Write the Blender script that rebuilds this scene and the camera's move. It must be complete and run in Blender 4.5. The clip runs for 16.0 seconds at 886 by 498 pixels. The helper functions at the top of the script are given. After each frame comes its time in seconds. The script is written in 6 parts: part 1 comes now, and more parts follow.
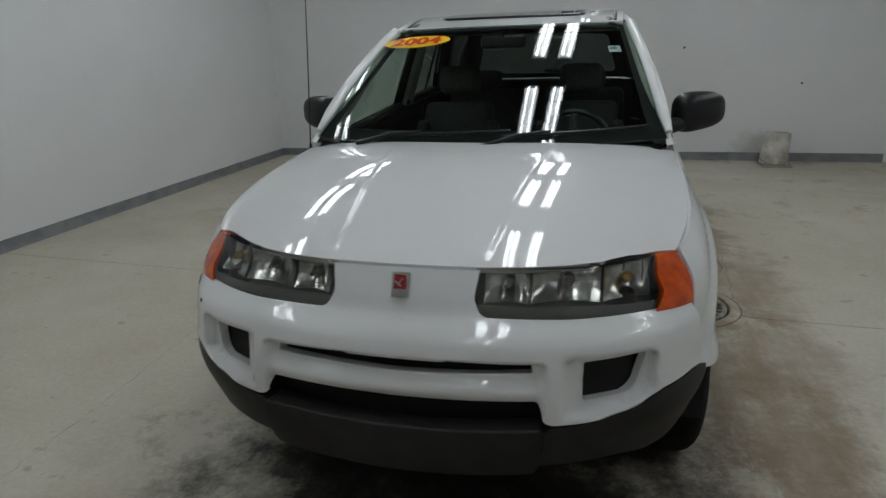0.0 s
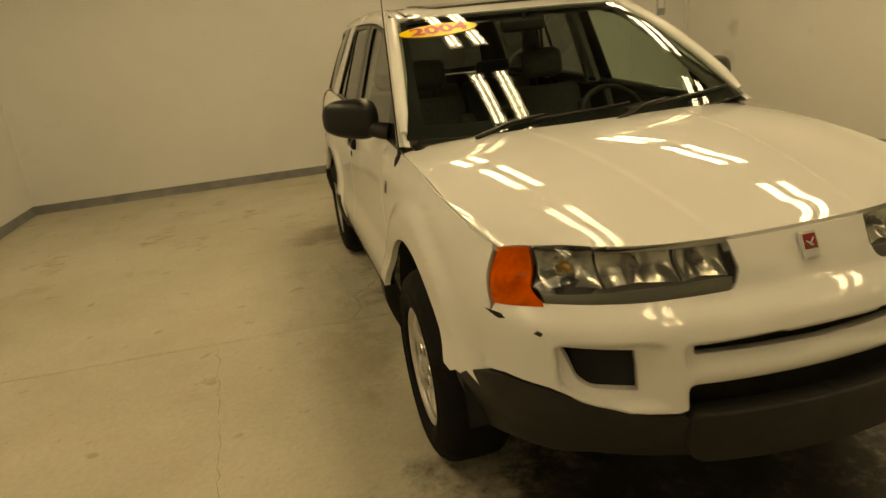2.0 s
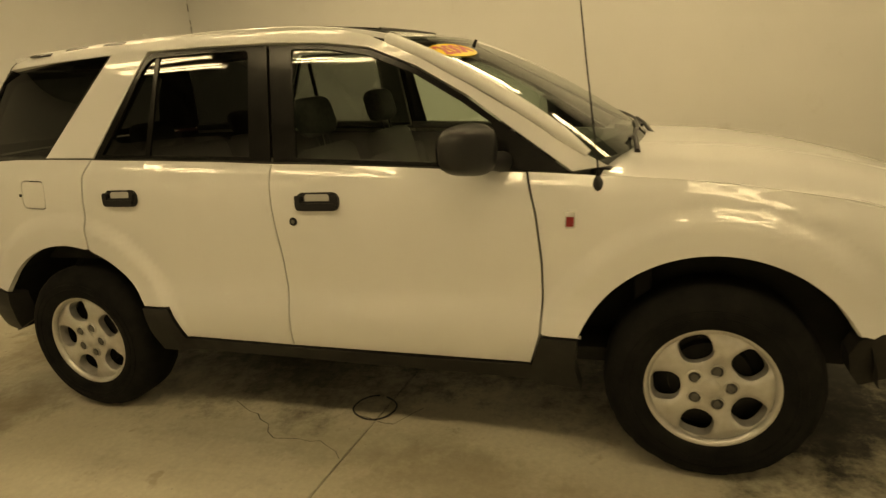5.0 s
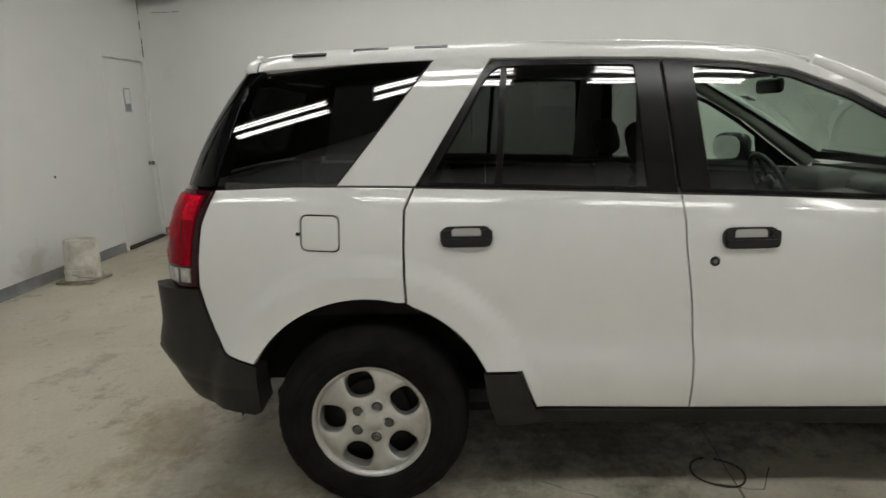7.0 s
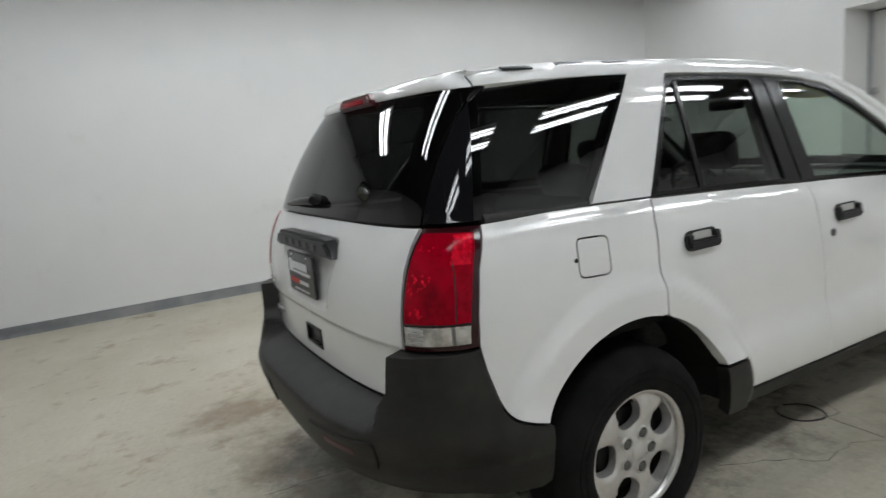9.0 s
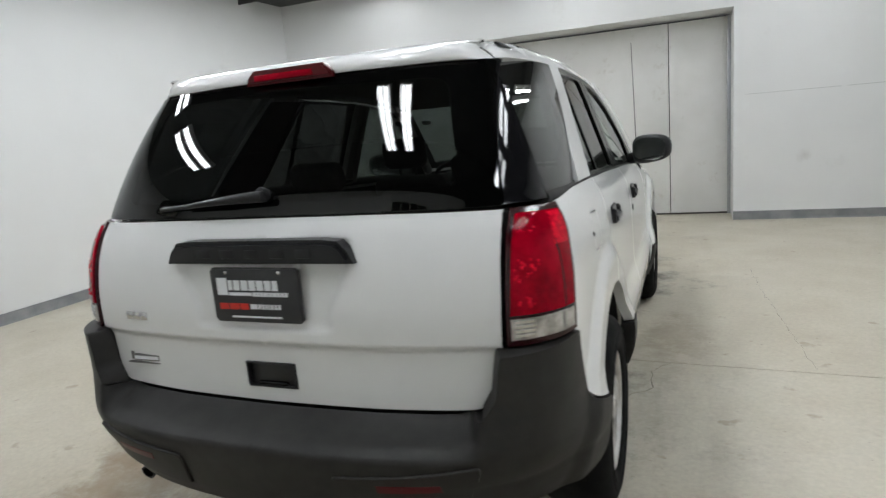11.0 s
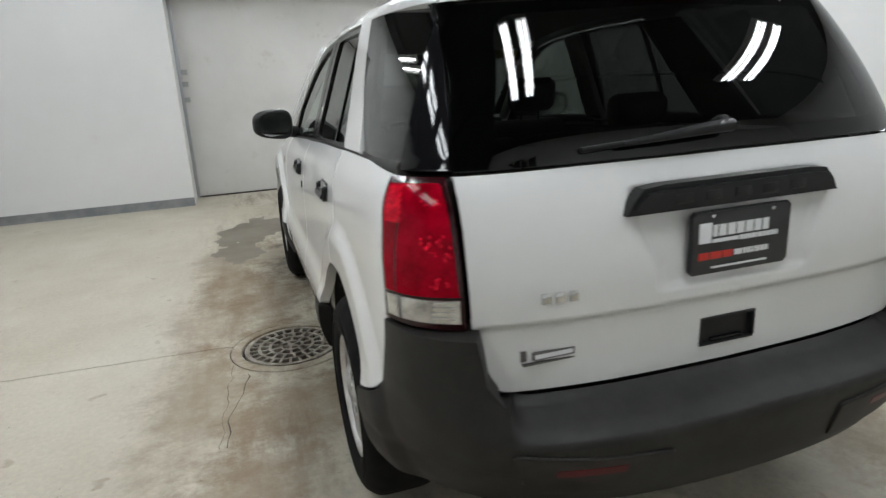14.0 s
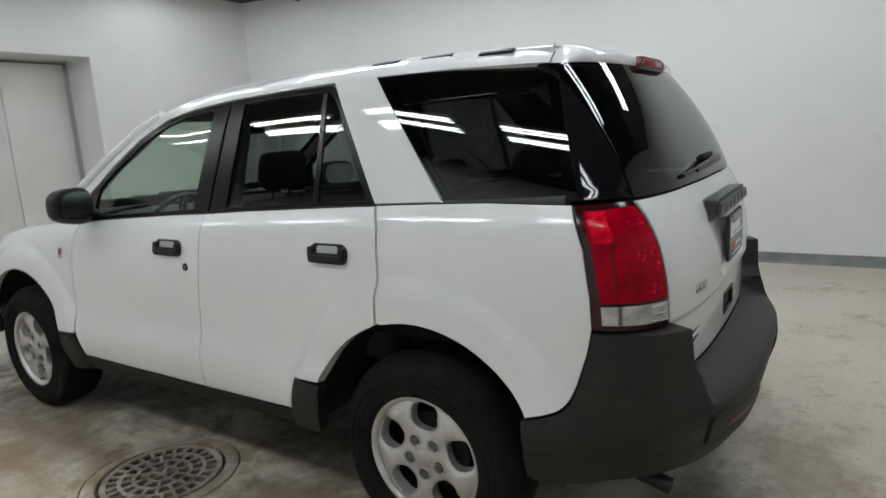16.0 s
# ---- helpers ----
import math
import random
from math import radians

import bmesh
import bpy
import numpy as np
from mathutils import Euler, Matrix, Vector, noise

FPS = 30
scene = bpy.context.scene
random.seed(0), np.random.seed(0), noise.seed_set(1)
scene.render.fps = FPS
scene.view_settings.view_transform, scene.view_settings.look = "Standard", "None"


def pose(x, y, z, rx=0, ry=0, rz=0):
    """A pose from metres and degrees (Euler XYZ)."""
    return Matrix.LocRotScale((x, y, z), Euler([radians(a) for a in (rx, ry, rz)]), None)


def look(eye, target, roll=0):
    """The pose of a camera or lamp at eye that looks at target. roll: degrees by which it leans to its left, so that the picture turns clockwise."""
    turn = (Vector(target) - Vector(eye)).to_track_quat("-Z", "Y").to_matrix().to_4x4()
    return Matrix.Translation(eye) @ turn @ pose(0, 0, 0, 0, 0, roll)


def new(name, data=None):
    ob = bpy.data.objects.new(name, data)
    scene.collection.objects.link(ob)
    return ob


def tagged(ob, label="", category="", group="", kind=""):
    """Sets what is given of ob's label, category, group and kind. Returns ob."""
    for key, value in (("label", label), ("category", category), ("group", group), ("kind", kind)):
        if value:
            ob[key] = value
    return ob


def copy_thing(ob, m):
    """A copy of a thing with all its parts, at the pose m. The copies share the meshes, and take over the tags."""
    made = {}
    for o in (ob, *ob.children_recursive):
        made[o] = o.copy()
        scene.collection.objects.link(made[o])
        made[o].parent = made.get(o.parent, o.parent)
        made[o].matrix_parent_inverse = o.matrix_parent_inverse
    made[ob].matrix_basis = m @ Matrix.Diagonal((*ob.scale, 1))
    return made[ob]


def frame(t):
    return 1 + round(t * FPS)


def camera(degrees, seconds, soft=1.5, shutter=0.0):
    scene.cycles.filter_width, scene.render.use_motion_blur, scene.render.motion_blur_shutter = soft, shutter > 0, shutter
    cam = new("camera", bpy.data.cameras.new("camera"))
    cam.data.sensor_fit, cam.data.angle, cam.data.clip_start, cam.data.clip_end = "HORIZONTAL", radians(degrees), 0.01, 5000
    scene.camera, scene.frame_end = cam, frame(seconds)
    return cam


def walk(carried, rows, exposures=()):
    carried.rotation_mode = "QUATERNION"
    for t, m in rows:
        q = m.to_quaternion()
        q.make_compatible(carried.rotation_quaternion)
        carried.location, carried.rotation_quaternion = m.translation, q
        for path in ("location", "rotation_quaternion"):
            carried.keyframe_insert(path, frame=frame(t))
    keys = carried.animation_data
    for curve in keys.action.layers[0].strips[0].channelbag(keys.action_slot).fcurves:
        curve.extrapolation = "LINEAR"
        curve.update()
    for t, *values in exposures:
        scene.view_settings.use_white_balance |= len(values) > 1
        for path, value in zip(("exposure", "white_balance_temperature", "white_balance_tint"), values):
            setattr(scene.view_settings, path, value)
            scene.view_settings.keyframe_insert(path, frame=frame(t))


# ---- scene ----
# camera and its walk
cam = camera(70.9, 16.0, soft=1.4, shutter=0.3)
PATH = [
    (0, (0.510, -3.632, 1.494), (0.028, -1.792, 0.875), -1.8),
    (0.2, (0.375, -3.685, 1.494), (-0.058, -1.832, 0.880), -1.4),
    (0.5, (0.116, -3.694, 1.461), (-0.228, -1.822, 0.846), -1.6),
    (0.7, (-0.089, -3.676, 1.458), (-0.323, -1.791, 0.832), -3.3),
    (1, (-0.386, -3.644, 1.466), (-0.542, -1.744, 0.863), -2.2),
    (1.2, (-0.565, -3.627, 1.446), (-0.528, -1.725, 0.828), -0.9),
    (1.5, (-0.821, -3.603, 1.461), (-0.644, -1.724, 0.799), -0.7),
    (1.7, (-0.968, -3.521, 1.447), (-0.719, -1.642, 0.808), -4.2),
    (2, (-1.237, -3.354, 1.452), (-0.791, -1.506, 0.831), -5.9),
    (2.2, (-1.398, -3.274, 1.430), (-0.781, -1.453, 0.877), -4.4),
    (2.5, (-1.646, -3.159, 1.432), (-0.747, -1.454, 0.900), -4.5),
    (2.7, (-1.824, -3.038, 1.432), (-0.776, -1.398, 0.971), -6.6),
    (3, (-2.043, -2.813, 1.396), (-0.846, -1.325, 0.803), -8.2),
    (3.2, (-2.184, -2.670, 1.402), (-0.946, -1.211, 0.820), -7.0),
    (5.3, (-2.930, -0.850, 1.436), (-1.078, -0.302, 0.915), -4.6),
    (5.5, (-2.933, -0.641, 1.443), (-1.063, -0.127, 0.951), -4.8),
    (5.8, (-2.963, -0.320, 1.480), (-1.058, 0.061, 1.003), -4.9),
    (6, (-2.987, -0.110, 1.477), (-1.085, 0.273, 0.990), -4.0),
    (6.2, (-2.978, 0.123, 1.433), (-1.056, 0.444, 0.985), -4.0),
    (6.5, (-2.901, 0.430, 1.450), (-0.974, 0.725, 1.002), -5.5),
    (6.7, (-2.901, 0.653, 1.432), (-0.958, 0.919, 1.040), -4.5),
    (7, (-2.918, 0.963, 1.442), (-0.968, 1.069, 1.010), -1.8),
    (7.2, (-2.911, 1.169, 1.460), (-0.966, 1.211, 0.995), -3.0),
    (7.5, (-2.822, 1.513, 1.421), (-0.887, 1.421, 0.924), -4.4),
    (7.7, (-2.760, 1.718, 1.449), (-0.839, 1.566, 0.913), -3.9),
    (8, (-2.685, 2.062, 1.456), (-0.809, 1.584, 0.954), -2.2),
    (8.2, (-2.692, 2.227, 1.410), (-0.810, 1.729, 0.952), -2.0),
    (8.5, (-2.532, 2.468, 1.395), (-0.696, 1.774, 1.015), -6.0),
    (8.7, (-2.425, 2.631, 1.390), (-0.618, 1.869, 0.998), -5.6),
    (9, (-2.271, 2.838, 1.434), (-0.555, 1.866, 1.101), -5.2),
    (9.2, (-2.219, 2.967, 1.430), (-0.652, 1.772, 1.089), -3.9),
    (11.3, (-0.885, 3.594, 1.414), (-0.196, 1.757, 1.027), -4.1),
    (11.5, (-0.738, 3.628, 1.423), (-0.084, 1.775, 1.047), -2.9),
    (11.7, (-0.647, 3.669, 1.401), (-0.085, 1.776, 1.081), -1.9),
    (12, (-0.447, 3.753, 1.417), (-0.162, 1.812, 1.028), -0.2),
    (12.2, (-0.331, 3.759, 1.413), (-0.108, 1.812, 1.012), -1.8),
    (12.5, (-0.073, 3.721, 1.366), (0.057, 1.780, 0.904), -1.8),
    (12.7, (0.087, 3.695, 1.412), (0.214, 1.753, 0.953), -2.7),
    (13, (0.328, 3.672, 1.407), (0.449, 1.715, 1.010), -1.7),
    (13.2, (0.496, 3.659, 1.392), (0.423, 1.708, 0.959), 0.2),
    (13.5, (0.701, 3.593, 1.398), (0.387, 1.683, 0.895), 0.2),
    (13.7, (0.867, 3.499, 1.386), (0.427, 1.616, 0.878), -2.8),
    (14, (1.145, 3.349, 1.428), (0.560, 1.516, 0.883), -3.1),
    (14.2, (1.372, 3.280, 1.404), (0.638, 1.472, 0.965), -2.4),
    (14.5, (1.609, 3.220, 1.425), (0.632, 1.541, 0.949), -1.6),
    (14.7, (1.762, 3.137, 1.429), (0.738, 1.496, 0.922), -2.7),
    (15, (1.957, 2.942, 1.396), (0.787, 1.420, 0.834), -3.4),
    (15.2, (2.060, 2.851, 1.421), (0.806, 1.353, 0.995), -5.1),
    (15.5, (2.235, 2.750, 1.408), (0.720, 1.505, 1.014), -2.5),
    (15.7, (2.328, 2.675, 1.434), (0.757, 1.507, 1.025), -0.9),
    (16, (2.409, 2.509, 1.413), (0.770, 1.421, 1.048), -3.6),
]
EXPOSURES = [
    (0.0, -0.6, 6300, 8), (0.3, -0.66, 7200, 15), (0.6, -0.65, 8400, 22), (1.0, -0.45, 12500, 18), (1.6, -0.27, 26000, 11), (2.3, -0.22, 35000, 9), (5.4, -0.08, 35000, 9), (5.8, 0.0, 26000, 9), (6.0, 0.02, 15500, 9), (6.2, 0.02, 11200, 9),
    (6.6, 0.03, 8000, 10), (7.1, 0.06, 7000, 9), (7.6, 0.17, 6600, 10), (9.2, 0.31, 6450, 10), (11.0, 0.56, 6400, 10), (13.5, 0.60, 6450, 10), (14.5, 0.49, 6400, 10), (16.0, 0.26, 6400, 10),
]
walk(cam, [(t, look(eye, target, roll)) for t, eye, target, roll in PATH], EXPOSURES)

# room measures
XW, XE, YS, YN, HT = -4.18, 4.74, -4.86, 4.93, 3.4
XES = 4.56  # the east wall runs in a little towards the south
LAMP_Z = 3.27

# world: a closed room, so only a trace of grey outside
world = bpy.data.worlds.new("world")
scene.world = world
world.use_nodes = True
world.node_tree.nodes["Background"].inputs[0].default_value = (0.5, 0.5, 0.52, 1)
world.node_tree.nodes["Background"].inputs[1].default_value = 0.05
TUBE_POWER = 25.0

# ---- materials ----
def mat(name, color, rough=0.5, metal=0.0, coat=0.0, coat_rough=0.03, spec=0.5):
    m = bpy.data.materials.new(name)
    m.use_nodes = True
    b = m.node_tree.nodes["Principled BSDF"]
    b.inputs["Base Color"].default_value = (*color, 1)
    b.inputs["Roughness"].default_value = rough
    b.inputs["Metallic"].default_value = metal
    b.inputs["Coat Weight"].default_value = coat
    b.inputs["Coat Roughness"].default_value = coat_rough
    b.inputs["Specular IOR Level"].default_value = spec
    return m


def nd(m, kind, **inputs):
    n = m.node_tree.nodes.new(kind)
    for k, v in inputs.items():
        n.inputs[k.replace("_", " ")].default_value = v
    return n


def ln(m, a, b):
    m.node_tree.links.new(a, b)


def coords(m):
    return nd(m, "ShaderNodeTexCoord").outputs["Object"]


def noise_tex(m, scale, detail=4.0, rough=0.6, vec=None):
    n = nd(m, "ShaderNodeTexNoise", Scale=scale, Detail=detail, Roughness=rough)
    ln(m, vec if vec is not None else coords(m), n.inputs["Vector"])
    return n.outputs["Fac"]


def ramp(m, fac, stops):
    r = nd(m, "ShaderNodeValToRGB")
    el = r.color_ramp.elements
    while len(el) < len(stops):
        el.new(0.5)
    for e, (p, c) in zip(el, stops):
        e.position = p
        e.color = (*c, 1) if len(c) == 3 else c
    ln(m, fac, r.inputs["Fac"])
    return r.outputs["Color"]


def mixc(m, fac, a, b, blend="MIX"):
    x = nd(m, "ShaderNodeMix")
    x.data_type, x.blend_type = "RGBA", blend
    for sock, v in ((x.inputs[0], fac), (x.inputs[6], a), (x.inputs[7], b)):
        if isinstance(v, bpy.types.NodeSocket):
            ln(m, v, sock)
        else:
            sock.default_value = v if isinstance(v, (int, float)) else (*v, 1)
    return x.outputs[2]


def bsdf(m):
    return m.node_tree.nodes["Principled BSDF"]


def bump(m, fac, strength=0.2, dist=0.01):
    b = nd(m, "ShaderNodeBump", Strength=strength, Distance=dist)
    ln(m, fac, b.inputs["Height"])
    ln(m, b.outputs["Normal"], bsdf(m).inputs["Normal"])


def vary(m, a, b, scale, lo=0.35, hi=0.65, detail=5.0):
    ln(m, ramp(m, noise_tex(m, scale, detail), [(lo, a), (hi, b)]), bsdf(m).inputs["Base Color"])
    return m


def math_node(m, op, a, b=None, c=None):
    n = nd(m, "ShaderNodeMath")
    n.operation = op
    for sock, v in zip(n.inputs, (a, b, c)):
        if v is None:
            continue
        if isinstance(v, bpy.types.NodeSocket):
            ln(m, v, sock)
        else:
            sock.default_value = v
    return n.outputs[0]


WHITE = mat("white_car_paint", (0.7, 0.7, 0.69), 0.5, coat=1.0, coat_rough=0.015, spec=0.2)
vary(WHITE, (0.735, 0.735, 0.725), (0.765, 0.765, 0.755), 1.5)
bump(WHITE, noise_tex(WHITE, 90.0, 2.0), 0.012, 0.002)
CLAD = mat("grey_textured_plastic", (0.03, 0.028, 0.026), 0.5, spec=0.3)
vary(CLAD, (0.014, 0.013, 0.012), (0.022, 0.0205, 0.019), 14.0)
bump(CLAD, noise_tex(CLAD, 500.0, 2.0), 0.15, 0.001)
BLACK = mat("black_satin_plastic", (0.011, 0.011, 0.012), 0.36, spec=0.32)
bump(BLACK, noise_tex(BLACK, 400.0, 2.0), 0.05, 0.001)
GLOSS = mat("gloss_black_trim", (0.006, 0.006, 0.007), 0.05, spec=0.3)
TRIM = mat("dark_window_trim", (0.006, 0.0055, 0.005), 0.22, spec=0.22)
DARK = mat("dark_underbody", (0.012, 0.012, 0.012), 0.8)
vary(DARK, (0.004, 0.004, 0.004), (0.012, 0.011, 0.01), 8.0)
RUBBER = mat("tyre_rubber", (0.012, 0.012, 0.012), 0.8, spec=0.1)
vary(RUBBER, (0.006, 0.006, 0.006), (0.013, 0.0125, 0.012), 9.0)
bump(RUBBER, noise_tex(RUBBER, 120.0), 0.1, 0.002)
ALLOY = mat("silver_alloy", (0.62, 0.61, 0.6), 0.34, metal=0.7, coat=0.3)
vary(ALLOY, (0.52, 0.5, 0.48), (0.66, 0.65, 0.64), 11.0)
CHROME = mat("chrome", (0.75, 0.75, 0.76), 0.12, metal=1.0)
vary(CHROME, (0.6, 0.6, 0.6), (0.8, 0.8, 0.8), 20.0)
NUT = mat("dull_steel", (0.17, 0.165, 0.16), 0.45, metal=0.8)
NUTGREY = mat("grey_nut_cover", (0.12, 0.117, 0.112), 0.45, metal=0.4)
RECESS = mat("dark_nut_recess", (0.05, 0.048, 0.046), 0.6, metal=0.3)
AMBER = mat("amber_lens", (0.6, 0.075, 0.003), 0.12, spec=0.35)
vary(AMBER, (0.42, 0.045, 0.002), (0.68, 0.095, 0.004), 24.0)
RED = mat("red_lens", (0.3, 0.0006, 0.01), 0.05, spec=0.1)
vary(RED, (0.19, 0.0004, 0.006), (0.36, 0.0008, 0.013), 13.0)
REDIN = mat("red_reflector", (0.75, 0.006, 0.008), 0.1, spec=0.1)
vary(REDIN, (0.42, 0.001, 0.014), (0.8, 0.008, 0.03), 60.0)
REDEDGE = mat("black_red_lamp_edge", (0.03, 0.002, 0.004), 0.15)
REDDARK = mat("dark_red_lens", (0.075, 0.002, 0.004), 0.3, spec=0.25)
CLEARIN = mat("clear_lens_reflector", (0.5, 0.48, 0.45), 0.2, metal=0.5, coat=0.6)
vary(CLEARIN, (0.3, 0.28, 0.26), (0.68, 0.66, 0.62), 22.0)
CABIN = mat("grey_cloth", (0.16, 0.155, 0.145), 0.85)
vary(CABIN, (0.035, 0.034, 0.032), (0.06, 0.058, 0.054), 60.0)
CABIN_LIGHT = mat("pale_headliner", (0.42, 0.41, 0.38), 0.85)
vary(CABIN_LIGHT, (0.38, 0.37, 0.34), (0.45, 0.44, 0.41), 40.0)
DASH = mat("grey_dashboard_plastic", (0.09, 0.088, 0.083), 0.6)
bump(DASH, noise_tex(DASH, 300.0), 0.1, 0.001)
YELLOW = mat("yellow_vinyl", (0.85, 0.55, 0.01), 0.4)
REDINK = mat("red_ink", (0.55, 0.02, 0.01), 0.4)
PALE = mat("pale_print_and_pane_light", (0.75, 0.76, 0.78), 0.45)
BLUE = mat("blue_print", (0.12, 0.25, 0.45), 0.45)
PLATE = mat("black_plate", (0.012, 0.012, 0.014), 0.3, coat=0.4)
BADGE_RED = mat("red_enamel", (0.26, 0.006, 0.012), 0.2, coat=0.6)
LAMPWHITE = mat("white_window_paint", (0.72, 0.71, 0.68), 0.5)
GREYMETAL = mat("grey_painted_metal", (0.35, 0.35, 0.34), 0.5)


def glass_mat(name, tint, ior=1.5, extra=0.0):
    m = bpy.data.materials.new(name)
    m.use_nodes = True
    t = m.node_tree
    t.nodes.clear()
    out = t.nodes.new("ShaderNodeOutputMaterial")
    tr = t.nodes.new("ShaderNodeBsdfTransparent")
    tr.inputs[0].default_value = (*tint, 1)
    gl = t.nodes.new("ShaderNodeBsdfGlossy")
    gl.inputs["Roughness"].default_value = 0.01
    lw = t.nodes.new("ShaderNodeLayerWeight")
    lw.inputs[0].default_value = 0.5
    pw = t.nodes.new("ShaderNodeMath")
    pw.operation = "POWER"
    pw.inputs[1].default_value = 4.5
    fr = t.nodes.new("ShaderNodeMath")
    fr.operation = "MULTIPLY_ADD"
    f0 = ((ior - 1) / (ior + 1)) ** 2 * 1.6
    fr.inputs[1].default_value, fr.inputs[2].default_value = 0.95 - f0, f0
    t.links.new(lw.outputs["Facing"], pw.inputs[0])
    t.links.new(pw.outputs[0], fr.inputs[0])
    mx = t.nodes.new("ShaderNodeMixShader")
    t.links.new(fr.outputs[0], mx.inputs[0])
    t.links.new(tr.outputs[0], mx.inputs[1])
    t.links.new(gl.outputs[0], mx.inputs[2])
    t.links.new(mx.outputs[0], out.inputs[0])
    return m


GLASS = glass_mat("green_tinted_glass", (0.68, 0.77, 0.71), 1.55)
TINT = glass_mat("dark_privacy_glass", (0.23, 0.242, 0.235), 1.52)
TINT_DEEP = glass_mat("deep_privacy_glass", (0.09, 0.097, 0.094), 1.5)
LENS = glass_mat("hazed_lamp_lens", (0.75, 0.75, 0.72), 1.5)


# ---- mesh helpers ----
def mesh(name, verts, faces, normals=None, smooth=True):
    me = bpy.data.meshes.new(name)
    me.from_pydata([tuple(map(float, v)) for v in verts], [], [tuple(map(int, f)) for f in faces])
    if smooth:
        me.shade_smooth()
    if normals is not None:
        me.normals_split_custom_set_from_vertices([tuple(map(float, n)) for n in normals])
    me.update()
    return me


def part(name, me, material, parent=None, label=""):
    if isinstance(me, bmesh.types.BMesh):
        bm = me
        me = bpy.data.meshes.new(name)
        bm.to_mesh(me)
        bm.free()
    ob = new(name, me)
    if material is not None:
        if len(me.materials):
            me.materials[0] = material
        else:
            me.materials.append(material)
    ob.parent = parent
    if label:
        ob["label"] = label
    return ob


def empty(name, at=(0, 0, 0)):
    ob = new(name)
    ob.empty_display_size = 0.2
    ob.location = at
    return ob


def flat_normals(bm, angle=35):
    for f in bm.faces:
        f.smooth = True
    for e in bm.edges:
        if len(e.link_faces) == 2 and e.calc_face_angle(0) > radians(angle):
            e.smooth = False
    return bm


def box(x0, x1, y0, y1, z0, z1, bev=0.004, seg=2, m=None):
    bm = bmesh.new()
    bmesh.ops.create_cube(bm, size=1)
    for v in bm.verts:
        v.co = Vector(((x0 + x1) / 2 + v.co.x * (x1 - x0), (y0 + y1) / 2 + v.co.y * (y1 - y0), (z0 + z1) / 2 + v.co.z * (z1 - z0)))
    if bev:
        bmesh.ops.bevel(bm, geom=list(bm.edges), offset=bev, segments=seg, profile=0.5, affect="EDGES")
    if m is not None:
        bm.transform(m)
    return flat_normals(bm)


def prism(poly, depth, m=None, bev=0.0):
    """A 2D outline in x, y pulled up by depth."""
    bm = bmesh.new()
    vs = [bm.verts.new((x, y, 0)) for x, y in poly]
    f = bm.faces.new(vs)
    if f.normal.z < 0:
        f.normal_flip()
    r = bmesh.ops.extrude_face_region(bm, geom=[f])
    for v in r["geom"]:
        if isinstance(v, bmesh.types.BMVert):
            v.co.z += depth
    bmesh.ops.recalc_face_normals(bm, faces=bm.faces)
    if bev:
        bmesh.ops.bevel(bm, geom=[e for e in bm.edges if abs(e.verts[0].co.z - depth) < 1e-6 and abs(e.verts[1].co.z - depth) < 1e-6],
                        offset=bev, segments=2, affect="EDGES")
    if m is not None:
        bm.transform(m)
    return flat_normals(bm)


def lathe(profile, n=48, m=None, closed=False):
    """Turns (radius, height) pairs round z."""
    verts, faces = [], []
    k = len(profile)
    for i in range(n):
        a = 2 * math.pi * i / n
        verts += [(r * math.cos(a), r * math.sin(a), h) for r, h in profile]
    for i in range(n):
        j = (i + 1) % n
        for q in range(k if closed else k - 1):
            p = (q + 1) % k
            faces.append((i * k + q, j * k + q, j * k + p, i * k + p))
    me = bpy.data.meshes.new("turned")
    me.from_pydata(verts, [], faces)
    bm = bmesh.new()
    bm.from_mesh(me)
    bpy.data.meshes.remove(me)
    bmesh.ops.remove_doubles(bm, verts=bm.verts, dist=1e-6)
    bmesh.ops.recalc_face_normals(bm, faces=bm.faces)
    if m is not None:
        bm.transform(m)
    return flat_normals(bm, 40)


def tube(points, radius, n=10, cap=True):
    """A round bar along points; radius may be a list."""
    pts = [Vector(p) for p in points]
    rad = radius if isinstance(radius, (list, tuple)) else [radius] * len(pts)
    bm = bmesh.new()
    rings, up = [], Vector((0, 0, 1))
    for i, p in enumerate(pts):
        d = (pts[min(i + 1, len(pts) - 1)] - pts[max(i - 1, 0)]).normalized()
        u = d.cross(up if abs(d.z) < 0.95 else Vector((1, 0, 0))).normalized()
        w = u.cross(d)
        rings.append([bm.verts.new(p + rad[i] * (math.cos(2 * math.pi * q / n) * u + math.sin(2 * math.pi * q / n) * w)) for q in range(n)])
    for a, b in zip(rings, rings[1:]):
        for q in range(n):
            bm.faces.new((a[q], a[(q + 1) % n], b[(q + 1) % n], b[q]))
    if cap:
        bm.faces.new(rings[0])
        bm.faces.new(rings[-1])
    bmesh.ops.recalc_face_normals(bm, faces=bm.faces)
    return flat_normals(bm, 50)


def join(*bms):
    out = bmesh.new()
    for b in bms:
        me = bpy.data.meshes.new("piece")
        b.to_mesh(me)
        b.free()
        out.from_mesh(me)
        bpy.data.meshes.remove(me)
    return out


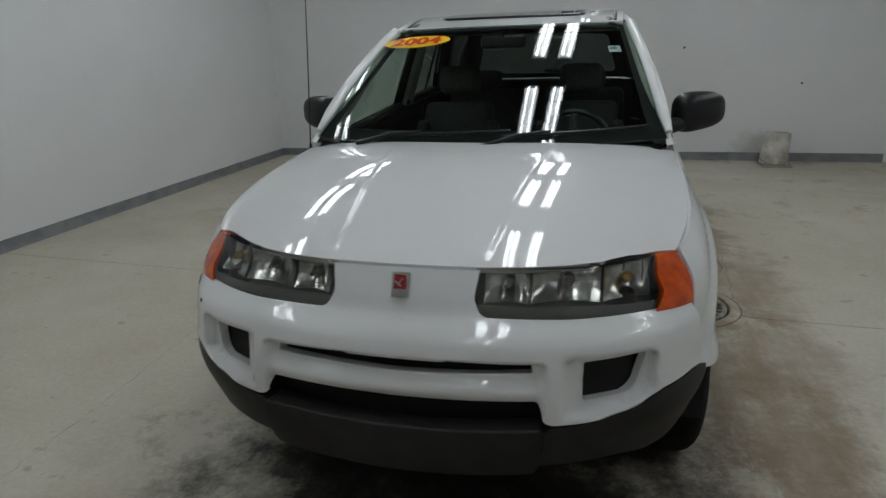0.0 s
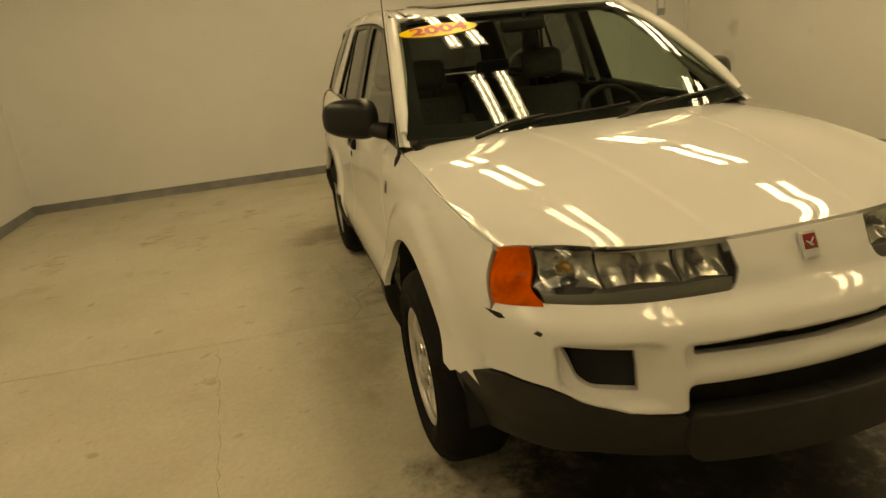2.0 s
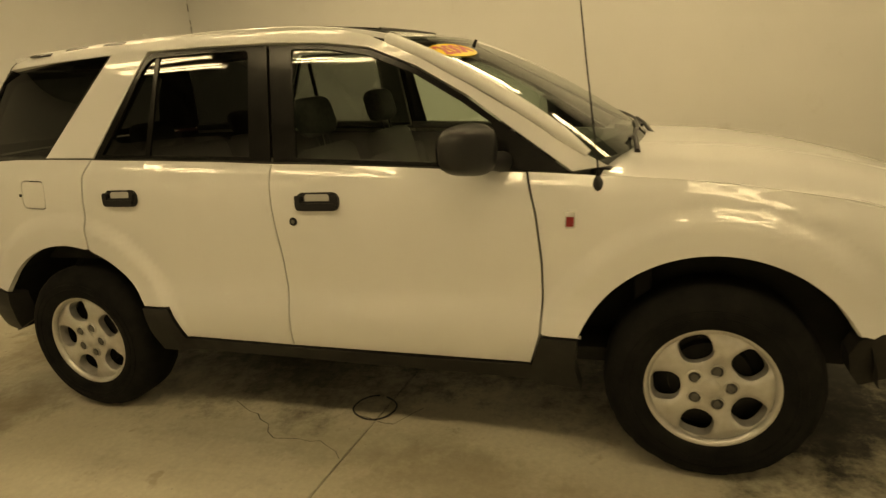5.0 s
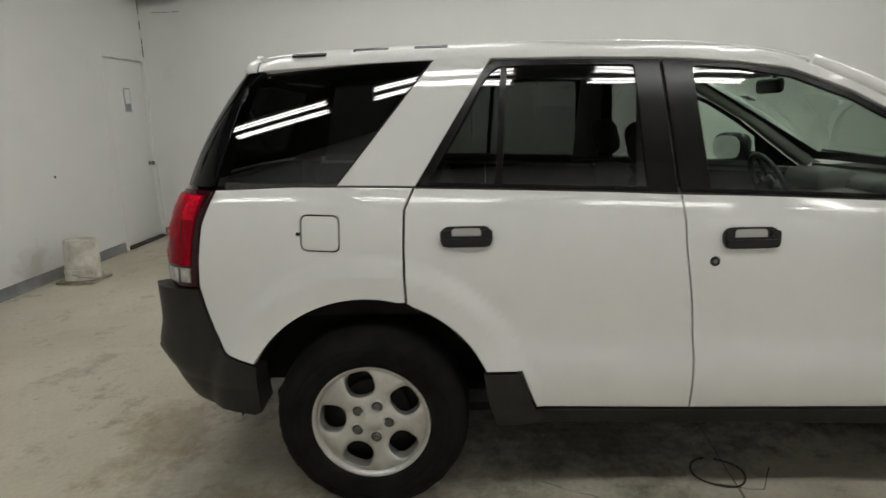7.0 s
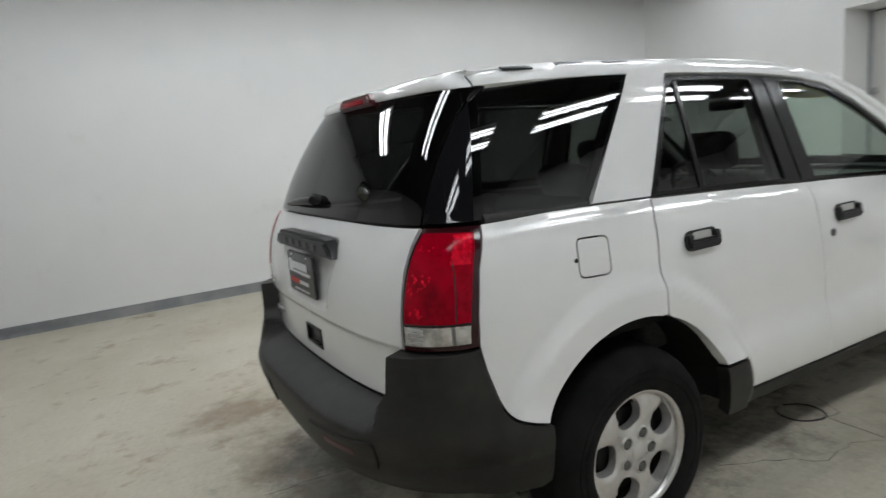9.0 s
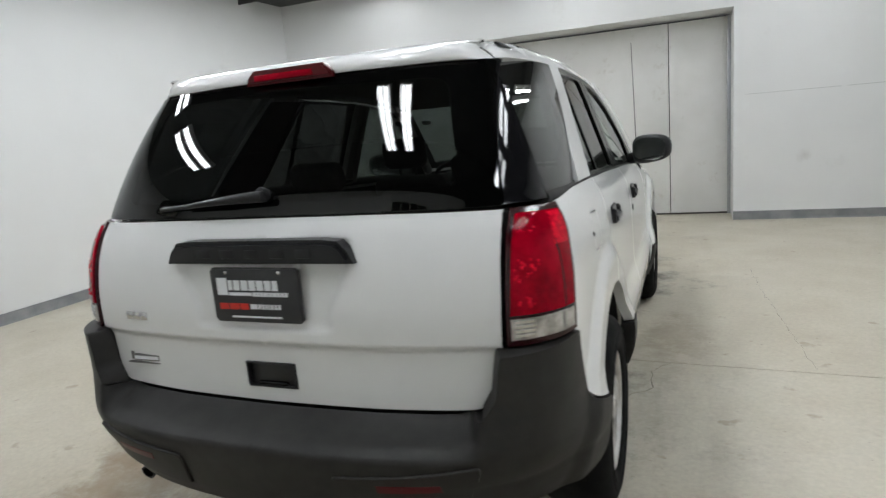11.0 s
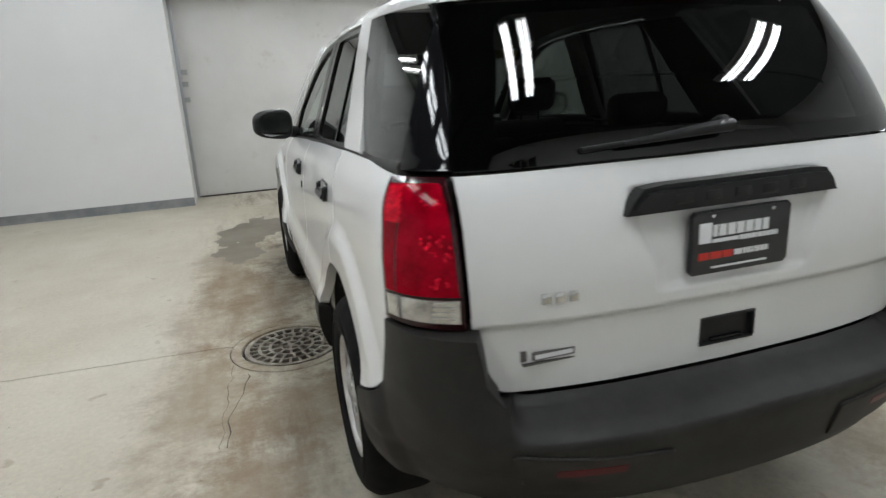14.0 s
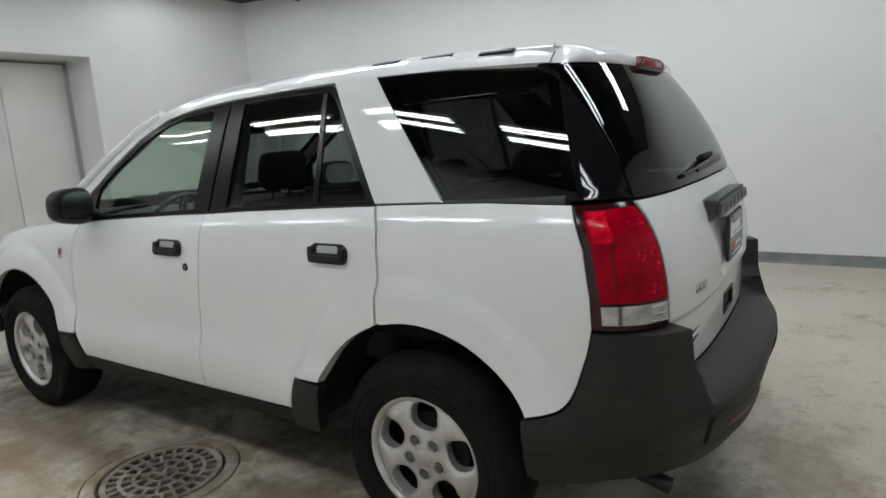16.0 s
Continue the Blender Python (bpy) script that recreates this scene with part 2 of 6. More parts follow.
def text_mesh(body, size, m, extrude=0.0008, bold=0.0, shear=0.0, space=1.0):
    cu = bpy.data.curves.new("lettering", "FONT")
    cu.body, cu.size, cu.extrude, cu.offset, cu.shear = body, size, extrude, bold, shear
    cu.align_x, cu.align_y, cu.space_character = "CENTER", "CENTER", space
    ob = bpy.data.objects.new("lettering", cu)
    scene.collection.objects.link(ob)
    bpy.context.view_layer.update()
    me = bpy.data.meshes.new_from_object(ob.evaluated_get(bpy.context.evaluated_depsgraph_get()))
    bpy.data.objects.remove(ob)
    me.transform(m)
    return me


def curve(xs, ys):
    """A smooth curve through points, flat slopes kept flat."""
    xs, ys = np.array(xs, float), np.array(ys, float)
    h = np.diff(xs)
    d = np.diff(ys) / h
    k = np.zeros(len(xs))
    for i in range(1, len(xs) - 1):
        if d[i - 1] * d[i] > 0:
            w1, w2 = 2 * h[i] + h[i - 1], h[i] + 2 * h[i - 1]
            k[i] = (w1 + w2) / (w1 / d[i - 1] + w2 / d[i])
    k[0], k[-1] = d[0], d[-1]

    def f(x):
        x = np.asarray(x, float)
        i = np.clip(np.searchsorted(xs, x) - 1, 0, len(xs) - 2)
        t = (x - xs[i]) / h[i]
        lo, hi = t < 0, t > 1
        tt = np.clip(t, 0, 1)
        v = (2 * tt**3 - 3 * tt**2 + 1) * ys[i] + (tt**3 - 2 * tt**2 + tt) * h[i] * k[i] + (-2 * tt**3 + 3 * tt**2) * ys[i + 1] + (tt**3 - tt**2) * h[i] * k[i + 1]
        return v + np.where(lo, t * h[i] * k[0], 0) + np.where(hi, (t - 1) * h[i] * k[-1], 0)

    return f


def sstep(a, b, x):
    t = np.clip((np.asarray(x, float) - a) / (b - a), 0, 1)
    return t * t * (3 - 2 * t)


# ---- the car's skin ----
from mathutils.geometry import delaunay_2d_cdt

WHEEL_F, WHEEL_R, HUB_Z, ARCH = -1.353, 1.354, 0.352, 0.466
belt = curve([-2.1, -1.87, -1.77, -1.63, -1.35, -1.0, -0.9, 0.28, 1.44, 2.1], [0.86, 0.925, 0.962, 0.992, 1.038, 1.069, 1.077, 1.15, 1.198, 1.212])
roof_top = curve([-0.3, -0.1, 0.3, 0.8, 1.2, 1.7, 2.1], [1.632, 1.64, 1.664, 1.684, 1.686, 1.666, 1.64])
half_width = curve([0.2, 0.3, 0.38, 0.45, 0.52, 0.58, 0.625, 0.67, 0.75, 0.9, 1.0, 1.06, 1.10, 1.13, 1.15, 1.17, 1.19, 1.22, 1.4, 1.6, 1.64, 1.67, 1.69],
                   [0.80, 0.835, 0.868, 0.887, 0.892, 0.884, 0.871, 0.864, 0.862, 0.860, 0.855, 0.848, 0.8405, 0.830, 0.8195, 0.8065, 0.792, 0.782, 0.72, 0.647, 0.628, 0.60, 0.55])
gate_len = curve([0.25, 0.5, 0.675, 0.8, 0.845, 0.86, 0.93, 1.05, 1.15, 1.2], [1.1, 1.13, 1.148, 1.15, 1.15, 1.168, 1.168, 1.152, 1.117, 1.09])
front_len = curve([0.25, 0.6, 0.8, 0.86, 0.93, 1.0, 1.2], [1.1, 1.15, 1.16, 1.142, 1.106, 1.05, 0.9])
fb_len = curve([0.25, 0.33, 0.42, 0.5, 0.58, 0.66, 0.73, 0.765, 0.79, 0.812, 0.86, 0.93], [1.19, 1.245, 1.272, 1.274, 1.265, 1.255, 1.24, 1.225, 1.195, 1.165, 1.142, 1.104])
rb_len = curve([0.3, 0.38, 0.45, 0.52, 0.585, 0.6, 0.64, 0.675, 0.7, 0.9], [1.18, 1.225, 1.258, 1.277, 1.286, 1.284, 1.264, 1.245, 1.234, 1.224])


def rear_len(z):
    """The tailgate's profile, and above it the evenly bowed rear window."""
    return gate_len(z) if z < 1.2 else 1.09 - 0.3025 * (z - 1.2) - 0.65 * (z - 1.2) ** 2


def body_w(z, y):
    b, t = belt(np.clip(y, -2.1, 2.1)), roof_top(np.clip(y, -0.1, 2.1))
    low = z + (1.19 - b) * sstep(0.62, np.minimum(1.0, b), z)
    high = 1.19 + (z - b) * 0.5 / (t - b)
    return half_width(np.where(z < b, low, high))


def flare(y, z):
    out = 0
    for c in (WHEEL_F, WHEEL_R):
        r = np.hypot(y - c, z - HUB_Z)
        out = out + 0.024 * (1 - sstep(0.55, 0.62, r))
    return out


class Skin:
    """The car's outer face: s runs round it from the middle of a side, back for s > 0 and to the nose for s < 0; z is the height."""

    def __init__(self, rear=rear_len, front=front_len, grow=0.0, flares=True, shape_f=lambda z: (2.2, 7.1), shape_r=lambda z: (2.8, 14.5), dent=None, slim=0.0):
        self.rear, self.front, self.grow, self.flares, self.shape_f, self.shape_r, self.dent, self.slim = rear, front, grow, flares, shape_f, shape_r, dent, slim

    def loop(self, s, z):
        w = float(body_w(z, np.clip(s, -2.1, 2.1))) + self.grow - self.slim * (1 - float(sstep(0.45, 0.64, z)))
        back = s >= 0
        n, m = (self.shape_r if back else self.shape_f)(z)
        length = float((self.rear if back else self.front)(z)) + self.grow
        d1 = np.linspace(0, 0.5 ** (1 / m), 220)
        x1 = (1 - d1**m) ** (1 / n)
        x2 = np.linspace(0.5 ** (1 / n), 0, 260)[1:]
        d2 = (1 - x2**n) ** (1 / m)
        x, d = np.r_[x1, x2] * w, np.r_[d1, d2] * length
        return x, d, np.r_[0, np.cumsum(np.hypot(np.diff(x), np.diff(d)))], back

    def point(self, s, z):
        x, d, run, back = self.loop(s, z)
        a = abs(s)
        if a <= 1.0:
            px, py = x[0], a
        else:
            px, py = np.interp(a - 1.0, run, x), 1.0 + np.interp(a - 1.0, run, d)
        if self.dent:
            py -= float(self.dent(px, z))
        py = py if back else -py
        if self.flares:
            px += float(flare(py, z)) * min(1, px / 0.4)
        return np.array([px, py, z])

    def points(self, sz):
        return np.array([self.point(s, z) for s, z in sz])

    def normals(self, sz, e=4e-3):
        sz = np.asarray(sz, float)
        du = self.points(sz + [e, 0]) - self.points(sz - [e, 0])
        dv = self.points(sz + [0, e]) - self.points(sz - [0, e])
        n = np.cross(du, dv)
        return n / np.maximum(np.linalg.norm(n, axis=1), 1e-9)[:, None]

    def y(self, y, z):
        x, d, run, back = self.loop(y, z)
        a = abs(y)
        s = a if a <= 1 else 1.0 + float(np.interp(a - 1.0, d, run))
        return (s if back else -s, z)

    def x(self, x, z, back=True):
        xs, d, run, _ = self.loop(2.1 if back else -2.1, z)
        s = 1.0 + float(np.interp(-x, -xs, run))
        return (s if back else -s, z)


def front_dent(x, z):
    """Hollows of the front bumper: the fog lamp pockets and the set-back band of the slot."""
    low = 0.562 + 0.03 * max(0, (x - 0.5) / 0.13) ** 2
    d = 0.048 * float(sstep(0.432, 0.478, x) * (1 - sstep(0.652, 0.682, x)) * (1 - sstep(0.712, 0.729, z)) * sstep(low, low + 0.022, z))
    band = float((1 - sstep(0.376, 0.404, x)) * (1 - sstep(0.708, 0.720, z)))
    return d + band * (0.030 - 0.019 * max(0, 1 - ((z - 0.634) / 0.032) ** 2))


def rear_dent(x, z):
    """The rear bumper's top runs in to the tailgate between the corner posts."""
    return 0.115 * float(sstep(0.592, 0.672, z) * (1 - sstep(0.585, 0.65, x)))


BODY = Skin()


def fb_shape(z):
    k = 1 - float(sstep(0.35, 0.6, z))
    return 2.2 - 0.3 * k, 6.1 - 1.1 * k


def rb_shape(z):
    return float(np.interp(z, [0.42, 0.6, 0.86], [2.7, 3.2, 3.6])), float(np.interp(z, [0.5, 0.6, 0.69, 0.86], [5.3, 7.2, 10.2, 11.0]))


FB_PLAIN = Skin(front=fb_len, grow=0.006, flares=False, shape_f=fb_shape, slim=0.035)
FBUMP = Skin(front=fb_len, grow=0.006, flares=False, shape_f=fb_shape, dent=front_dent, slim=0.035)
RBUMP = Skin(rear=rb_len, grow=0.010, shape_r=rb_shape, dent=rear_dent)


def outline(skin, pts, step=0.03, gap=0.0025):
    """pts: ('y'|'f'|'r', value, z[, corner radius]). Gives the dense outline in s, z and flags on the middle line."""
    base = []
    full = []
    for p, q in zip(pts, list(pts[1:]) + [pts[0]]):
        full.append(p)
        if p[0] == q[0] and not (p[0] != "y" and abs(p[1]) < 1e-6 and abs(q[1]) < 1e-6):
            d = math.hypot(q[1] - p[1], q[2] - p[2])
            keep = max(p[3] if len(p) > 3 else 0, q[3] if len(q) > 3 else 0) * 2 + 0.012
            if d > 2 * keep + 0.03:
                n = max(1, int((d - 2 * keep) / 0.035))
                for i in range(n + 1):
                    t = (keep + (d - 2 * keep) * i / n) / d
                    full.append((p[0], p[1] + (q[1] - p[1]) * t, p[2] + (q[2] - p[2]) * t))
    for p in full:
        mode, v, z = p[:3]
        r = p[3] if len(p) > 3 else 0.0
        s = skin.y(v, z)[0] if mode == "y" else skin.x(v, z, mode == "r")[0]
        base.append((s, z, r, mode if mode != "y" and abs(v) < 1e-6 else ""))
    out = []
    k = len(base)
    for i, (s, z, r, mid) in enumerate(base):
        a, b = base[i - 1], base[(i + 1) % k]
        p = np.array([s, z])
        if r > 0:
            da, db = np.array(a[:2]) - p, np.array(b[:2]) - p
            la, lb = np.linalg.norm(da), np.linalg.norm(db)
            pa, pb = p + da / la * min(r, la * 0.5), p + db / lb * min(r, lb * 0.5)
            for t in np.linspace(0, 1, 6):
                out.append((*((1 - t) ** 2 * pa + 2 * t * (1 - t) * p + t * t * pb), ""))
        else:
            out.append((s, z, mid))
    dense = []
    for i, (s, z, mid) in enumerate(out):
        s2, z2, mid2 = out[(i + 1) % len(out)]
        n = max(1, int(math.ceil(math.hypot(s2 - s, z2 - z) / step)))
        for q in range(n):
            t = q / n
            both = mid if mid and mid == mid2 else (mid if q == 0 else "")
            zz = z + (z2 - z) * t
            ss = skin.x(0, zz, both == "r")[0] if both else s + (s2 - s) * t
            dense.append((ss, zz, both))
    pts2 = np.array([d[:2] for d in dense])
    area = 0.5 * np.sum(pts2[:, 0] * np.roll(pts2[:, 1], -1) - np.roll(pts2[:, 0], -1) * pts2[:, 1])
    if area < 0:
        dense, pts2 = dense[::-1], pts2[::-1]
    if gap:
        t = np.roll(pts2, -1, 0) - np.roll(pts2, 1, 0)
        t /= np.maximum(np.linalg.norm(t, axis=1), 1e-9)[:, None]
        inward = np.stack([-t[:, 1], t[:, 0]], 1)
        keep = np.array([bool(d[2]) for d in dense])
        move = inward * gap
        inner = keep & np.roll(keep, 1) & np.roll(keep, -1)
        move[inner] = 0
        pts2 = pts2 + move
        for i in np.nonzero(keep)[0]:
            pts2[i, 0] = skin.x(0, pts2[i, 1], dense[i][2] == "r")[0]
    return pts2, [bool(d[2]) for d in dense]


def inside(poly, pts):
    x, y = pts[:, 0], pts[:, 1]
    c = np.zeros(len(pts), bool)
    px, py = poly[:, 0], poly[:, 1]
    for i in range(len(poly)):
        j = i - 1
        cond = (py[i] > y) != (py[j] > y)
        c ^= cond & (x < (px[j] - px[i]) * (y - py[i]) / (py[j] - py[i] + 1e-12) + px[i])
    return c


def fill(outer, holes, step):
    """Triangles over an outline with holes, with an even grid of points within."""
    lo, hi = outer.min(0), outer.max(0)
    nx, ny = int((hi[0] - lo[0]) / step) + 2, int((hi[1] - lo[1]) / step) + 2
    gx, gy = np.meshgrid(lo[0] + (np.arange(nx) + 0.37) * step, lo[1] + (np.arange(ny) + 0.41) * step)
    g = np.stack([gx.ravel(), gy.ravel()], 1)
    ok = inside(outer, g)
    rims = np.concatenate([outer, *holes]) if holes else outer
    for h in holes:
        ok &= ~inside(h, g)
    g = g[ok]
    if len(g):
        far = np.min(np.hypot(g[:, None, 0] - rims[None, :, 0], g[:, None, 1] - rims[None, :, 1]), 1) > step * 0.45
        g = g[far]
    pts, edges, at = [], [], 0
    for ring in (outer, *holes):
        n = len(ring)
        pts += [Vector(p) for p in ring.tolist()]
        edges += [(at + i, at + (i + 1) % n) for i in range(n)]
        at += n
    pts += [Vector(p) for p in g.tolist()]
    v, _, f, *_ = delaunay_2d_cdt(pts, edges, [], 0, 1e-6)
    v = np.array([tuple(p) for p in v])
    c = np.array([v[list(t)].mean(0) for t in f])
    ok = inside(outer, c)
    for h in holes:
        ok &= ~inside(h, c)
    return v, [list(t) for t, o in zip(f, ok) if o]


def rim_edges(faces):
    seen = {}
    for f in faces:
        for a, b in zip(f, f[1:] + f[:1]):
            seen[(a, b)] = True
    return [(a, b) for a, b in seen if (b, a) not in seen]


def fold(verts, norms, tris, p, n, edges, soft=0.0025):
    """Turns a sheet's edges inwards: a small rounding, then a return of the given depth."""
    out, deep = {}, {}
    for a, b, depth in edges:
        q = np.cross(p[b] - p[a], (n[a] + n[b]) / 2)
        q = q / max(np.linalg.norm(q), 1e-9)
        for i in (a, b):
            out[i] = out.get(i, 0) + q
            deep[i] = depth
    at = {}
    for i, q in out.items():
        q = q / max(np.linalg.norm(q), 1e-9)
        k = math.copysign(1, deep[i])
        at[i] = len(verts)
        verts.append(p[i] + q * soft * 0.6 - n[i] * soft * k)
        verts.append(p[i] + q * soft * 0.6 - n[i] * deep[i])
        norms.extend((q, q))
    for a, b, depth in edges:
        tris.append([b, a, at[a], at[b]])
        tris.append([at[b], at[a], at[a] + 1, at[b] + 1])


def skin_mesh(skin, pts, holes=(), side=1, mirror=False, step=0.04, gap=0.0025, lift=0.0, flange=0.025, hole_flange=None, soft=0.0025, name="panel"):
    outer, _ = outline(skin, pts, min(step, 0.03), gap)
    rings = [outline(skin, h, 0.02, 0)[0] for h in holes]
    v2, faces = fill(outer, rings, step)
    p, n = skin.points(v2), skin.normals(v2)
    mid = np.abs(p[:, 0]) < 4e-4
    p[mid, 0] = 0
    n[mid, 0] = 0
    n[mid] /= np.linalg.norm(n[mid], axis=1)[:, None]
    p = p + n * lift
    verts, norms, tris = list(p), list(n), list(faces)
    edges = []
    for a, b in rim_edges(faces):
        if abs(p[a][0]) < 2e-4 and abs(p[b][0]) < 2e-4:
            continue
        depth = flange
        if hole_flange is not None and rings:
            mid = (v2[a] + v2[b]) / 2
            if min(np.min(np.hypot(*(r - mid).T)) for r in rings) < 0.012:
                depth = hole_flange
        if depth:
            edges.append((a, b, depth))
    fold(verts, norms, tris, p, n, edges, soft)
    verts, norms = np.array(verts), np.array(norms)
    flip = np.array([-1, 1, 1])
    if mirror:
        k = len(verts)
        verts, norms = np.concatenate([verts, verts * flip]), np.concatenate([norms, norms * flip])
        tris = tris + [[i + k for i in f[::-1]] for f in tris]
    elif side < 0:
        verts, norms, tris = verts * flip, norms * flip, [f[::-1] for f in tris]
    return mesh(name, verts, tris, norms)


def patch_mesh(fn, nu, nv, u0=0.0, u1=1.0, v0=0.0, v1=1.0, flange=0.02, flip=False, name="patch"):
    """A smooth sheet from fn(u, v), with turned-down edges."""
    us, vs = np.linspace(u0, u1, nu + 1), np.linspace(v0, v1, nv + 1)
    e = 1e-3
    verts, norms = [], []
    for v in vs:
        for u in us:
            ua, ub, va, vb = max(u - e, u0), min(u + e, u1), max(v - e, v0), min(v + e, v1)
            n = np.cross(np.subtract(fn(ub, v), fn(ua, v)), np.subtract(fn(u, vb), fn(u, va)))
            n = n / max(np.linalg.norm(n), 1e-12) * (-1 if flip else 1)
            verts.append(np.array(fn(u, v), float))
            norms.append(n)
    k = nu + 1
    faces = [[j * k + i, j * k + i + 1, (j + 1) * k + i + 1, (j + 1) * k + i] for j in range(nv) for i in range(nu)]
    if flip:
        faces = [f[::-1] for f in faces]
    if flange:
        fold(verts, norms, faces, list(verts), list(norms), [(a, b, flange) for a, b in rim_edges(faces)])
    return mesh(name, verts, faces, norms)

# ---- the room ----
WALL = mat("white_wall_paint", (0.68, 0.68, 0.67), 0.5)
_w = ramp(WALL, noise_tex(WALL, 0.55, 3.0), [(0.3, (0.69, 0.69, 0.68)), (0.7, (0.75, 0.75, 0.74))])
_s = ramp(WALL, noise_tex(WALL, 2.3, 6.0, 0.7), [(0.62, (0, 0, 0)), (0.8, (1, 1, 1))])
_c = mixc(WALL, math_node(WALL, "MULTIPLY", _s, 0.35), _w, (0.52, 0.5, 0.46))
# hand-height smudges by the small door, and grime behind the bucket
_n = noise_tex(WALL, 5.0, 7.0, 0.75)
for at, rad, k in (((4.7, 4.0, 1.31), 0.16, 0.42), ((4.7, 4.05, 0.84), 0.2, 0.4), ((4.7, 4.32, 0.8), 0.08, 0.45), ((4.72, 4.45, 0.3), 0.22, 0.5), ((2.35, 4.93, 0.18), 0.28, 0.5), ((4.6, 1.0, 0.9), 0.14, 0.22), ((4.58, -1.9, 0.55), 0.12, 0.35), ((-2.4, -4.86, 0.75), 0.1, 0.3)):
    _d = nd(WALL, "ShaderNodeVectorMath")
    _d.operation = "DISTANCE"
    _d.inputs[1].default_value = at
    ln(WALL, coords(WALL), _d.inputs[0])
    _f = math_node(WALL, "ADD", math_node(WALL, "DIVIDE", _d.outputs["Value"], rad), math_node(WALL, "MULTIPLY", math_node(WALL, "SUBTRACT", _n, 0.5), 2.4))
    _c = mixc(WALL, math_node(WALL, "MULTIPLY", ramp(WALL, _f, [(0.2, (1, 1, 1)), (1.0, (0, 0, 0))]), k), _c, (0.33, 0.3, 0.26))
ln(WALL, _c, bsdf(WALL).inputs["Base Color"])
bump(WALL, noise_tex(WALL, 60.0, 4.0), 0.06, 0.004)
BASE = mat("grey_rubber_baseboard", (0.2, 0.205, 0.215), 0.55)
vary(BASE, (0.17, 0.175, 0.185), (0.25, 0.25, 0.25), 5.0)
DOORP = mat("pale_painted_steel_door", (0.68, 0.67, 0.64), 0.45)
_w = ramp(DOORP, noise_tex(DOORP, 1.2, 4.0), [(0.35, (0.64, 0.63, 0.6)), (0.65, (0.72, 0.71, 0.69))])
_s = ramp(DOORP, noise_tex(DOORP, 4.0, 8.0, 0.75), [(0.6, (0, 0, 0)), (0.78, (1, 1, 1))])
ln(DOORP, mixc(DOORP, math_node(DOORP, "MULTIPLY", _s, 0.6), _w, (0.36, 0.31, 0.24)), bsdf(DOORP).inputs["Base Color"])
CEIL = mat("dark_metal_deck", (0.05, 0.05, 0.052), 0.7)
vary(CEIL, (0.035, 0.035, 0.037), (0.07, 0.07, 0.07), 2.0)
GALV = mat("galvanised_steel", (0.42, 0.43, 0.45), 0.4, metal=0.8)

CONC = mat("worn_concrete", (0.42, 0.39, 0.33), 0.55)


# Near-black ovals under car and bumper paint in its shadow; the rest are stains.
BROWN, OIL_SHADE = (0.19, 0.128, 0.07), (0.012, 0.0095, 0.007)
STAINS_SHADE = [
    (-0.92, 0.3, 0.22, 1.1, 0.2, OIL_SHADE), (-1.05, -0.5, 0.25, 0.5, 0.35, BROWN), (-1.0, 1.9, 0.35, 0.35, 0.6, BROWN), (0.95, -1.9, 0.3, 0.7, 0.6, BROWN),
    (0.1, -2.25, 0.9, 0.3, 0.8, OIL_SHADE), (-0.05, -1.8, 1.15, 0.62, 1.0, OIL_SHADE), (0.0, -1.75, 0.75, 0.35, 0.9, OIL_SHADE), (0.2, -1.2, 0.9, 1.3, 0.9, OIL_SHADE), (0.0, 0.6, 0.9, 1.2, 0.85, OIL_SHADE), (1.3, -1.25, 0.3, 0.55, 0.7, BROWN),
    (-0.3, 2.4, 0.5, 0.25, 0.6, BROWN), (0.65, 2.2, 0.4, 0.26, 0.6, BROWN), (1.2, 1.75, 0.35, 0.4, 0.55, BROWN), (0.6, 2.05, 0.3, 0.16, 0.5, OIL_SHADE), (1.35, 2.3, 0.3, 0.3, 0.7, BROWN), (1.25, 1.4, 0.35, 0.6, 0.75, BROWN), (1.0, 0.75, 0.45, 0.4, 0.7, BROWN),
    (1.05, -0.9, 0.35, 0.7, 0.6, BROWN), (-0.75, 1.9, 0.4, 0.5, 0.3, OIL_SHADE), (1.0, 0.0, 0.46, 0.46, 0.8, BROWN), (0.3, 2.1, 0.6, 0.25, 0.6, OIL_SHADE),
    (1.45, 0.5, 0.35, 0.8, 0.6, BROWN), (1.4, -0.6, 0.4, 0.6, 0.55, BROWN), (1.35, -1.9, 0.3, 0.7, 0.6, BROWN), (0.0, -2.6, 1.0, 0.35, 0.75, OIL_SHADE), (-0.55, -2.45, 0.5, 0.3, 0.6, BROWN),
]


def nd_range(m, v, a, b2, lo, hi):
    r = nd(m, "ShaderNodeMapRange")
    for i, q in enumerate((a, b2, lo, hi)):
        r.inputs[i + 1].default_value = q
    ln(m, v, r.inputs[0])
    return r.outputs[0]


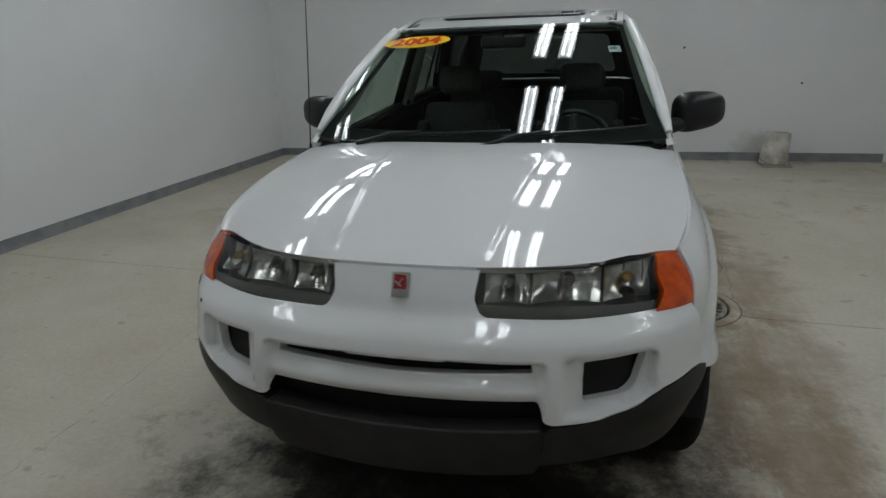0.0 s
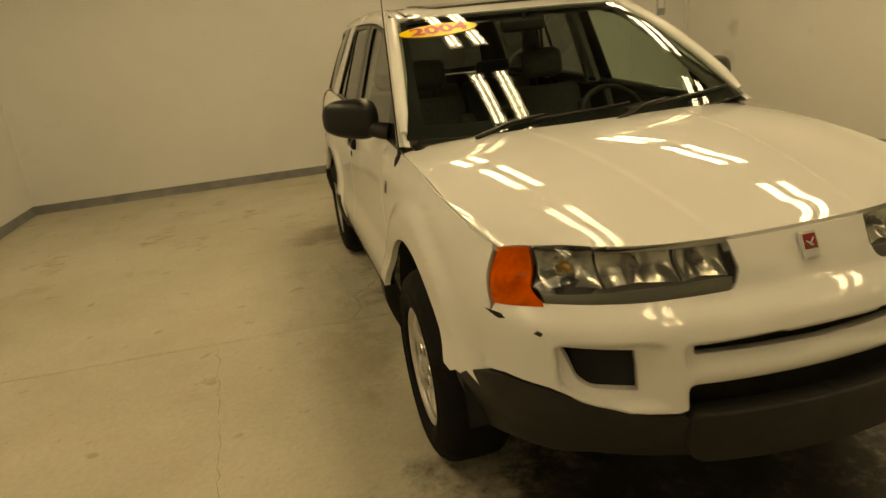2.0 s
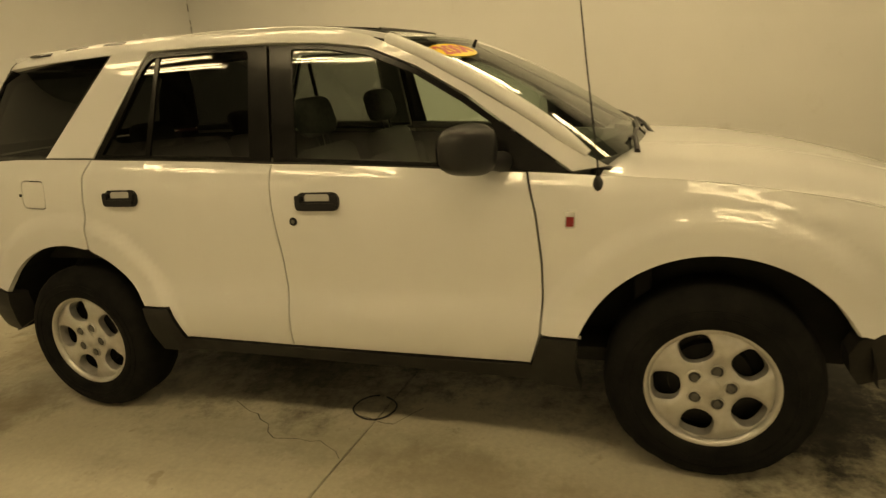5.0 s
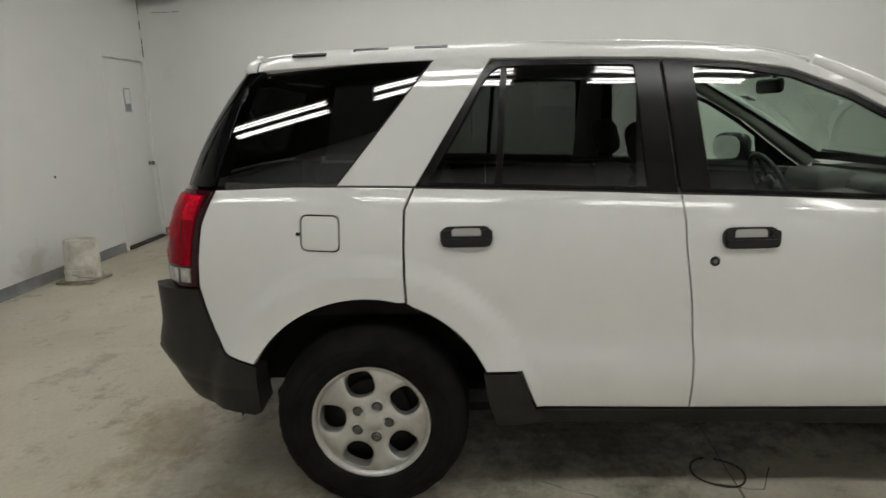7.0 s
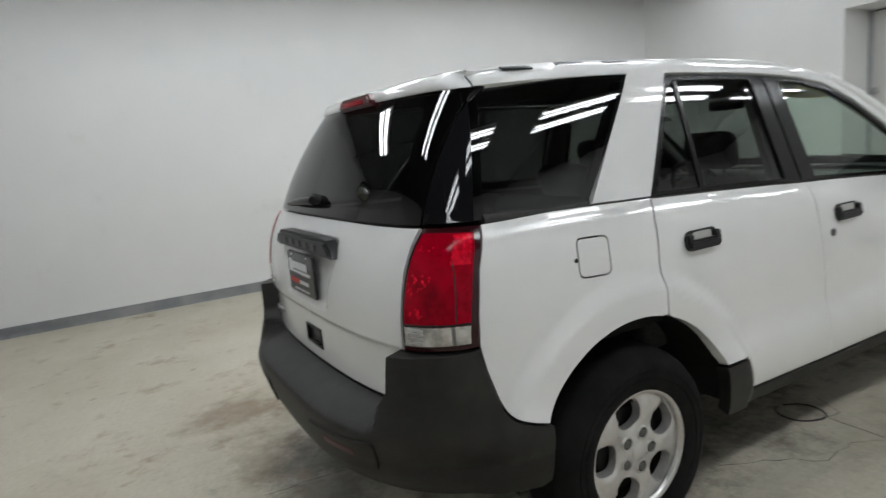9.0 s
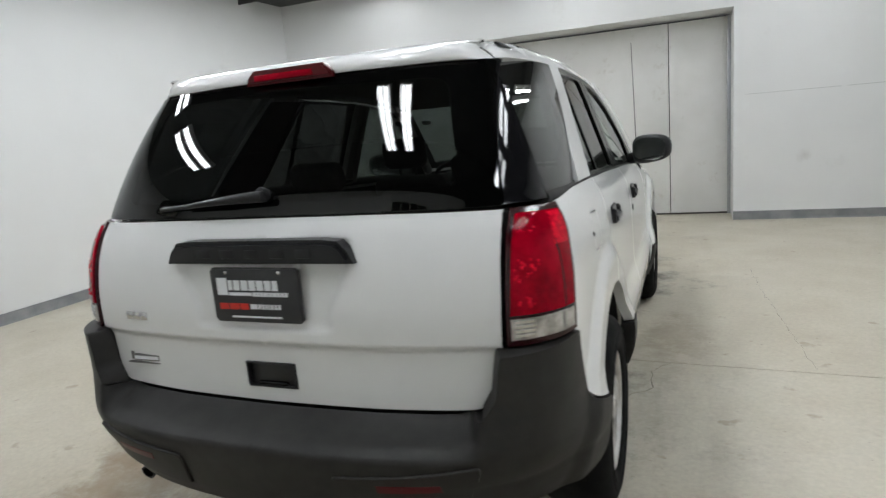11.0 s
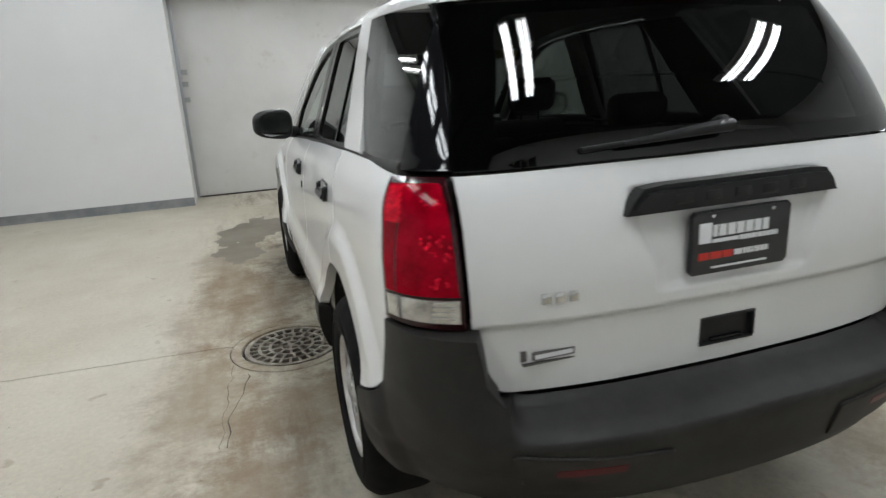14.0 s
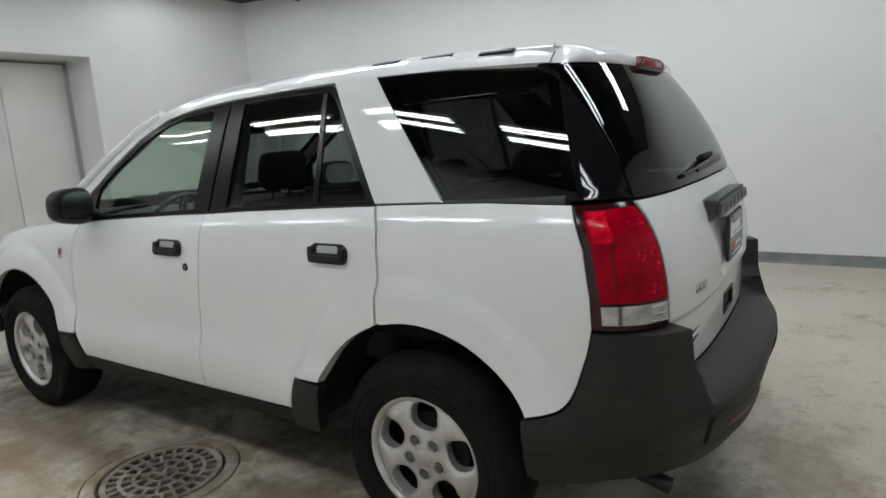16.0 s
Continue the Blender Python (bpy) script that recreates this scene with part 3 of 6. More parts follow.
def concrete(m):
    c = coords(m)
    base = ramp(m, noise_tex(m, 0.8, 6.0, 0.65, c), [(0.3, (0.445, 0.398, 0.31)), (0.5, (0.515, 0.472, 0.38)), (0.72, (0.58, 0.54, 0.452))])
    fine = ramp(m, noise_tex(m, 38.0, 6.0, 0.7, c), [(0.3, (0.86, 0.86, 0.86)), (0.7, (1.06, 1.06, 1.06))])
    col = mixc(m, 1.0, base, fine, "MULTIPLY")
    sep = nd(m, "ShaderNodeSeparateXYZ")
    ln(m, c, sep.inputs[0])
    x, y = sep.outputs[0], sep.outputs[1]
    # brown smears dragged along the lanes where wheels roll in and out
    st = nd(m, "ShaderNodeMapping")
    st.inputs["Scale"].default_value = (5.5, 0.9, 1.0)
    ln(m, c, st.inputs[0])
    smear = ramp(m, noise_tex(m, 1.5, 7.0, 0.72, st.outputs[0]), [(0.46, (0, 0, 0)), (0.66, (1, 1, 1))])
    wide = ramp(m, noise_tex(m, 0.9, 4.0, 0.6, c), [(0.4, (0, 0, 0)), (0.62, (1, 1, 1))])
    lane = math_node(m, "SUBTRACT", 1.0, math_node(m, "SMOOTH_MIN", math_node(m, "ABSOLUTE", math_node(m, "DIVIDE", math_node(m, "SUBTRACT", math_node(m, "ABSOLUTE", x), 1.05), 0.75)), 1.0, 0.1))
    lane = math_node(m, "MAXIMUM", lane, 0.0)
    dirt = math_node(m, "MULTIPLY", math_node(m, "MULTIPLY", smear, lane), math_node(m, "ADD", math_node(m, "MULTIPLY", wide, 0.8), 0.25))
    # the driver's side lane is the dirtier one
    dirt = math_node(m, "MULTIPLY", dirt, nd_range(m, x, -0.6, 0.6, 0.3, 1.7))
    dirt = math_node(m, "MULTIPLY", dirt, nd_range(m, y, 1.5, 2.5, 1.0, 0.2))
    col = mixc(m, math_node(m, "MINIMUM", math_node(m, "MULTIPLY", dirt, 0.62), 0.6), col, (0.2, 0.135, 0.074))
    # dark oily blotches, denser under the parked car to paint in its shade
    blot = ramp(m, noise_tex(m, 1.7, 8.0, 0.74, c), [(0.54, (0, 0, 0)), (0.66, (1, 1, 1))])
    near = math_node(m, "MAXIMUM", math_node(m, "SUBTRACT", 1.0, math_node(m, "DIVIDE", math_node(m, "ABSOLUTE", x), 1.7)), 0.0)
    col = mixc(m, math_node(m, "MULTIPLY", math_node(m, "MULTIPLY", blot, near), 0.8), col, (0.115, 0.09, 0.062))
    # single stains with ragged edges: oil, rust and mud, and the car's shadow painted as dark ovals
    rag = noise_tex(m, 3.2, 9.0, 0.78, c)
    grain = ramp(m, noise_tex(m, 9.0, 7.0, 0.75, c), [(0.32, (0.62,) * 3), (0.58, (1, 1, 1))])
    for cx, cy, rx, ry, k, tone in STAINS_SHADE:
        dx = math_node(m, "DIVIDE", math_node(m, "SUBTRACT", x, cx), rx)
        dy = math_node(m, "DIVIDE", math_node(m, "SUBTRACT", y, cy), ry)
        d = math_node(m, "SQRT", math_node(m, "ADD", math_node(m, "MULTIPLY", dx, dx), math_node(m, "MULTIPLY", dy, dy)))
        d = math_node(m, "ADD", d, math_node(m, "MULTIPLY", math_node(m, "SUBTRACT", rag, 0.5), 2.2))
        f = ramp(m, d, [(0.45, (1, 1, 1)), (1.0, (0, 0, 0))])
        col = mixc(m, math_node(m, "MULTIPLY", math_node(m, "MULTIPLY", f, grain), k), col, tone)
    # small scattered spots
    spots = ramp(m, noise_tex(m, 6.5, 3.0, 0.5, c), [(0.67, (0, 0, 0)), (0.73, (1, 1, 1))])
    col = mixc(m, math_node(m, "MULTIPLY", spots, 0.5), col, (0.24, 0.17, 0.1))
    specks = ramp(m, noise_tex(m, 26.0, 4.0, 0.6, c), [(0.68, (0, 0, 0)), (0.74, (1, 1, 1))])
    col = mixc(m, math_node(m, "MULTIPLY", specks, 0.55), col, (0.12, 0.09, 0.06))
    rust = math_node(m, "MULTIPLY", ramp(m, noise_tex(m, 2.6, 8.0, 0.75, c), [(0.55, (0, 0, 0)), (0.68, (1, 1, 1))]), nd_range(m, y, 1.2, 2.4, 0.15, 0.75))
    col = mixc(m, rust, col, (0.24, 0.165, 0.085))
    ln(m, col, bsdf(m).inputs["Base Color"])
    ln(m, ramp(m, noise_tex(m, 2.2, 4.0, 0.6, c), [(0.3, (0.42,) * 3), (0.7, (0.66,) * 3)]), bsdf(m).inputs["Roughness"])
    bump(m, noise_tex(m, 45.0, 8.0, 0.7, c), 0.06, 0.004)


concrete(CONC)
JOINT = mat("dark_joint_filler", (0.035, 0.03, 0.025), 0.85)
vary(JOINT, (0.02, 0.018, 0.015), (0.07, 0.06, 0.05), 12.0)
IRON = mat("cast_iron_grate", (0.4, 0.36, 0.3), 0.6)
vary(IRON, (0.16, 0.13, 0.1), (0.35, 0.315, 0.265), 16.0)
bump(IRON, noise_tex(IRON, 150.0), 0.2, 0.002)
PIT = mat("black_pit", (0.008, 0.007, 0.006), 0.9)
WET = mat("wet_concrete", (0.16, 0.132, 0.095), 0.42, spec=0.3)
vary(WET, (0.145, 0.122, 0.092), (0.215, 0.186, 0.145), 3.0)


def joint_y(x):
    return -0.06 - 0.05 * x


DRAIN = (1.0, 0.0)
floor = part("floor", box(XW - 0.3, XE + 0.3, YS - 1.0, YN + 0.3, -0.5, -0.35, 0), JOINT)
tagged(floor, "stained pale concrete floor with a sawn joint", "floor", kind="structure")


def slab_mesh(north):
    a, b = XW - 0.25, XE + 0.25
    g = 0.004
    cx, cy = DRAIN
    R = 0.333
    xs = [a + (b - a) * i / 60 for i in range(61)]
    if north:
        ring = [(x, joint_y(x) + g) for x in xs]
        edge = ring + [(b, YN + 0.25), (a, YN + 0.25)]
    else:
        ring = [(x, joint_y(x) - g) for x in xs[::-1]]
        edge = ring + [(a, YS - 0.9), (b, YS - 0.9)]
    out = []
    # the drain's collar bites a round piece out of both slabs
    for i, p in enumerate(edge):
        if math.hypot(p[0] - cx, p[1] - cy) < R:
            continue
        q = edge[(i + 1) % len(edge)]
        out.append(p)
        if math.hypot(q[0] - cx, q[1] - cy) < R and i < 60:
            jy = joint_y(cx) + (g if north else -g)
            off = jy - cy
            th = math.asin(off / R)
            if north:
                arc = [math.pi - th - (math.pi - 2 * th) * k / 24 for k in range(25)]
            else:
                arc = [th - (math.pi + 2 * th) * k / 24 for k in range(25)]
            out += [(cx + R * math.cos(t), cy + R * math.sin(t)) for t in arc]
    return np.array(out)


for north in (True, False):
    edge = slab_mesh(north)
    area = 0.5 * np.sum(edge[:, 0] * np.roll(edge[:, 1], -1) - np.roll(edge[:, 0], -1) * edge[:, 1])
    if area < 0:
        edge = edge[::-1]
    v, f = fill(edge, [], 0.5)
    verts = [(x, y, 0.0) for x, y in v]
    faces = [list(t) for t in f]
    for a, b in rim_edges(faces):
        i = len(verts)
        verts += [verts[a], verts[b], (*verts[a][:2], -0.34), (*verts[b][:2], -0.34)]
        faces.append([i + 1, i, i + 2, i + 3])
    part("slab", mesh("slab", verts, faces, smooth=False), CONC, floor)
part("joint_filler", mesh("filler", [(XW - 0.2, joint_y(XW - 0.2) - 0.02, -0.007), (XE + 0.2, joint_y(XE + 0.2) - 0.02, -0.007),
                                     (XE + 0.2, joint_y(XE + 0.2) + 0.02, -0.007), (XW - 0.2, joint_y(XW - 0.2) + 0.02, -0.007)], [(0, 1, 2, 3)], smooth=False), JOINT, floor)


def crack(points, width=0.006, seed=3):
    rnd = random.Random(seed)
    pts = []
    for (x0, y0), (x1, y1) in zip(points, points[1:]):
        n = max(2, int(math.hypot(x1 - x0, y1 - y0) / 0.05))
        for i in range(n):
            t = i / n
            pts.append((x0 + (x1 - x0) * t + rnd.uniform(-0.01, 0.01), y0 + (y1 - y0) * t + rnd.uniform(-0.01, 0.01)))
    pts.append(points[-1])
    verts, faces = [], []
    for i, (x, y) in enumerate(pts):
        q, r = pts[min(i + 1, len(pts) - 1)], pts[max(i - 1, 0)]
        dx, dy = q[0] - r[0], q[1] - r[1]
        k = math.hypot(dx, dy) or 1
        w = width * rnd.uniform(0.3, 1.0) / 2
        verts += [(x - dy / k * w, y + dx / k * w, 0.0012), (x + dy / k * w, y - dx / k * w, 0.0012)]
        if i:
            faces.append((2 * i - 2, 2 * i, 2 * i + 1, 2 * i - 1)[::-1])
    part("crack", mesh("crack", verts, faces, smooth=False), JOINT, floor)


crack([(-1.02, 0.0), (-0.93, 0.14), (-0.95, 0.35), (-0.82, 0.5), (-0.7, 0.72)], 0.005, 1)
crack([(1.235, 0.26), (1.27, 0.49), (1.33, 0.67), (1.345, 0.94)], 0.006, 2)
crack([(1.31, 0.13), (1.335, 0.4), (1.36, 0.7), (1.37, 0.96)], 0.003, 5)
crack([(-1.75, -0.02), (-1.72, -0.5), (-1.68, -1.1), (-1.63, -1.7), (-1.62, -2.3)], 0.0022, 4)
crack([(-0.72, 0.05), (-0.75, -0.12), (-0.6, -0.2)], 0.006, 6)
crack([(1.5, 1.49), (1.2, 1.505), (0.82, 1.53)], 0.004, 7)
crack([(0.34, 2.35), (0.325, 2.2), (0.31, 1.9)], 0.005, 8)


def wall(name, x0, x1, y0, y1, z0, z1, label="white painted wall with scuffs", material=WALL):
    ob = part(name, box(x0, x1, y0, y1, z0, z1, 0), material)
    return tagged(ob, label, "wall", kind="structure")


RX0, RX1, RZ, RY = -1.64, 1.72, 2.52, -5.42
T = 0.2
MD0, MD1, MDZ = 3.85, 4.71, 2.15
CX, CY = -3.93, -3.45
# north wall, with the doorway of the small door
wall("wall_north", XW - T, MD0, YN, YN + T, 0, HT)
wall("wall_north_end", MD1, XE + T, YN, YN + T, 0, HT)
wall("wall_north_head", MD0, MD1, YN, YN + T, MDZ, HT)
# east wall, with a broken hole low beside the corner
HY0, HY1, HZ0, HZ1 = 4.50, 4.82, 0.11, 0.35
we = wall("wall_east", XE, XE + T, YS - T, HY0, 0, HT)
for v in we.data.vertices:
    v.co.x += (XES - XE) * (HY0 - v.co.y) / (HY0 - YS)
wall("wall_east_end", XE, XE + T, HY1, YN, 0, HT)
wall("wall_east_head", XE, XE + T, HY0, HY1, HZ1, HT)
wall("wall_east_foot", XE, XE + T, HY0, HY1, 0, HZ0)
# south wall, with the recess of the big door
wall("wall_south_a", RX1, XE + T, YS - T, YS, 0, HT)
wall("wall_south_b", XW - T, RX0, YS - T, YS, 0, HT)
wall("wall_south_head", RX0, RX1, YS - T, YS, RZ, HT)
wall("recess_side_a", RX1, RX1 + T, RY - 0.1, YS - T, 0, RZ + T, "white painted reveal of the big doorway")
wall("recess_side_b", RX0 - T, RX0, RY - 0.1, YS - T, 0, RZ + T, "white painted reveal of the big doorway")
wall("recess_head", RX0, RX1, RY - 0.1, YS - T, RZ, RZ + T, "white painted head of the big doorway")
# west wall, and the slightly turned bay with a door in the corner
wall("wall_west", XW - T, XW, CY, YN + T, 0, HT)
bay_len = math.hypot(XW - CX, CY - YS)
bay_turn = math.atan2(CY - YS, XW - CX)
BAY = Matrix.Translation((CX, YS, 0)) @ Matrix.Rotation(bay_turn, 4, "Z")
bay = part("wall_bay", join(box(-0.02, 0.16, 0, 0.2, 0, HT, 0, m=BAY), box(1.20, bay_len, 0, 0.2, 0, HT, 0, m=BAY), box(0.16, 1.20, 0, 0.2, 2.2, HT, 0, m=BAY)), WALL)
tagged(bay, "white painted wall bay around a flush door", "wall", kind="structure")
ceiling = part("ceiling", box(XW - T, XE + T, YS - T, YN + T, HT, HT + 0.15, 0), CEIL)
tagged(ceiling, "dark metal deck ceiling", "ceiling", kind="structure")
for i, y in enumerate((-3.9, -2.1, -0.3, 1.5, 3.3)):
    b = part("ceiling_beam", join(box(XW, XE, y - 0.05, y + 0.05, HT - 0.02, HT, 0), box(XW, XE, y - 0.008, y + 0.008, HT - 0.1, HT - 0.02, 0)), CEIL)
    tagged(b, "dark steel ceiling joist", "beam", group="ceiling joists", kind="structure")


def base_run(p0, p1, name="baseboard"):
    """A grey strip along the foot of a wall from p0 to p1, its face on the left of the way."""
    d = Vector((p1[0] - p0[0], p1[1] - p0[1], 0))
    m = Matrix.Translation((p0[0], p0[1], 0)) @ Matrix.Rotation(math.atan2(d.y, d.x), 4, "Z")
    prof = [(0.0, 0.0), (0.016, 0.0), (0.010, 0.012), (0.007, 0.03), (0.006, 0.1), (0.0, 0.104)]
    bm = bmesh.new()
    a = [bm.verts.new((0, y, z)) for y, z in prof]
    b = [bm.verts.new((d.length, y, z)) for y, z in prof]
    for i in range(len(prof)):
        j = (i + 1) % len(prof)
        bm.faces.new((a[i], b[i], b[j], a[j]))
    bm.faces.new(a[::-1])
    bm.faces.new(b)
    bmesh.ops.recalc_face_normals(bm, faces=bm.faces)
    bm.transform(m)
    ob = part(name, bm, BASE)
    return tagged(ob, "grey vinyl baseboard strip", "baseboard", kind="structure")


base_run((MD0 - 0.05, YN), (XW, YN))
base_run((XW, YN), (XW, CY))
base_run((XES + 0.002, YS), (XE - 0.003, YN))
base_run((RX1, YS), (XES, YS))
base_run((CX, YS), (RX0, YS))

# dark crack where the two walls meet over the small door
cc = part("corner_crack", join(*[box(XE - 0.006 - 0.003 * (i % 2), XE - 0.001, YN - 0.007, YN - 0.001, 2.0 + 0.17 * i, 2.0 + 0.17 * i + (0.1, 0.15, 0.06)[i % 3], 0) for i in range(8)]), JOINT)
part("wall_joint", join(*[box(XE - 0.004, XE - 0.001, a, a + 0.1, 2.688, 2.694, 0) for a in (4.42, 4.55, 4.66)]), JOINT, cc)
tagged(cc, "dark broken crack along the white wall corner", "wall crack", kind="structure")

# faint horizontal joint between the boards of the south wall
sj = part("wall_joint", join(*[box(a, a + n_, YS - 0.001, YS + 0.0015, 1.503, 1.507, 0) for a, n_ in ((-3.3, 0.5), (-2.75, 0.42), (-2.3, 0.3), (-1.97, 0.2))]), GREYMETAL)
tagged(sj, "faint grey joint between painted wall boards", "wall joint", kind="structure")

# small steel door with a narrow wired window
door = part("door_1", box(MD0 + 0.02, MD1 - 0.02, YN + 0.03, YN + 0.075, 0.03, MDZ - 0.02, 0.004), WALL)
tagged(door, "scuffed pale steel door, closed, with a small window", "door", kind="structure")
frame_bm = join(box(MD0 - 0.04, MD0 + 0.02, YN - 0.008, YN + 0.1, 0, MDZ + 0.04, 0.003), box(MD1 - 0.02, MD1 + 0.03, YN - 0.008, YN + 0.1, 0, MDZ + 0.04, 0.003),
                box(MD0 + 0.02, MD1 - 0.02, YN - 0.008, YN + 0.1, MDZ - 0.016, MDZ + 0.04, 0.003))
part("door_frame", frame_bm, WALL, door)
part("threshold", box(MD0 + 0.02, MD1 - 0.02, YN - 0.03, YN + 0.09, 0, 0.028, 0.006), JOINT, door, "dark worn threshold")
part("window_frame", join(box(4.24, 4.37, YN + 0.024, YN + 0.03, 1.545, 1.56, 0), box(4.24, 4.37, YN + 0.024, YN + 0.03, 1.80, 1.815, 0),
                          box(4.24, 4.255, YN + 0.024, YN + 0.03, 1.56, 1.80, 0), box(4.355, 4.37, YN + 0.024, YN + 0.03, 1.56, 1.80, 0)), GREYMETAL, door)
# One pane in two colours; the pale upper part paints in its light.
PANE = mat("dim_pane_half", (0.3, 0.35, 0.42), 0.1, coat=1.0)
part("pane", box(4.255, 4.355, YN + 0.022, YN + 0.028, 1.56, 1.64, 0), PANE, door, "small grey window pane")
part("pane", box(4.255, 4.355, YN + 0.022, YN + 0.028, 1.64, 1.80, 0), PALE, door, "window pane coloured pale for the light in it")
part("knob", lathe([(0.0, -0.06), (0.022, -0.058), (0.028, -0.045), (0.022, -0.03), (0.012, -0.022), (0.012, 0.0), (0.03, 0.0), (0.03, 0.004), (0, 0.004)], 20,
                   Matrix.Translation((MD1 - 0.09, YN + 0.03, 0.93)) @ Matrix.Rotation(radians(-90), 4, "X")), NUT, door)
for z in (0.3, 1.05, 1.85):
    part("hinge", lathe([(0, 0), (0.009, 0), (0.009, 0.1), (0, 0.1)], 10, Matrix.Translation((MD0 + 0.022, YN + 0.022, z))), GREYMETAL, door)

# sectional overhead door in the recess
big = empty("sliding_door", (0, RY, 0))
tagged(big, "closed beige sliding door with stained flat panels", "sliding door", kind="structure")
for x0, x1 in ((RX0 + 0.03, -0.905), (-0.895, RX1 - 0.03)):
    ob = part("door_panel", box(x0, x1, RY - 0.04, RY, 0.015, RZ - 0.03, 0.004), DOORP, big)
    ob.matrix_parent_inverse = Matrix.Translation((0, -RY, 0))
for x in (RX0 + 0.02, RX1 - 0.02):
    ob = part("track", join(box(x - 0.02, x + 0.02, RY + 0.002, RY + 0.03, 0, RZ - 0.02, 0.004)), GALV, big)
    ob.matrix_parent_inverse = Matrix.Translation((0, -RY, 0))
for x, z in ((1.665, 1.60), (1.67, 1.455), (1.675, 1.263)):
    ob = part("latch", box(x - 0.06, x + 0.01, RY + 0.03, RY + 0.06, z - 0.03, z + 0.03, 0.006), GREYMETAL, big)
    ob.matrix_parent_inverse = Matrix.Translation((0, -RY, 0))
ob = part("bottom_seal", box(RX0 + 0.03, RX1 - 0.03, RY - 0.03, RY + 0.012, 0, 0.02, 0.004), JOINT, big)
ob.matrix_parent_inverse = Matrix.Translation((0, -RY, 0))

# flush white door in the bay
d2 = part("door_2", box(0.163, 1.197, 0.004, 0.05, 0.006, 2.197, 0.001, m=BAY), WALL)
tagged(d2, "flush white painted door, closed, in the room's corner", "door", kind="structure")
part("knob", lathe([(0.0, 0.06), (0.024, 0.056), (0.03, 0.042), (0.022, 0.028), (0.012, 0.02), (0.012, 0.0), (0.03, 0.0)], 20,
                   BAY @ Matrix.Translation((0.25, 0.012, 1.05)) @ Matrix.Rotation(radians(90), 4, "X")), NUT, d2)
part("latch", box(0.21, 0.27, -0.012, 0.012, 0.72, 0.75, 0.004, m=BAY), NUT, d2)
MATM = mat("dark_rubber_mat", (0.025, 0.023, 0.02), 0.8)
bump(MATM, noise_tex(MATM, 80.0), 0.3, 0.004)
mt = part("door_mat", box(0.02, 0.55, -0.32, -0.05, 0.0, 0.012, 0.003, m=BAY), MATM)
tagged(mt, "dark rubber mat before the corner door", "mat")

# hole broken in the plasterboard
HOLE = mat("raw_brown_board", (0.13, 0.085, 0.045), 0.9)
vary(HOLE, (0.06, 0.04, 0.022), (0.2, 0.135, 0.075), 30.0)
part_h = part("wall_hole", join(box(XE + 0.06, XE + 0.14, HY0, HY1, HZ0 - 0.01, 0.22, 0.02, m=None), box(XE + 0.02, XE + 0.05, HY0 + 0.05, HY1, 0.2, HZ1, 0.008,
              m=Matrix.Translation((XE, 4.7, 0.26)) @ Matrix.Rotation(radians(22), 4, "X") @ Matrix.Translation((-XE, -4.7, -0.26)))), HOLE)
tagged(part_h, "torn brown plasterboard edge in a broken wall hole", "wall hole", kind="structure")
for i, (ya, yb, za, zb) in enumerate(((HY0 - 0.01, HY0 + 0.05, 0.22, HZ1 + 0.01), (HY0 - 0.01, HY0 + 0.12, 0.275, HZ1 + 0.01), (HY0 - 0.01, HY0 + 0.18, 0.305, HZ1 + 0.01), (HY1 - 0.02, HY1 + 0.01, 0.1, 0.16))):
    part("torn_edge", box(XE + 0.002, XE + 0.012, ya, yb, za, zb, 0.003), WALL, part_h)

# high window on the north wall, night-dark panes between white bars
WX0, WX1, WZ0, WZ1 = -0.085, 0.58, 2.355, 3.02
DARKPANE = mat("dark_window_pane", (0.03, 0.028, 0.026), 0.08, spec=0.5)
vary(DARKPANE, (0.018, 0.017, 0.016), (0.06, 0.055, 0.05), 3.0)
win = empty("window_1", (0, YN, WZ0))
tagged(win, "high white framed window with small dark panes", "window", kind="structure")


def win_part(name, bm, material, label=""):
    ob = part(name, bm, material, win, label)
    ob.matrix_parent_inverse = Matrix.Translation((0, -YN, -WZ0))
    return ob


WMID = 2.70
for x0, x1, z0, z1, out in ((WX0 - 0.03, WX1 + 0.03, WZ0 - 0.03, WZ0, 0.034), (WX0 - 0.03, WX0, WZ0, WZ1, 0.024), (WX1, WX1 + 0.03, WZ0, WZ1, 0.024), (WX0 - 0.03, WX1 + 0.03, WZ1, WZ1 + 0.03, 0.024)):
    win_part("window_frame", box(x0, x1, YN - out, YN - 0.001, z0, z1, 0.003), LAMPWHITE)
win_part("rail", box(WX0, WX1, YN - 0.022, YN - 0.001, WMID - 0.025, WMID + 0.025, 0.003), LAMPWHITE)
PW = (WX1 - WX0) / 4
for k in range(4):
    for z0, z1 in ((WZ0, WMID - 0.025), (WMID + 0.025, WZ1)):
        win_part("pane", box(WX0 + k * PW, WX0 + (k + 1) * PW, YN - 0.008, YN - 0.002, z0, z1, 0), DARKPANE)
        if k:
            win_part("glazing_bar", box(WX0 + k * PW - 0.009, WX0 + k * PW + 0.009, YN - 0.018, YN - 0.008, z0, z1, 0.002), LAMPWHITE)

# bulging safety mirror across the north-east corner, under the ceiling
MIRROR_GLASS = mat("silvered_acrylic", (0.82, 0.82, 0.8), 0.04, metal=1.0)
SM_AT = Matrix.Translation((XE - 0.26, YN - 0.40, 3.05)) @ Matrix.Rotation(radians(-48), 4, "Z") @ Matrix.Rotation(radians(14), 4, "X")


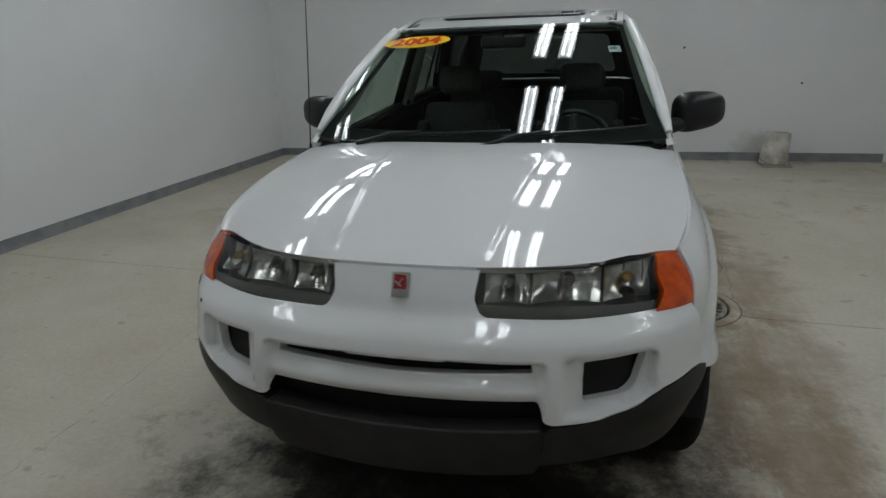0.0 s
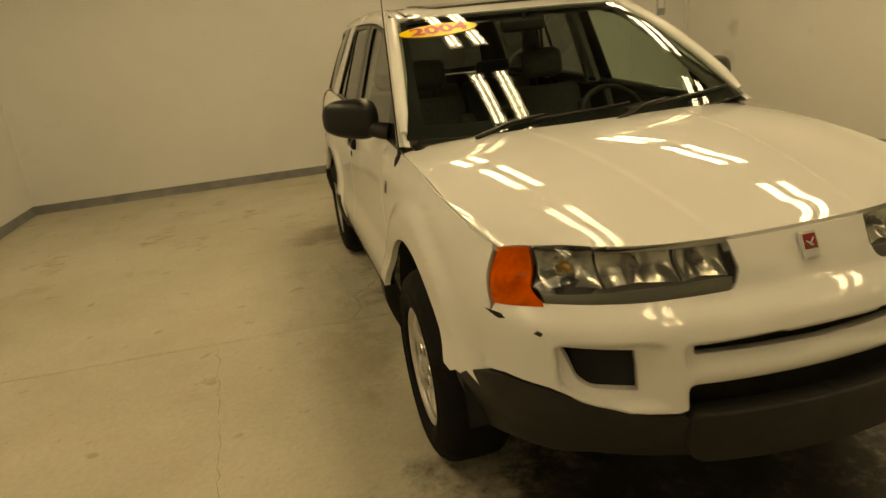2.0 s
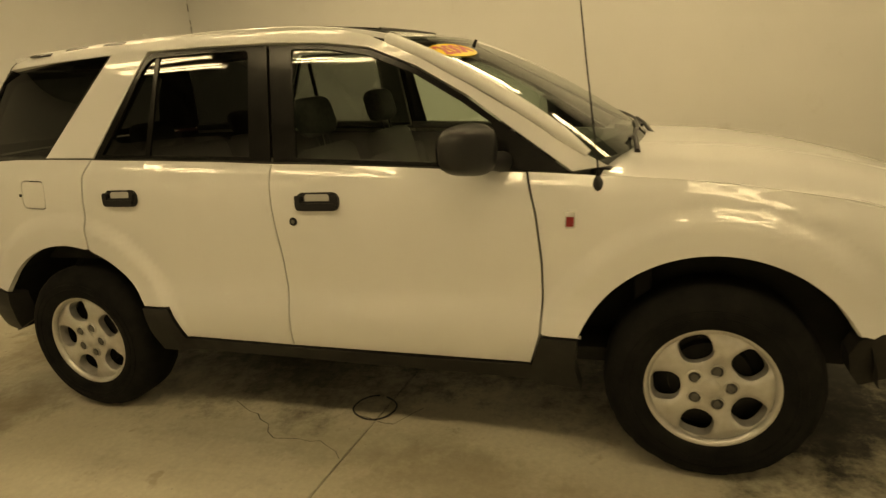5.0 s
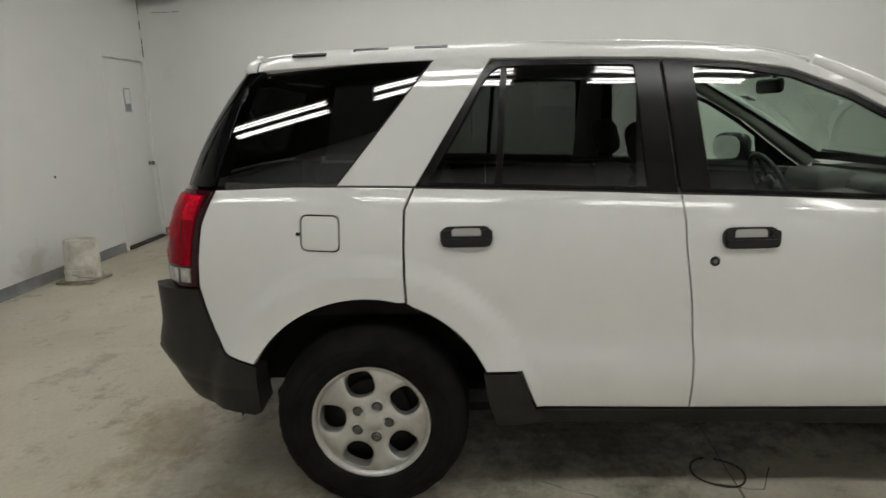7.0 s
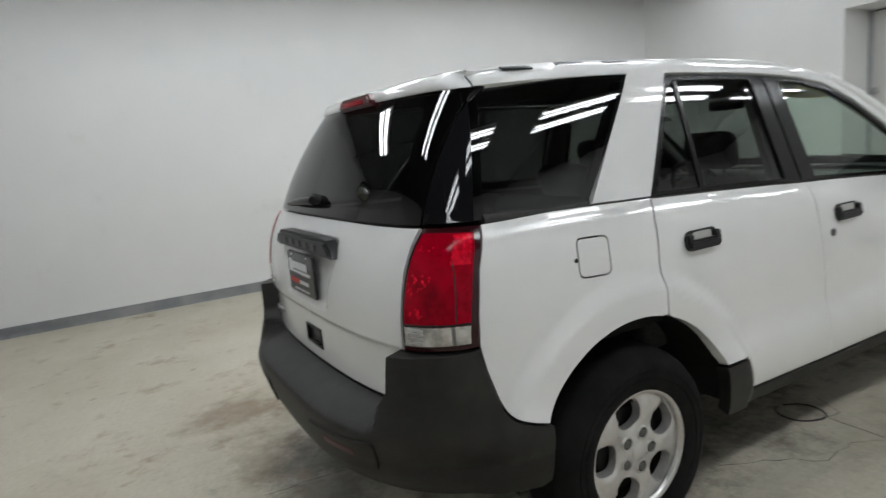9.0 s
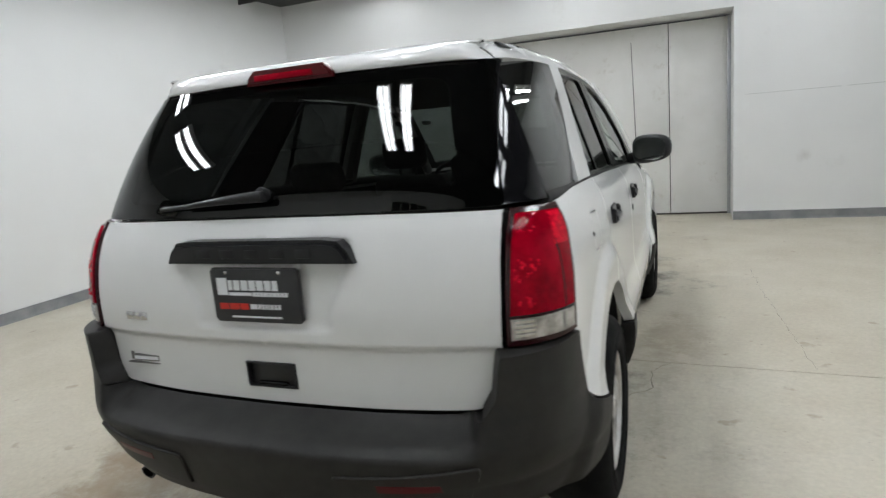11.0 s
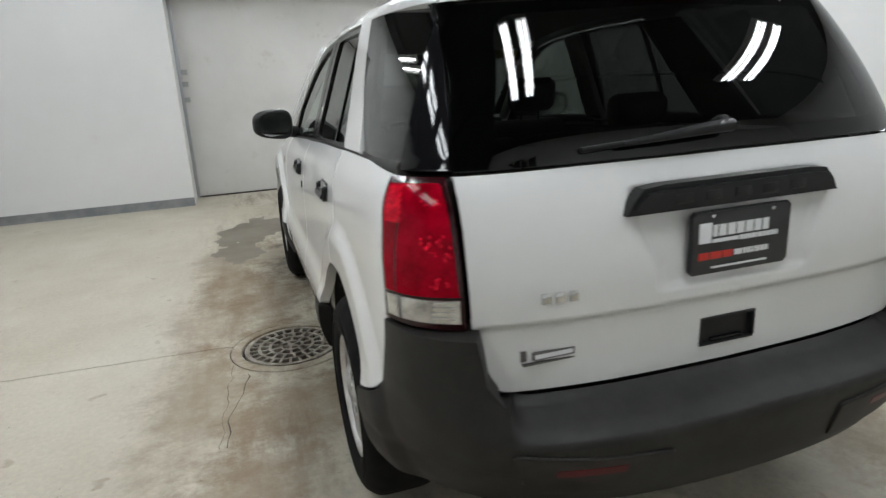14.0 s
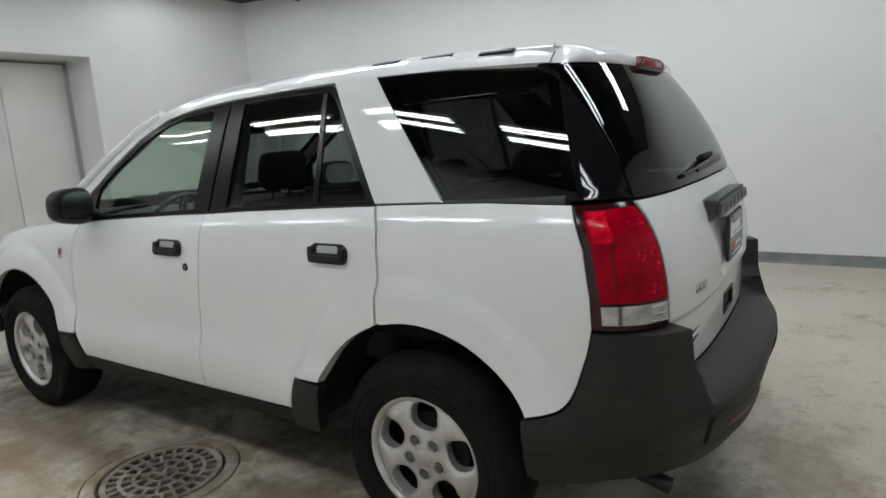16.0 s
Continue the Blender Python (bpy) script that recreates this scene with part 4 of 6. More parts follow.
def bulge(u, v, lift=0.0):
    a, c = 2 * u - 1, 2 * v - 1
    k = max(abs(a), abs(c)) / max(1e-6, (abs(a) ** 5 + abs(c) ** 5) ** 0.2)
    p = SM_AT @ Vector((0.33 * a * k, -0.10 * (1 - (a * a + c * c) * k * k / 2) - lift, 0.23 * c * k))
    return tuple(p)


sm = part("convex_mirror", patch_mesh(bulge, 20, 16, flange=0.02, name="convex_mirror"), MIRROR_GLASS)
tagged(sm, "bulging silvered safety mirror high in the wall corner", "mirror")
ring_uv = [(i / 12, 0) for i in range(12)] + [(1, i / 10) for i in range(10)] + [(1 - i / 12, 1) for i in range(12)] + [(0, 1 - i / 10) for i in range(11)]
part("rim", tube([bulge(u, v) for u, v in ring_uv], 0.011, 8, cap=False), BLACK, sm, "black rubber rim")
part("bracket", tube([tuple(SM_AT @ Vector((0, -0.02, 0))), (XE - 0.12, YN - 0.2, 3.07), (XE - 0.01, YN - 0.12, 3.1)], 0.014, 8), GREYMETAL, sm)

# bucket upside down on a folded rag by the north wall
BUCKET = mat("dirty_white_plastic", (0.62, 0.59, 0.52), 0.5)
vary(BUCKET, (0.35, 0.31, 0.25), (0.68, 0.65, 0.59), 4.5, 0.36, 0.6)
bk = part("bucket", lathe([(0.0, 0.37), (0.105, 0.37), (0.135, 0.365), (0.14, 0.35), (0.15, 0.10), (0.158, 0.095), (0.158, 0.06), (0.152, 0.055), (0.158, 0.02), (0.158, 0.0), (0.145, 0.0), (0.13, 0.33), (0.0, 0.345)], 40,
                          Matrix.Translation((2.52, 4.61, 0.03)) @ Matrix.Rotation(radians(3), 4, "Y")), BUCKET)
tagged(bk, "dirty white plastic bucket turned upside down", "bucket")
part("bail", tube([(2.52 + 0.162 * math.cos(a), 4.61 - 0.162 * math.sin(a), 0.1 - 0.06 * math.sin(a)) for a in [math.pi * i / 16 for i in range(17)]], 0.003, 6), NUT, bk, "thin wire handle")
RAG = mat("grimy_cardboard", (0.3, 0.26, 0.2), 0.9)
vary(RAG, (0.2, 0.17, 0.13), (0.4, 0.35, 0.28), 9.0)
rg = part("cardboard_pad", box(2.38, 2.70, 4.45, 4.80, 0.0, 0.025, 0.006), RAG)
tagged(rg, "grimy flattened cardboard pad under the bucket", "cardboard")

# floor drain
dr = part("floor_drain", lathe([(0.325, -0.3), (0.326, 0.001), (0.32, 0.004), (0.277, 0.005), (0.27, 0.003), (0.268, -0.03), (0.262, -0.032), (0.260, -0.3)], 72, Matrix.Translation((*DRAIN, 0))), CONC)
tagged(dr, "round cast iron floor drain grate in a concrete collar", "floor drain", kind="structure")


def ring(r0, r1, z0, z1):
    return lathe([(r0, z0), (r1, z0), (r1, z1), (r0, z1)], 72, Matrix.Translation((*DRAIN, 0)), closed=True)


part("rim_gap", ring(0.254, 0.2675, -0.03, -0.012), PIT, dr)
part("pit", lathe([(0.0, -0.28), (0.262, -0.28), (0.262, -0.02)], 48, Matrix.Translation((*DRAIN, 0))), PIT, dr)
for r0, r1 in ((0.229, 0.253), (0.168, 0.184), (0.110, 0.126), (0.052, 0.067), (0.0001, 0.02)):
    part("ring", ring(r0, r1, -0.012, 0.002), IRON, dr)
for r0, r1, n, off in ((0.181, 0.234, 26, 0), (0.123, 0.174, 17, 0.1), (0.064, 0.117, 10, 0.2), (0.018, 0.058, 5, 0.0)):
    for i in range(n):
        m = Matrix.Translation((*DRAIN, 0)) @ Matrix.Rotation(2 * math.pi * i / n + off, 4, "Z")
        part("bar", box(r0, r1, -0.0075, 0.0075, -0.010, 0.0015, 0, m=m), IRON, dr)


def blob(cx, cy, rx, ry, seed, n=70, rough=0.35):
    rnd = random.Random(seed)
    ph = [(rnd.uniform(0, 6.28), rnd.uniform(0.3, 1.0) / k) for k in range(1, 9)]
    pts = []
    for i in range(n):
        a = 2 * math.pi * i / n
        r = 1 + rough * sum(w * math.sin((k + 1) * a + p) for k, (p, w) in enumerate(ph)) / 1.6
        pts.append((cx + rx * r * math.cos(a), cy + ry * r * math.sin(a)))
    return pts


def lobed(lobes, x0, x1, y0, y1, seed, step=0.02):
    """A ragged patch: the cells of a fine grid that lie within any of the noisy lobes."""
    verts, faces, at = [], [], {}
    off = Vector((seed * 3.1, seed * 1.7, 0.3))
    for i in range(int((x1 - x0) / step)):
        for j in range(int((y1 - y0) / step)):
            x, y = x0 + i * step, y0 + j * step
            n = 0.5 * noise.noise(Vector((x * 4, y * 3, 0)) + off) + 0.3 * noise.noise(Vector((x * 11, y * 8, 0)) + off)
            if min(math.hypot((x - cx) / rx, (y - cy) / ry) for cx, cy, rx, ry in lobes) + n < 1:
                f = []
                for di, dj in ((0, 0), (1, 0), (1, 1), (0, 1)):
                    key = (i + di, j + dj)
                    if key not in at:
                        at[key] = len(verts)
                        verts.append((x0 + key[0] * step, y0 + key[1] * step, 0.0025))
                    f.append(at[key])
                faces.append(f)
    return mesh("wet", verts, faces, smooth=False)


pd = part("puddle", lobed(((1.05, -3.05, 0.3, 0.48), (1.24, -2.25, 0.17, 0.36), (0.88, -3.25, 0.2, 0.3), (1.33, -2.75, 0.1, 0.3)), 0.4, 1.8, -3.9, -1.6, 2), WET)
tagged(pd, "shallow dark wet patch drying on the concrete", "puddle", kind="structure")
# loop of cord lying under the car
CORD = mat("black_cord", (0.02, 0.018, 0.016), 0.6)
cd = part("cord", tube([(-0.64 + 0.1 * math.cos(a) * (1 + 0.1 * math.sin(2 * a)), 0.02 + 0.1 * math.sin(a), 0.005) for a in [0.2 + 5.9 * i / 40 for i in range(41)]], 0.004, 8), CORD)
tagged(cd, "loop of thin black cord lying on the floor", "cord")

# nails and marks left in the walls
NAIL = mat("dark_nail", (0.05, 0.045, 0.04), 0.5)
for x, z in ((1.43, 1.39), (2.8, 0.945)):
    nl = part("wall_plug", lathe([(0, 0.006), (0.012, 0.004), (0.014, 0.0), (0, 0)], 12, Matrix.Translation((x, YN, z)) @ Matrix.Rotation(radians(90), 4, "X")), NAIL)
    tagged(nl, "small dark plug in the white wall", "wall plug", group="wall plugs")

# ---- lamps ----
TUBE = bpy.data.materials.new("fluorescent_tube")
TUBE.use_nodes = True
TUBE.node_tree.nodes.clear()
_o = TUBE.node_tree.nodes.new("ShaderNodeOutputMaterial")
_e = TUBE.node_tree.nodes.new("ShaderNodeEmission")
_e.inputs[0].default_value = (0.955, 1.0, 1.03, 1)
_e.inputs[1].default_value = TUBE_POWER
TUBE.node_tree.links.new(_e.outputs[0], _o.inputs[0])
LAMPW = mat("white_enamel", (0.8, 0.8, 0.79), 0.4)


TROUGH = mat("bright_lamp_trough", (0.9, 0.9, 0.89), 0.28, metal=0.85)
UNLIT = mat("unlit_milky_tube", (0.7, 0.7, 0.68), 0.3)
BANK, TUBE_R = 0.125, 0.013


def lamp_fixture(length, lit=2):
    """Two banks side by side along y, each a bright trough with two bare tubes; lit=1 leaves one tube of each pair
    unlit to halve the light.
    """
    h = length / 2
    f = part("housing", join(box(-BANK - 0.075, -BANK + 0.075, -h, h, 0.036, 0.078, 0.006), box(BANK - 0.075, BANK + 0.075, -h, h, 0.036, 0.078, 0.006), box(-BANK, BANK, -0.03, 0.03, 0.055, 0.075, 0), box(-0.012, 0.012, -0.02, 0.02, 0.075, HT - LAMP_Z, 0)), LAMPW)
    f.name = "ceiling_lamp"
    prof = [(-0.068, -0.003), (-0.063, 0.008), (-0.052, 0.024), (-0.034, 0.03), (-0.016, 0.02), (0.0, 0.008), (0.016, 0.02), (0.034, 0.03), (0.052, 0.024), (0.063, 0.008), (0.068, -0.003)]
    for cx in (-BANK, BANK):
        n = len(prof)
        me = mesh("trough", [(cx + px, yy, pz) for yy in (-h, h) for px, pz in prof], [(i, i + 1, n + i + 1, n + i) for i in range(n - 1)], smooth=False)
        part("reflector", me, TROUGH, f, "bright metal trough")
        for k, dx in enumerate((-0.032, 0.032)):
            me = mesh("tube", [(cx + dx + TUBE_R * math.cos(a), sg * (h - 0.03), TUBE_R * math.sin(a)) for sg in (-1, 1) for a in [2 * math.pi * i / 8 for i in range(8)]],
                      [(i, (i + 1) % 8, 8 + (i + 1) % 8, 8 + i) for i in range(8)])
            part("tube", me, TUBE if k < lit else UNLIT, f, "" if k < lit else "unlit milky tube")
    tagged(f, "fluorescent strip lamp with two bright metal troughs", "ceiling lamp", group="ceiling lamps")
    return f


LAMPS = [(x, y) for x in (-2.36, 0.19, 2.74) for y in (-2.26, -0.56, 1.22, 2.88)]
first = lamp_fixture(1.2)
for i, (x, y) in enumerate(LAMPS):
    if i == 0:
        first.location = (x, y, LAMP_Z)
    else:
        copy_thing(first, Matrix.Translation((x, y, LAMP_Z)))
# Added south row; one tube per pair is left unlit to halve its light.
worn = lamp_fixture(1.2, 1)
worn.location = (-2.36, -3.94, LAMP_Z)
for x in (0.19, 2.74):
    copy_thing(worn, Matrix.Translation((x, -3.94, LAMP_Z)))

# ---- the car ----
car = empty("car", (0, 0, 0))
tagged(car, "white compact sport utility car with grey lower cladding, parked", "car")


def arch(yc, z_from, z_to, front_first, r=ARCH):
    """Points along a wheel arch from the height z_from over the top to z_to."""
    a0 = math.asin(min(1, (z_from - HUB_Z) / r))
    a1 = math.asin(min(1, (z_to - HUB_Z) / r))
    ang = [math.pi - a0 + (a1 - math.pi + a0) * i / 40 for i in range(41)]
    pts = [("y", yc + r * math.cos(t), HUB_Z + r * math.sin(t)) for t in ang]
    return pts if front_first else pts[::-1]


def b(y):
    return float(belt(y))


def mpart(name, material, parent, skin, pts, label="", both=True, **kw):
    """A panel on each side of the car, or one over the middle (both=False)."""
    if not both:
        return part(name, skin_mesh(skin, pts, mirror=True, name=name, **kw), material, parent, label)
    return [part(name, skin_mesh(skin, pts, side=s, name=name, **kw), material, parent, label) for s in (1, -1)]


# doors
FD_REAR = [(0.267, 1.147), (0.258, 0.974), (0.233, 0.767), (0.225, 0.6), (0.232, 0.405)]
fd = [("y", y, z) for y, z in FD_REAR] + [("y", -0.749, 0.402), ("y", -0.786, 0.525), ("y", -0.797, 0.65), ("y", -0.796, 0.78), ("y", -0.778, 0.95), ("y", -0.744, b(-0.744))]
fd += [("y", y, b(y)) for y in (-0.5, -0.2, 0.05)]
front_doors = mpart("front_door", WHITE, car, BODY, fd, gap=0.004, flange=0.04, step=0.028)
rd = [("y", 1.172, b(1.172)), ("y", 1.203, 1.12), ("y", 1.21, 0.98), ("y", 1.205, 0.80)]
rd += [p for p in arch(WHEEL_R, 0.557, 0.6, True) if p[1] < 1.195][::-1]
rd += [("y", 0.812, 0.557), ("y", 0.76, 0.412)] + [("y", y, z) for y, z in FD_REAR[::-1]]
rd += [("y", y, b(y)) for y in (0.5, 0.8)]
rear_doors = mpart("rear_door", WHITE, car, BODY, rd, gap=0.004, flange=0.04, step=0.022)

# front wings; the one on the passenger side ends in a torn edge
fw = [("y", -0.748, b(-0.748)), ("y", -0.782, 0.95), ("y", -0.80, 0.78), ("y", -0.80, 0.65), ("y", -0.79, 0.527), ("y", -0.932, 0.524)]
fw += [p for p in arch(WHEEL_F, 0.57, 0.53, True)][::-1]
torn = [("y", -1.775, 0.57), ("y", -1.80, 0.562), ("y", -1.825, 0.575), ("y", -1.845, 0.572), ("y", -1.865, 0.588), ("y", -1.89, 0.565), ("y", -1.905, 0.55), ("y", -1.912, 0.58), ("y", -1.918, 0.8)]
whole = [("y", -1.83, 0.572), ("y", -1.90, 0.585), ("y", -1.915, 0.62), ("y", -1.918, 0.8)]
top = [("y", -1.852, 0.922)] + [("y", y, b(y)) for y in (-1.84, -1.7, -1.5, -1.3, -1.1, -0.95)]
for s, low in ((1, whole), (-1, torn)):
    part("front_wing", skin_mesh(BODY, fw + low + top, side=s, step=0.018, name="front_wing"), WHITE, car)
# rear quarter panels
rq = [("y", 1.178, b(1.178)), ("y", 1.208, 1.12), ("y", 1.215, 0.98), ("y", 1.21, 0.805)]
rq += [p for p in arch(WHEEL_R, 0.592, 0.592, True) if p[1] > 1.215]
rq += [("y", 1.80, 0.605), ("y", 1.868, 0.632, 0.03), ("y", 1.897, 0.70), ("y", 1.925, 0.79), ("y", 1.94, 0.865), ("y", 1.935, 0.95), ("y", 1.915, 1.08), ("y", 1.868, 1.198), ("y", 1.6, b(1.6)), ("y", 1.4, b(1.4))]
fuel = [("y", 1.427, 0.977, 0.03), ("y", 1.567, 0.985, 0.03), ("y", 1.565, 1.115, 0.03), ("y", 1.425, 1.108, 0.03)]
for s in (1, -1):
    q = part("rear_quarter_panel", skin_mesh(BODY, rq, [fuel] if s < 0 else [], side=s, hole_flange=0.03, step=0.022, name="rear_quarter"), WHITE, car)
    if s < 0:
        flap = part("fuel_flap", skin_mesh(BODY, fuel, side=s, gap=0.008, flange=0.03, name="fuel_flap"), WHITE, q, "white fuel filler flap")
        part("flap_hinge", lathe([(0, 0), (0.008, 0.0), (0.007, 0.012), (0, 0.014)], 12, Matrix.Translation((-0.842, 1.572, 1.046)) @ Matrix.Rotation(radians(-90), 4, "Y")), BLACK, q)
# roof side: from over the doors along the windscreen pillar, C pillar in one piece
WINTOP = [(0.9, 1.619), (0.6, 1.614), (0.3, 1.603), (0.06, 1.583), (-0.13, 1.552), (-0.33, 1.468), (-0.52, 1.357), (-0.7, 1.225), (-0.9, 1.082)]
PILLAR_OUT = [(-1.02, 1.098), (-0.86, 1.185), (-0.7, 1.29), (-0.52, 1.398), (-0.36, 1.487), (-0.22, 1.556), (-0.13, 1.597), (0.0, 1.63)]
rs = [("y", y, z) for y, z in WINTOP] + [("y", y, z) for y, z in PILLAR_OUT]
rs += [("y", y, float(roof_top(y)) - 0.004) for y in (0.15, 0.4, 0.8, 1.2, 1.5, 1.735)]
rs += [("y", 1.765, 1.60), ("y", 1.4, 1.614), ("y", 1.10, 1.620), ("y", 1.44, b(1.44) + 0.004), ("y", 1.168, b(1.168) + 0.004)]
roof_sides = mpart("roof_side", WHITE, car, BODY, rs, "white roof side with windscreen and rear pillars", step=0.035)

# black window trims and glass, set a little into the skin
fwin_out = [("y", 0.265, b(0.265) + 0.004), ("y", 0.305, 1.598)] + [("y", y, z - 0.004) for y, z in WINTOP[3:]] + [("y", -0.88, b(-0.88) + 0.004), ("y", -0.5, b(-0.5) + 0.004), ("y", -0.1, b(-0.1) + 0.004)]
fglass = [("y", 0.165, b(0.165) + 0.018), ("y", 0.205, 1.575, 0.02), ("y", 0.04, 1.560), ("y", -0.13, 1.525), ("y", -0.32, 1.445), ("y", -0.5, 1.338), ("y", -0.62, 1.255), ("y", -0.66, b(-0.66) + 0.018)]
for s, d in zip((1, -1), front_doors):
    part("window_trim", skin_mesh(BODY, fwin_out, [fglass], side=s, lift=-0.006, flange=0.03, hole_flange=0.012, name="trim"), TRIM, d, "black window surround")
    part("window", skin_mesh(BODY, fglass, side=s, lift=-0.016, gap=-0.004, flange=0.004, step=0.06, name="window"), GLASS, d, "clear green-tinted side window")
rwin_out = [("y", 1.168, b(1.168) + 0.004), ("y", 1.03, 1.42), ("y", 0.935, 1.585, 0.05), ("y", 0.88, 1.615)] + [("y", y, z - 0.004) for y, z in WINTOP[1:2]] + [("y", 0.315, 1.600), ("y", 0.275, b(0.275) + 0.004), ("y", 0.6, b(0.6) + 0.004), ("y", 0.9, b(0.9) + 0.004)]
rglass = [("y", 1.125, b(1.125) + 0.018), ("y", 1.0, 1.41), ("y", 0.915, 1.565, 0.04), ("y", 0.87, 1.593), ("y", 0.6, 1.592), ("y", 0.40, 1.585, 0.02), ("y", 0.375, b(0.375) + 0.018)]
for s, d in zip((1, -1), rear_doors):
    part("window_trim", skin_mesh(BODY, rwin_out, [rglass], side=s, lift=-0.006, flange=0.03, hole_flange=0.012, name="trim"), TRIM, d, "black window surround")
    part("window", skin_mesh(BODY, rglass, side=s, lift=-0.016, gap=-0.004, flange=0.004, step=0.06, name="window"), TINT, d, "dark privacy side window")
    part("window_divider", skin_mesh(BODY, [("y", 0.895, b(0.895) + 0.015), ("y", 0.865, 1.595), ("y", 0.84, 1.595), ("y", 0.868, b(0.868) + 0.015)], side=s, lift=-0.010, flange=0.01, name="divider"), TRIM, d)
def quarter_pt(u, v, s, lift=0.0):
    """u runs from the C pillar to the rear pillar, v from the belt up."""
    c = [BODY.points([BODY.y(y, z)])[0] for y, z in ((1.446, b(1.446) + 0.006), (1.897, 1.208), (1.107, 1.616), (1.777, 1.592))]
    p = (c[0] * (1 - u) + c[1] * u) * (1 - v) + (c[2] * (1 - u) + c[3] * u) * v + np.array([-0.012 + 0.02 * v, 0, 0])
    p = p + np.array([0.009 * (4 * u * (1 - u)) + 0.013 * 4 * v * (1 - v) + lift, 0, 0])
    return (s * p[0], p[1], p[2] + 0.006 * 4 * u * (1 - u) * v)


for s in (1, -1):
    part("quarter_window", patch_mesh(lambda u, v: quarter_pt(u, v, s, -0.004), 14, 10, flange=0.008, flip=s < 0, name="quarter_window"), TINT_DEEP, car, "dark privacy quarter window")
    part("pillar_seal", skin_mesh(BODY, [("y", 1.84, 1.212), ("y", 1.73, 1.59), ("r", 0.57, 1.592), ("r", 0.64, 1.214)], side=s, lift=-0.022, flange=0, step=0.03, name="seal"), BLACK, car)
# gloss black rear pillar between the quarter glass and the tailgate glass
mpart("rear_pillar_trim", GLOSS, car, BODY, [("y", 1.882, 1.207), ("y", 1.762, 1.592), ("y", 1.78, 1.60), ("r", 0.615, 1.598), ("r", 0.69, 1.209)], "gloss black rear pillar trim", lift=-0.001, step=0.016)

# tailgate, pressed in under the grip bar
def gate_dent(x, z):
    half = 0.205 + 0.06 * float(sstep(0.93, 1.09, z))
    return 0.014 * float((1 - sstep(half, half + 0.035, x)) * sstep(0.893, 0.915, z) * (1 - sstep(1.13, 1.15, z)))


GATE = Skin(dent=gate_dent)
gate_pts = [("r", 0.0, 0.668), ("r", 0.35, 0.672), ("r", 0.645, 0.680, 0.05), ("r", 0.672, 0.78), ("r", 0.69, 0.85), ("r", 0.694, 1.0), ("r", 0.69, 1.2), ("r", 0.35, 1.205), ("r", 0.0, 1.206), ("r", 0.0, 0.79), ("r", 0.083, 0.79, 0.012), ("r", 0.083, 0.718, 0.012), ("r", 0.0, 0.718)]
tailgate = mpart("tailgate", WHITE, car, GATE, gate_pts, "white tailgate", both=False, step=0.016, flange=0.03)
part("grip_recess", box(-0.086, 0.086, 2.10, 2.142, 0.712, 0.795, 0.004), BLACK, tailgate, "black plastic grip recess")
part("grip_lip", box(-0.05, 0.05, 2.135, 2.152, 0.722, 0.732, 0.003), GLOSS, tailgate)
part("grip_frame", join(box(-0.086, 0.086, 2.14, 2.157, 0.786, 0.793, 0.003), box(-0.086, 0.086, 2.14, 2.153, 0.714, 0.721, 0.003), box(-0.086, -0.079, 2.14, 2.155, 0.721, 0.786, 0.002), box(0.079, 0.086, 2.14, 2.155, 0.721, 0.786, 0.002)), BLACK, tailgate)
rear_glass = mpart("rear_window", TINT_DEEP, tailgate, BODY, [("r", 0.0, 1.209), ("r", 0.4, 1.208), ("r", 0.688, 1.206), ("r", 0.612, 1.599), ("r", 0.3, 1.603), ("r", 0.0, 1.604)], "dark tinted rear window", both=False, flange=0.008, lift=0.0, step=0.022)
part("window_border", skin_mesh(BODY, [("r", 0.0, 1.212), ("r", 0.4, 1.211), ("r", 0.684, 1.209), ("r", 0.609, 1.596), ("r", 0.3, 1.6), ("r", 0.0, 1.601), ("r", 0.0, 1.575), ("r", 0.5, 1.56, 0.05), ("r", 0.585, 1.26, 0.05), ("r", 0.0, 1.25)], mirror=True, lift=-0.01, flange=0, name="border"), DARK, tailgate)
# grip bar over the number plate
bar = [(-0.316, 1.086), (0.316, 1.086), (0.30, 1.118), (0.272, 1.147), (0.22, 1.152), (-0.22, 1.152), (-0.272, 1.147), (-0.30, 1.118)]
M_REAR = Matrix(((1, 0, 0, 0), (0, 0, 1, 0), (0, 1, 0, 0), (0, 0, 0, 1)))
gb = part("grip_bar", prism(bar, 0.05, Matrix.Translation((0, 2.118, 0)) @ M_REAR, bev=0.012), BLACK, tailgate, "black plastic grip bar")
for x in (-0.17, -0.085, 0.0, 0.085, 0.17):
    part("raised_mark", box(x - 0.024, x + 0.024, 2.166, 2.1695, 1.104, 1.128, 0.002), BLACK, gb)
# dealer plate: unlettered bars in the colours of its print
plate = part("dealer_plate", prism([(-0.15, 0.93), (-0.14, 0.92), (0.14, 0.92), (0.15, 0.93), (0.15, 1.068), (0.14, 1.078), (-0.14, 1.078), (-0.15, 1.068)], 0.012,
                                   Matrix.Translation((0, 2.163, 0)) @ M_REAR, bev=0.003), PLATE, tailgate, "black dealer plate with pale bars")
def print_row(x_left, widths, gap, z0, z1, material):
    """A row of small bars that stand for printed letters, from the reader's left."""
    x = x_left
    for w_ in widths:
        part("print_bar", box(x - w_, x, 2.1745, 2.1762, z0, z1, 0), material, plate)
        x -= w_ + gap


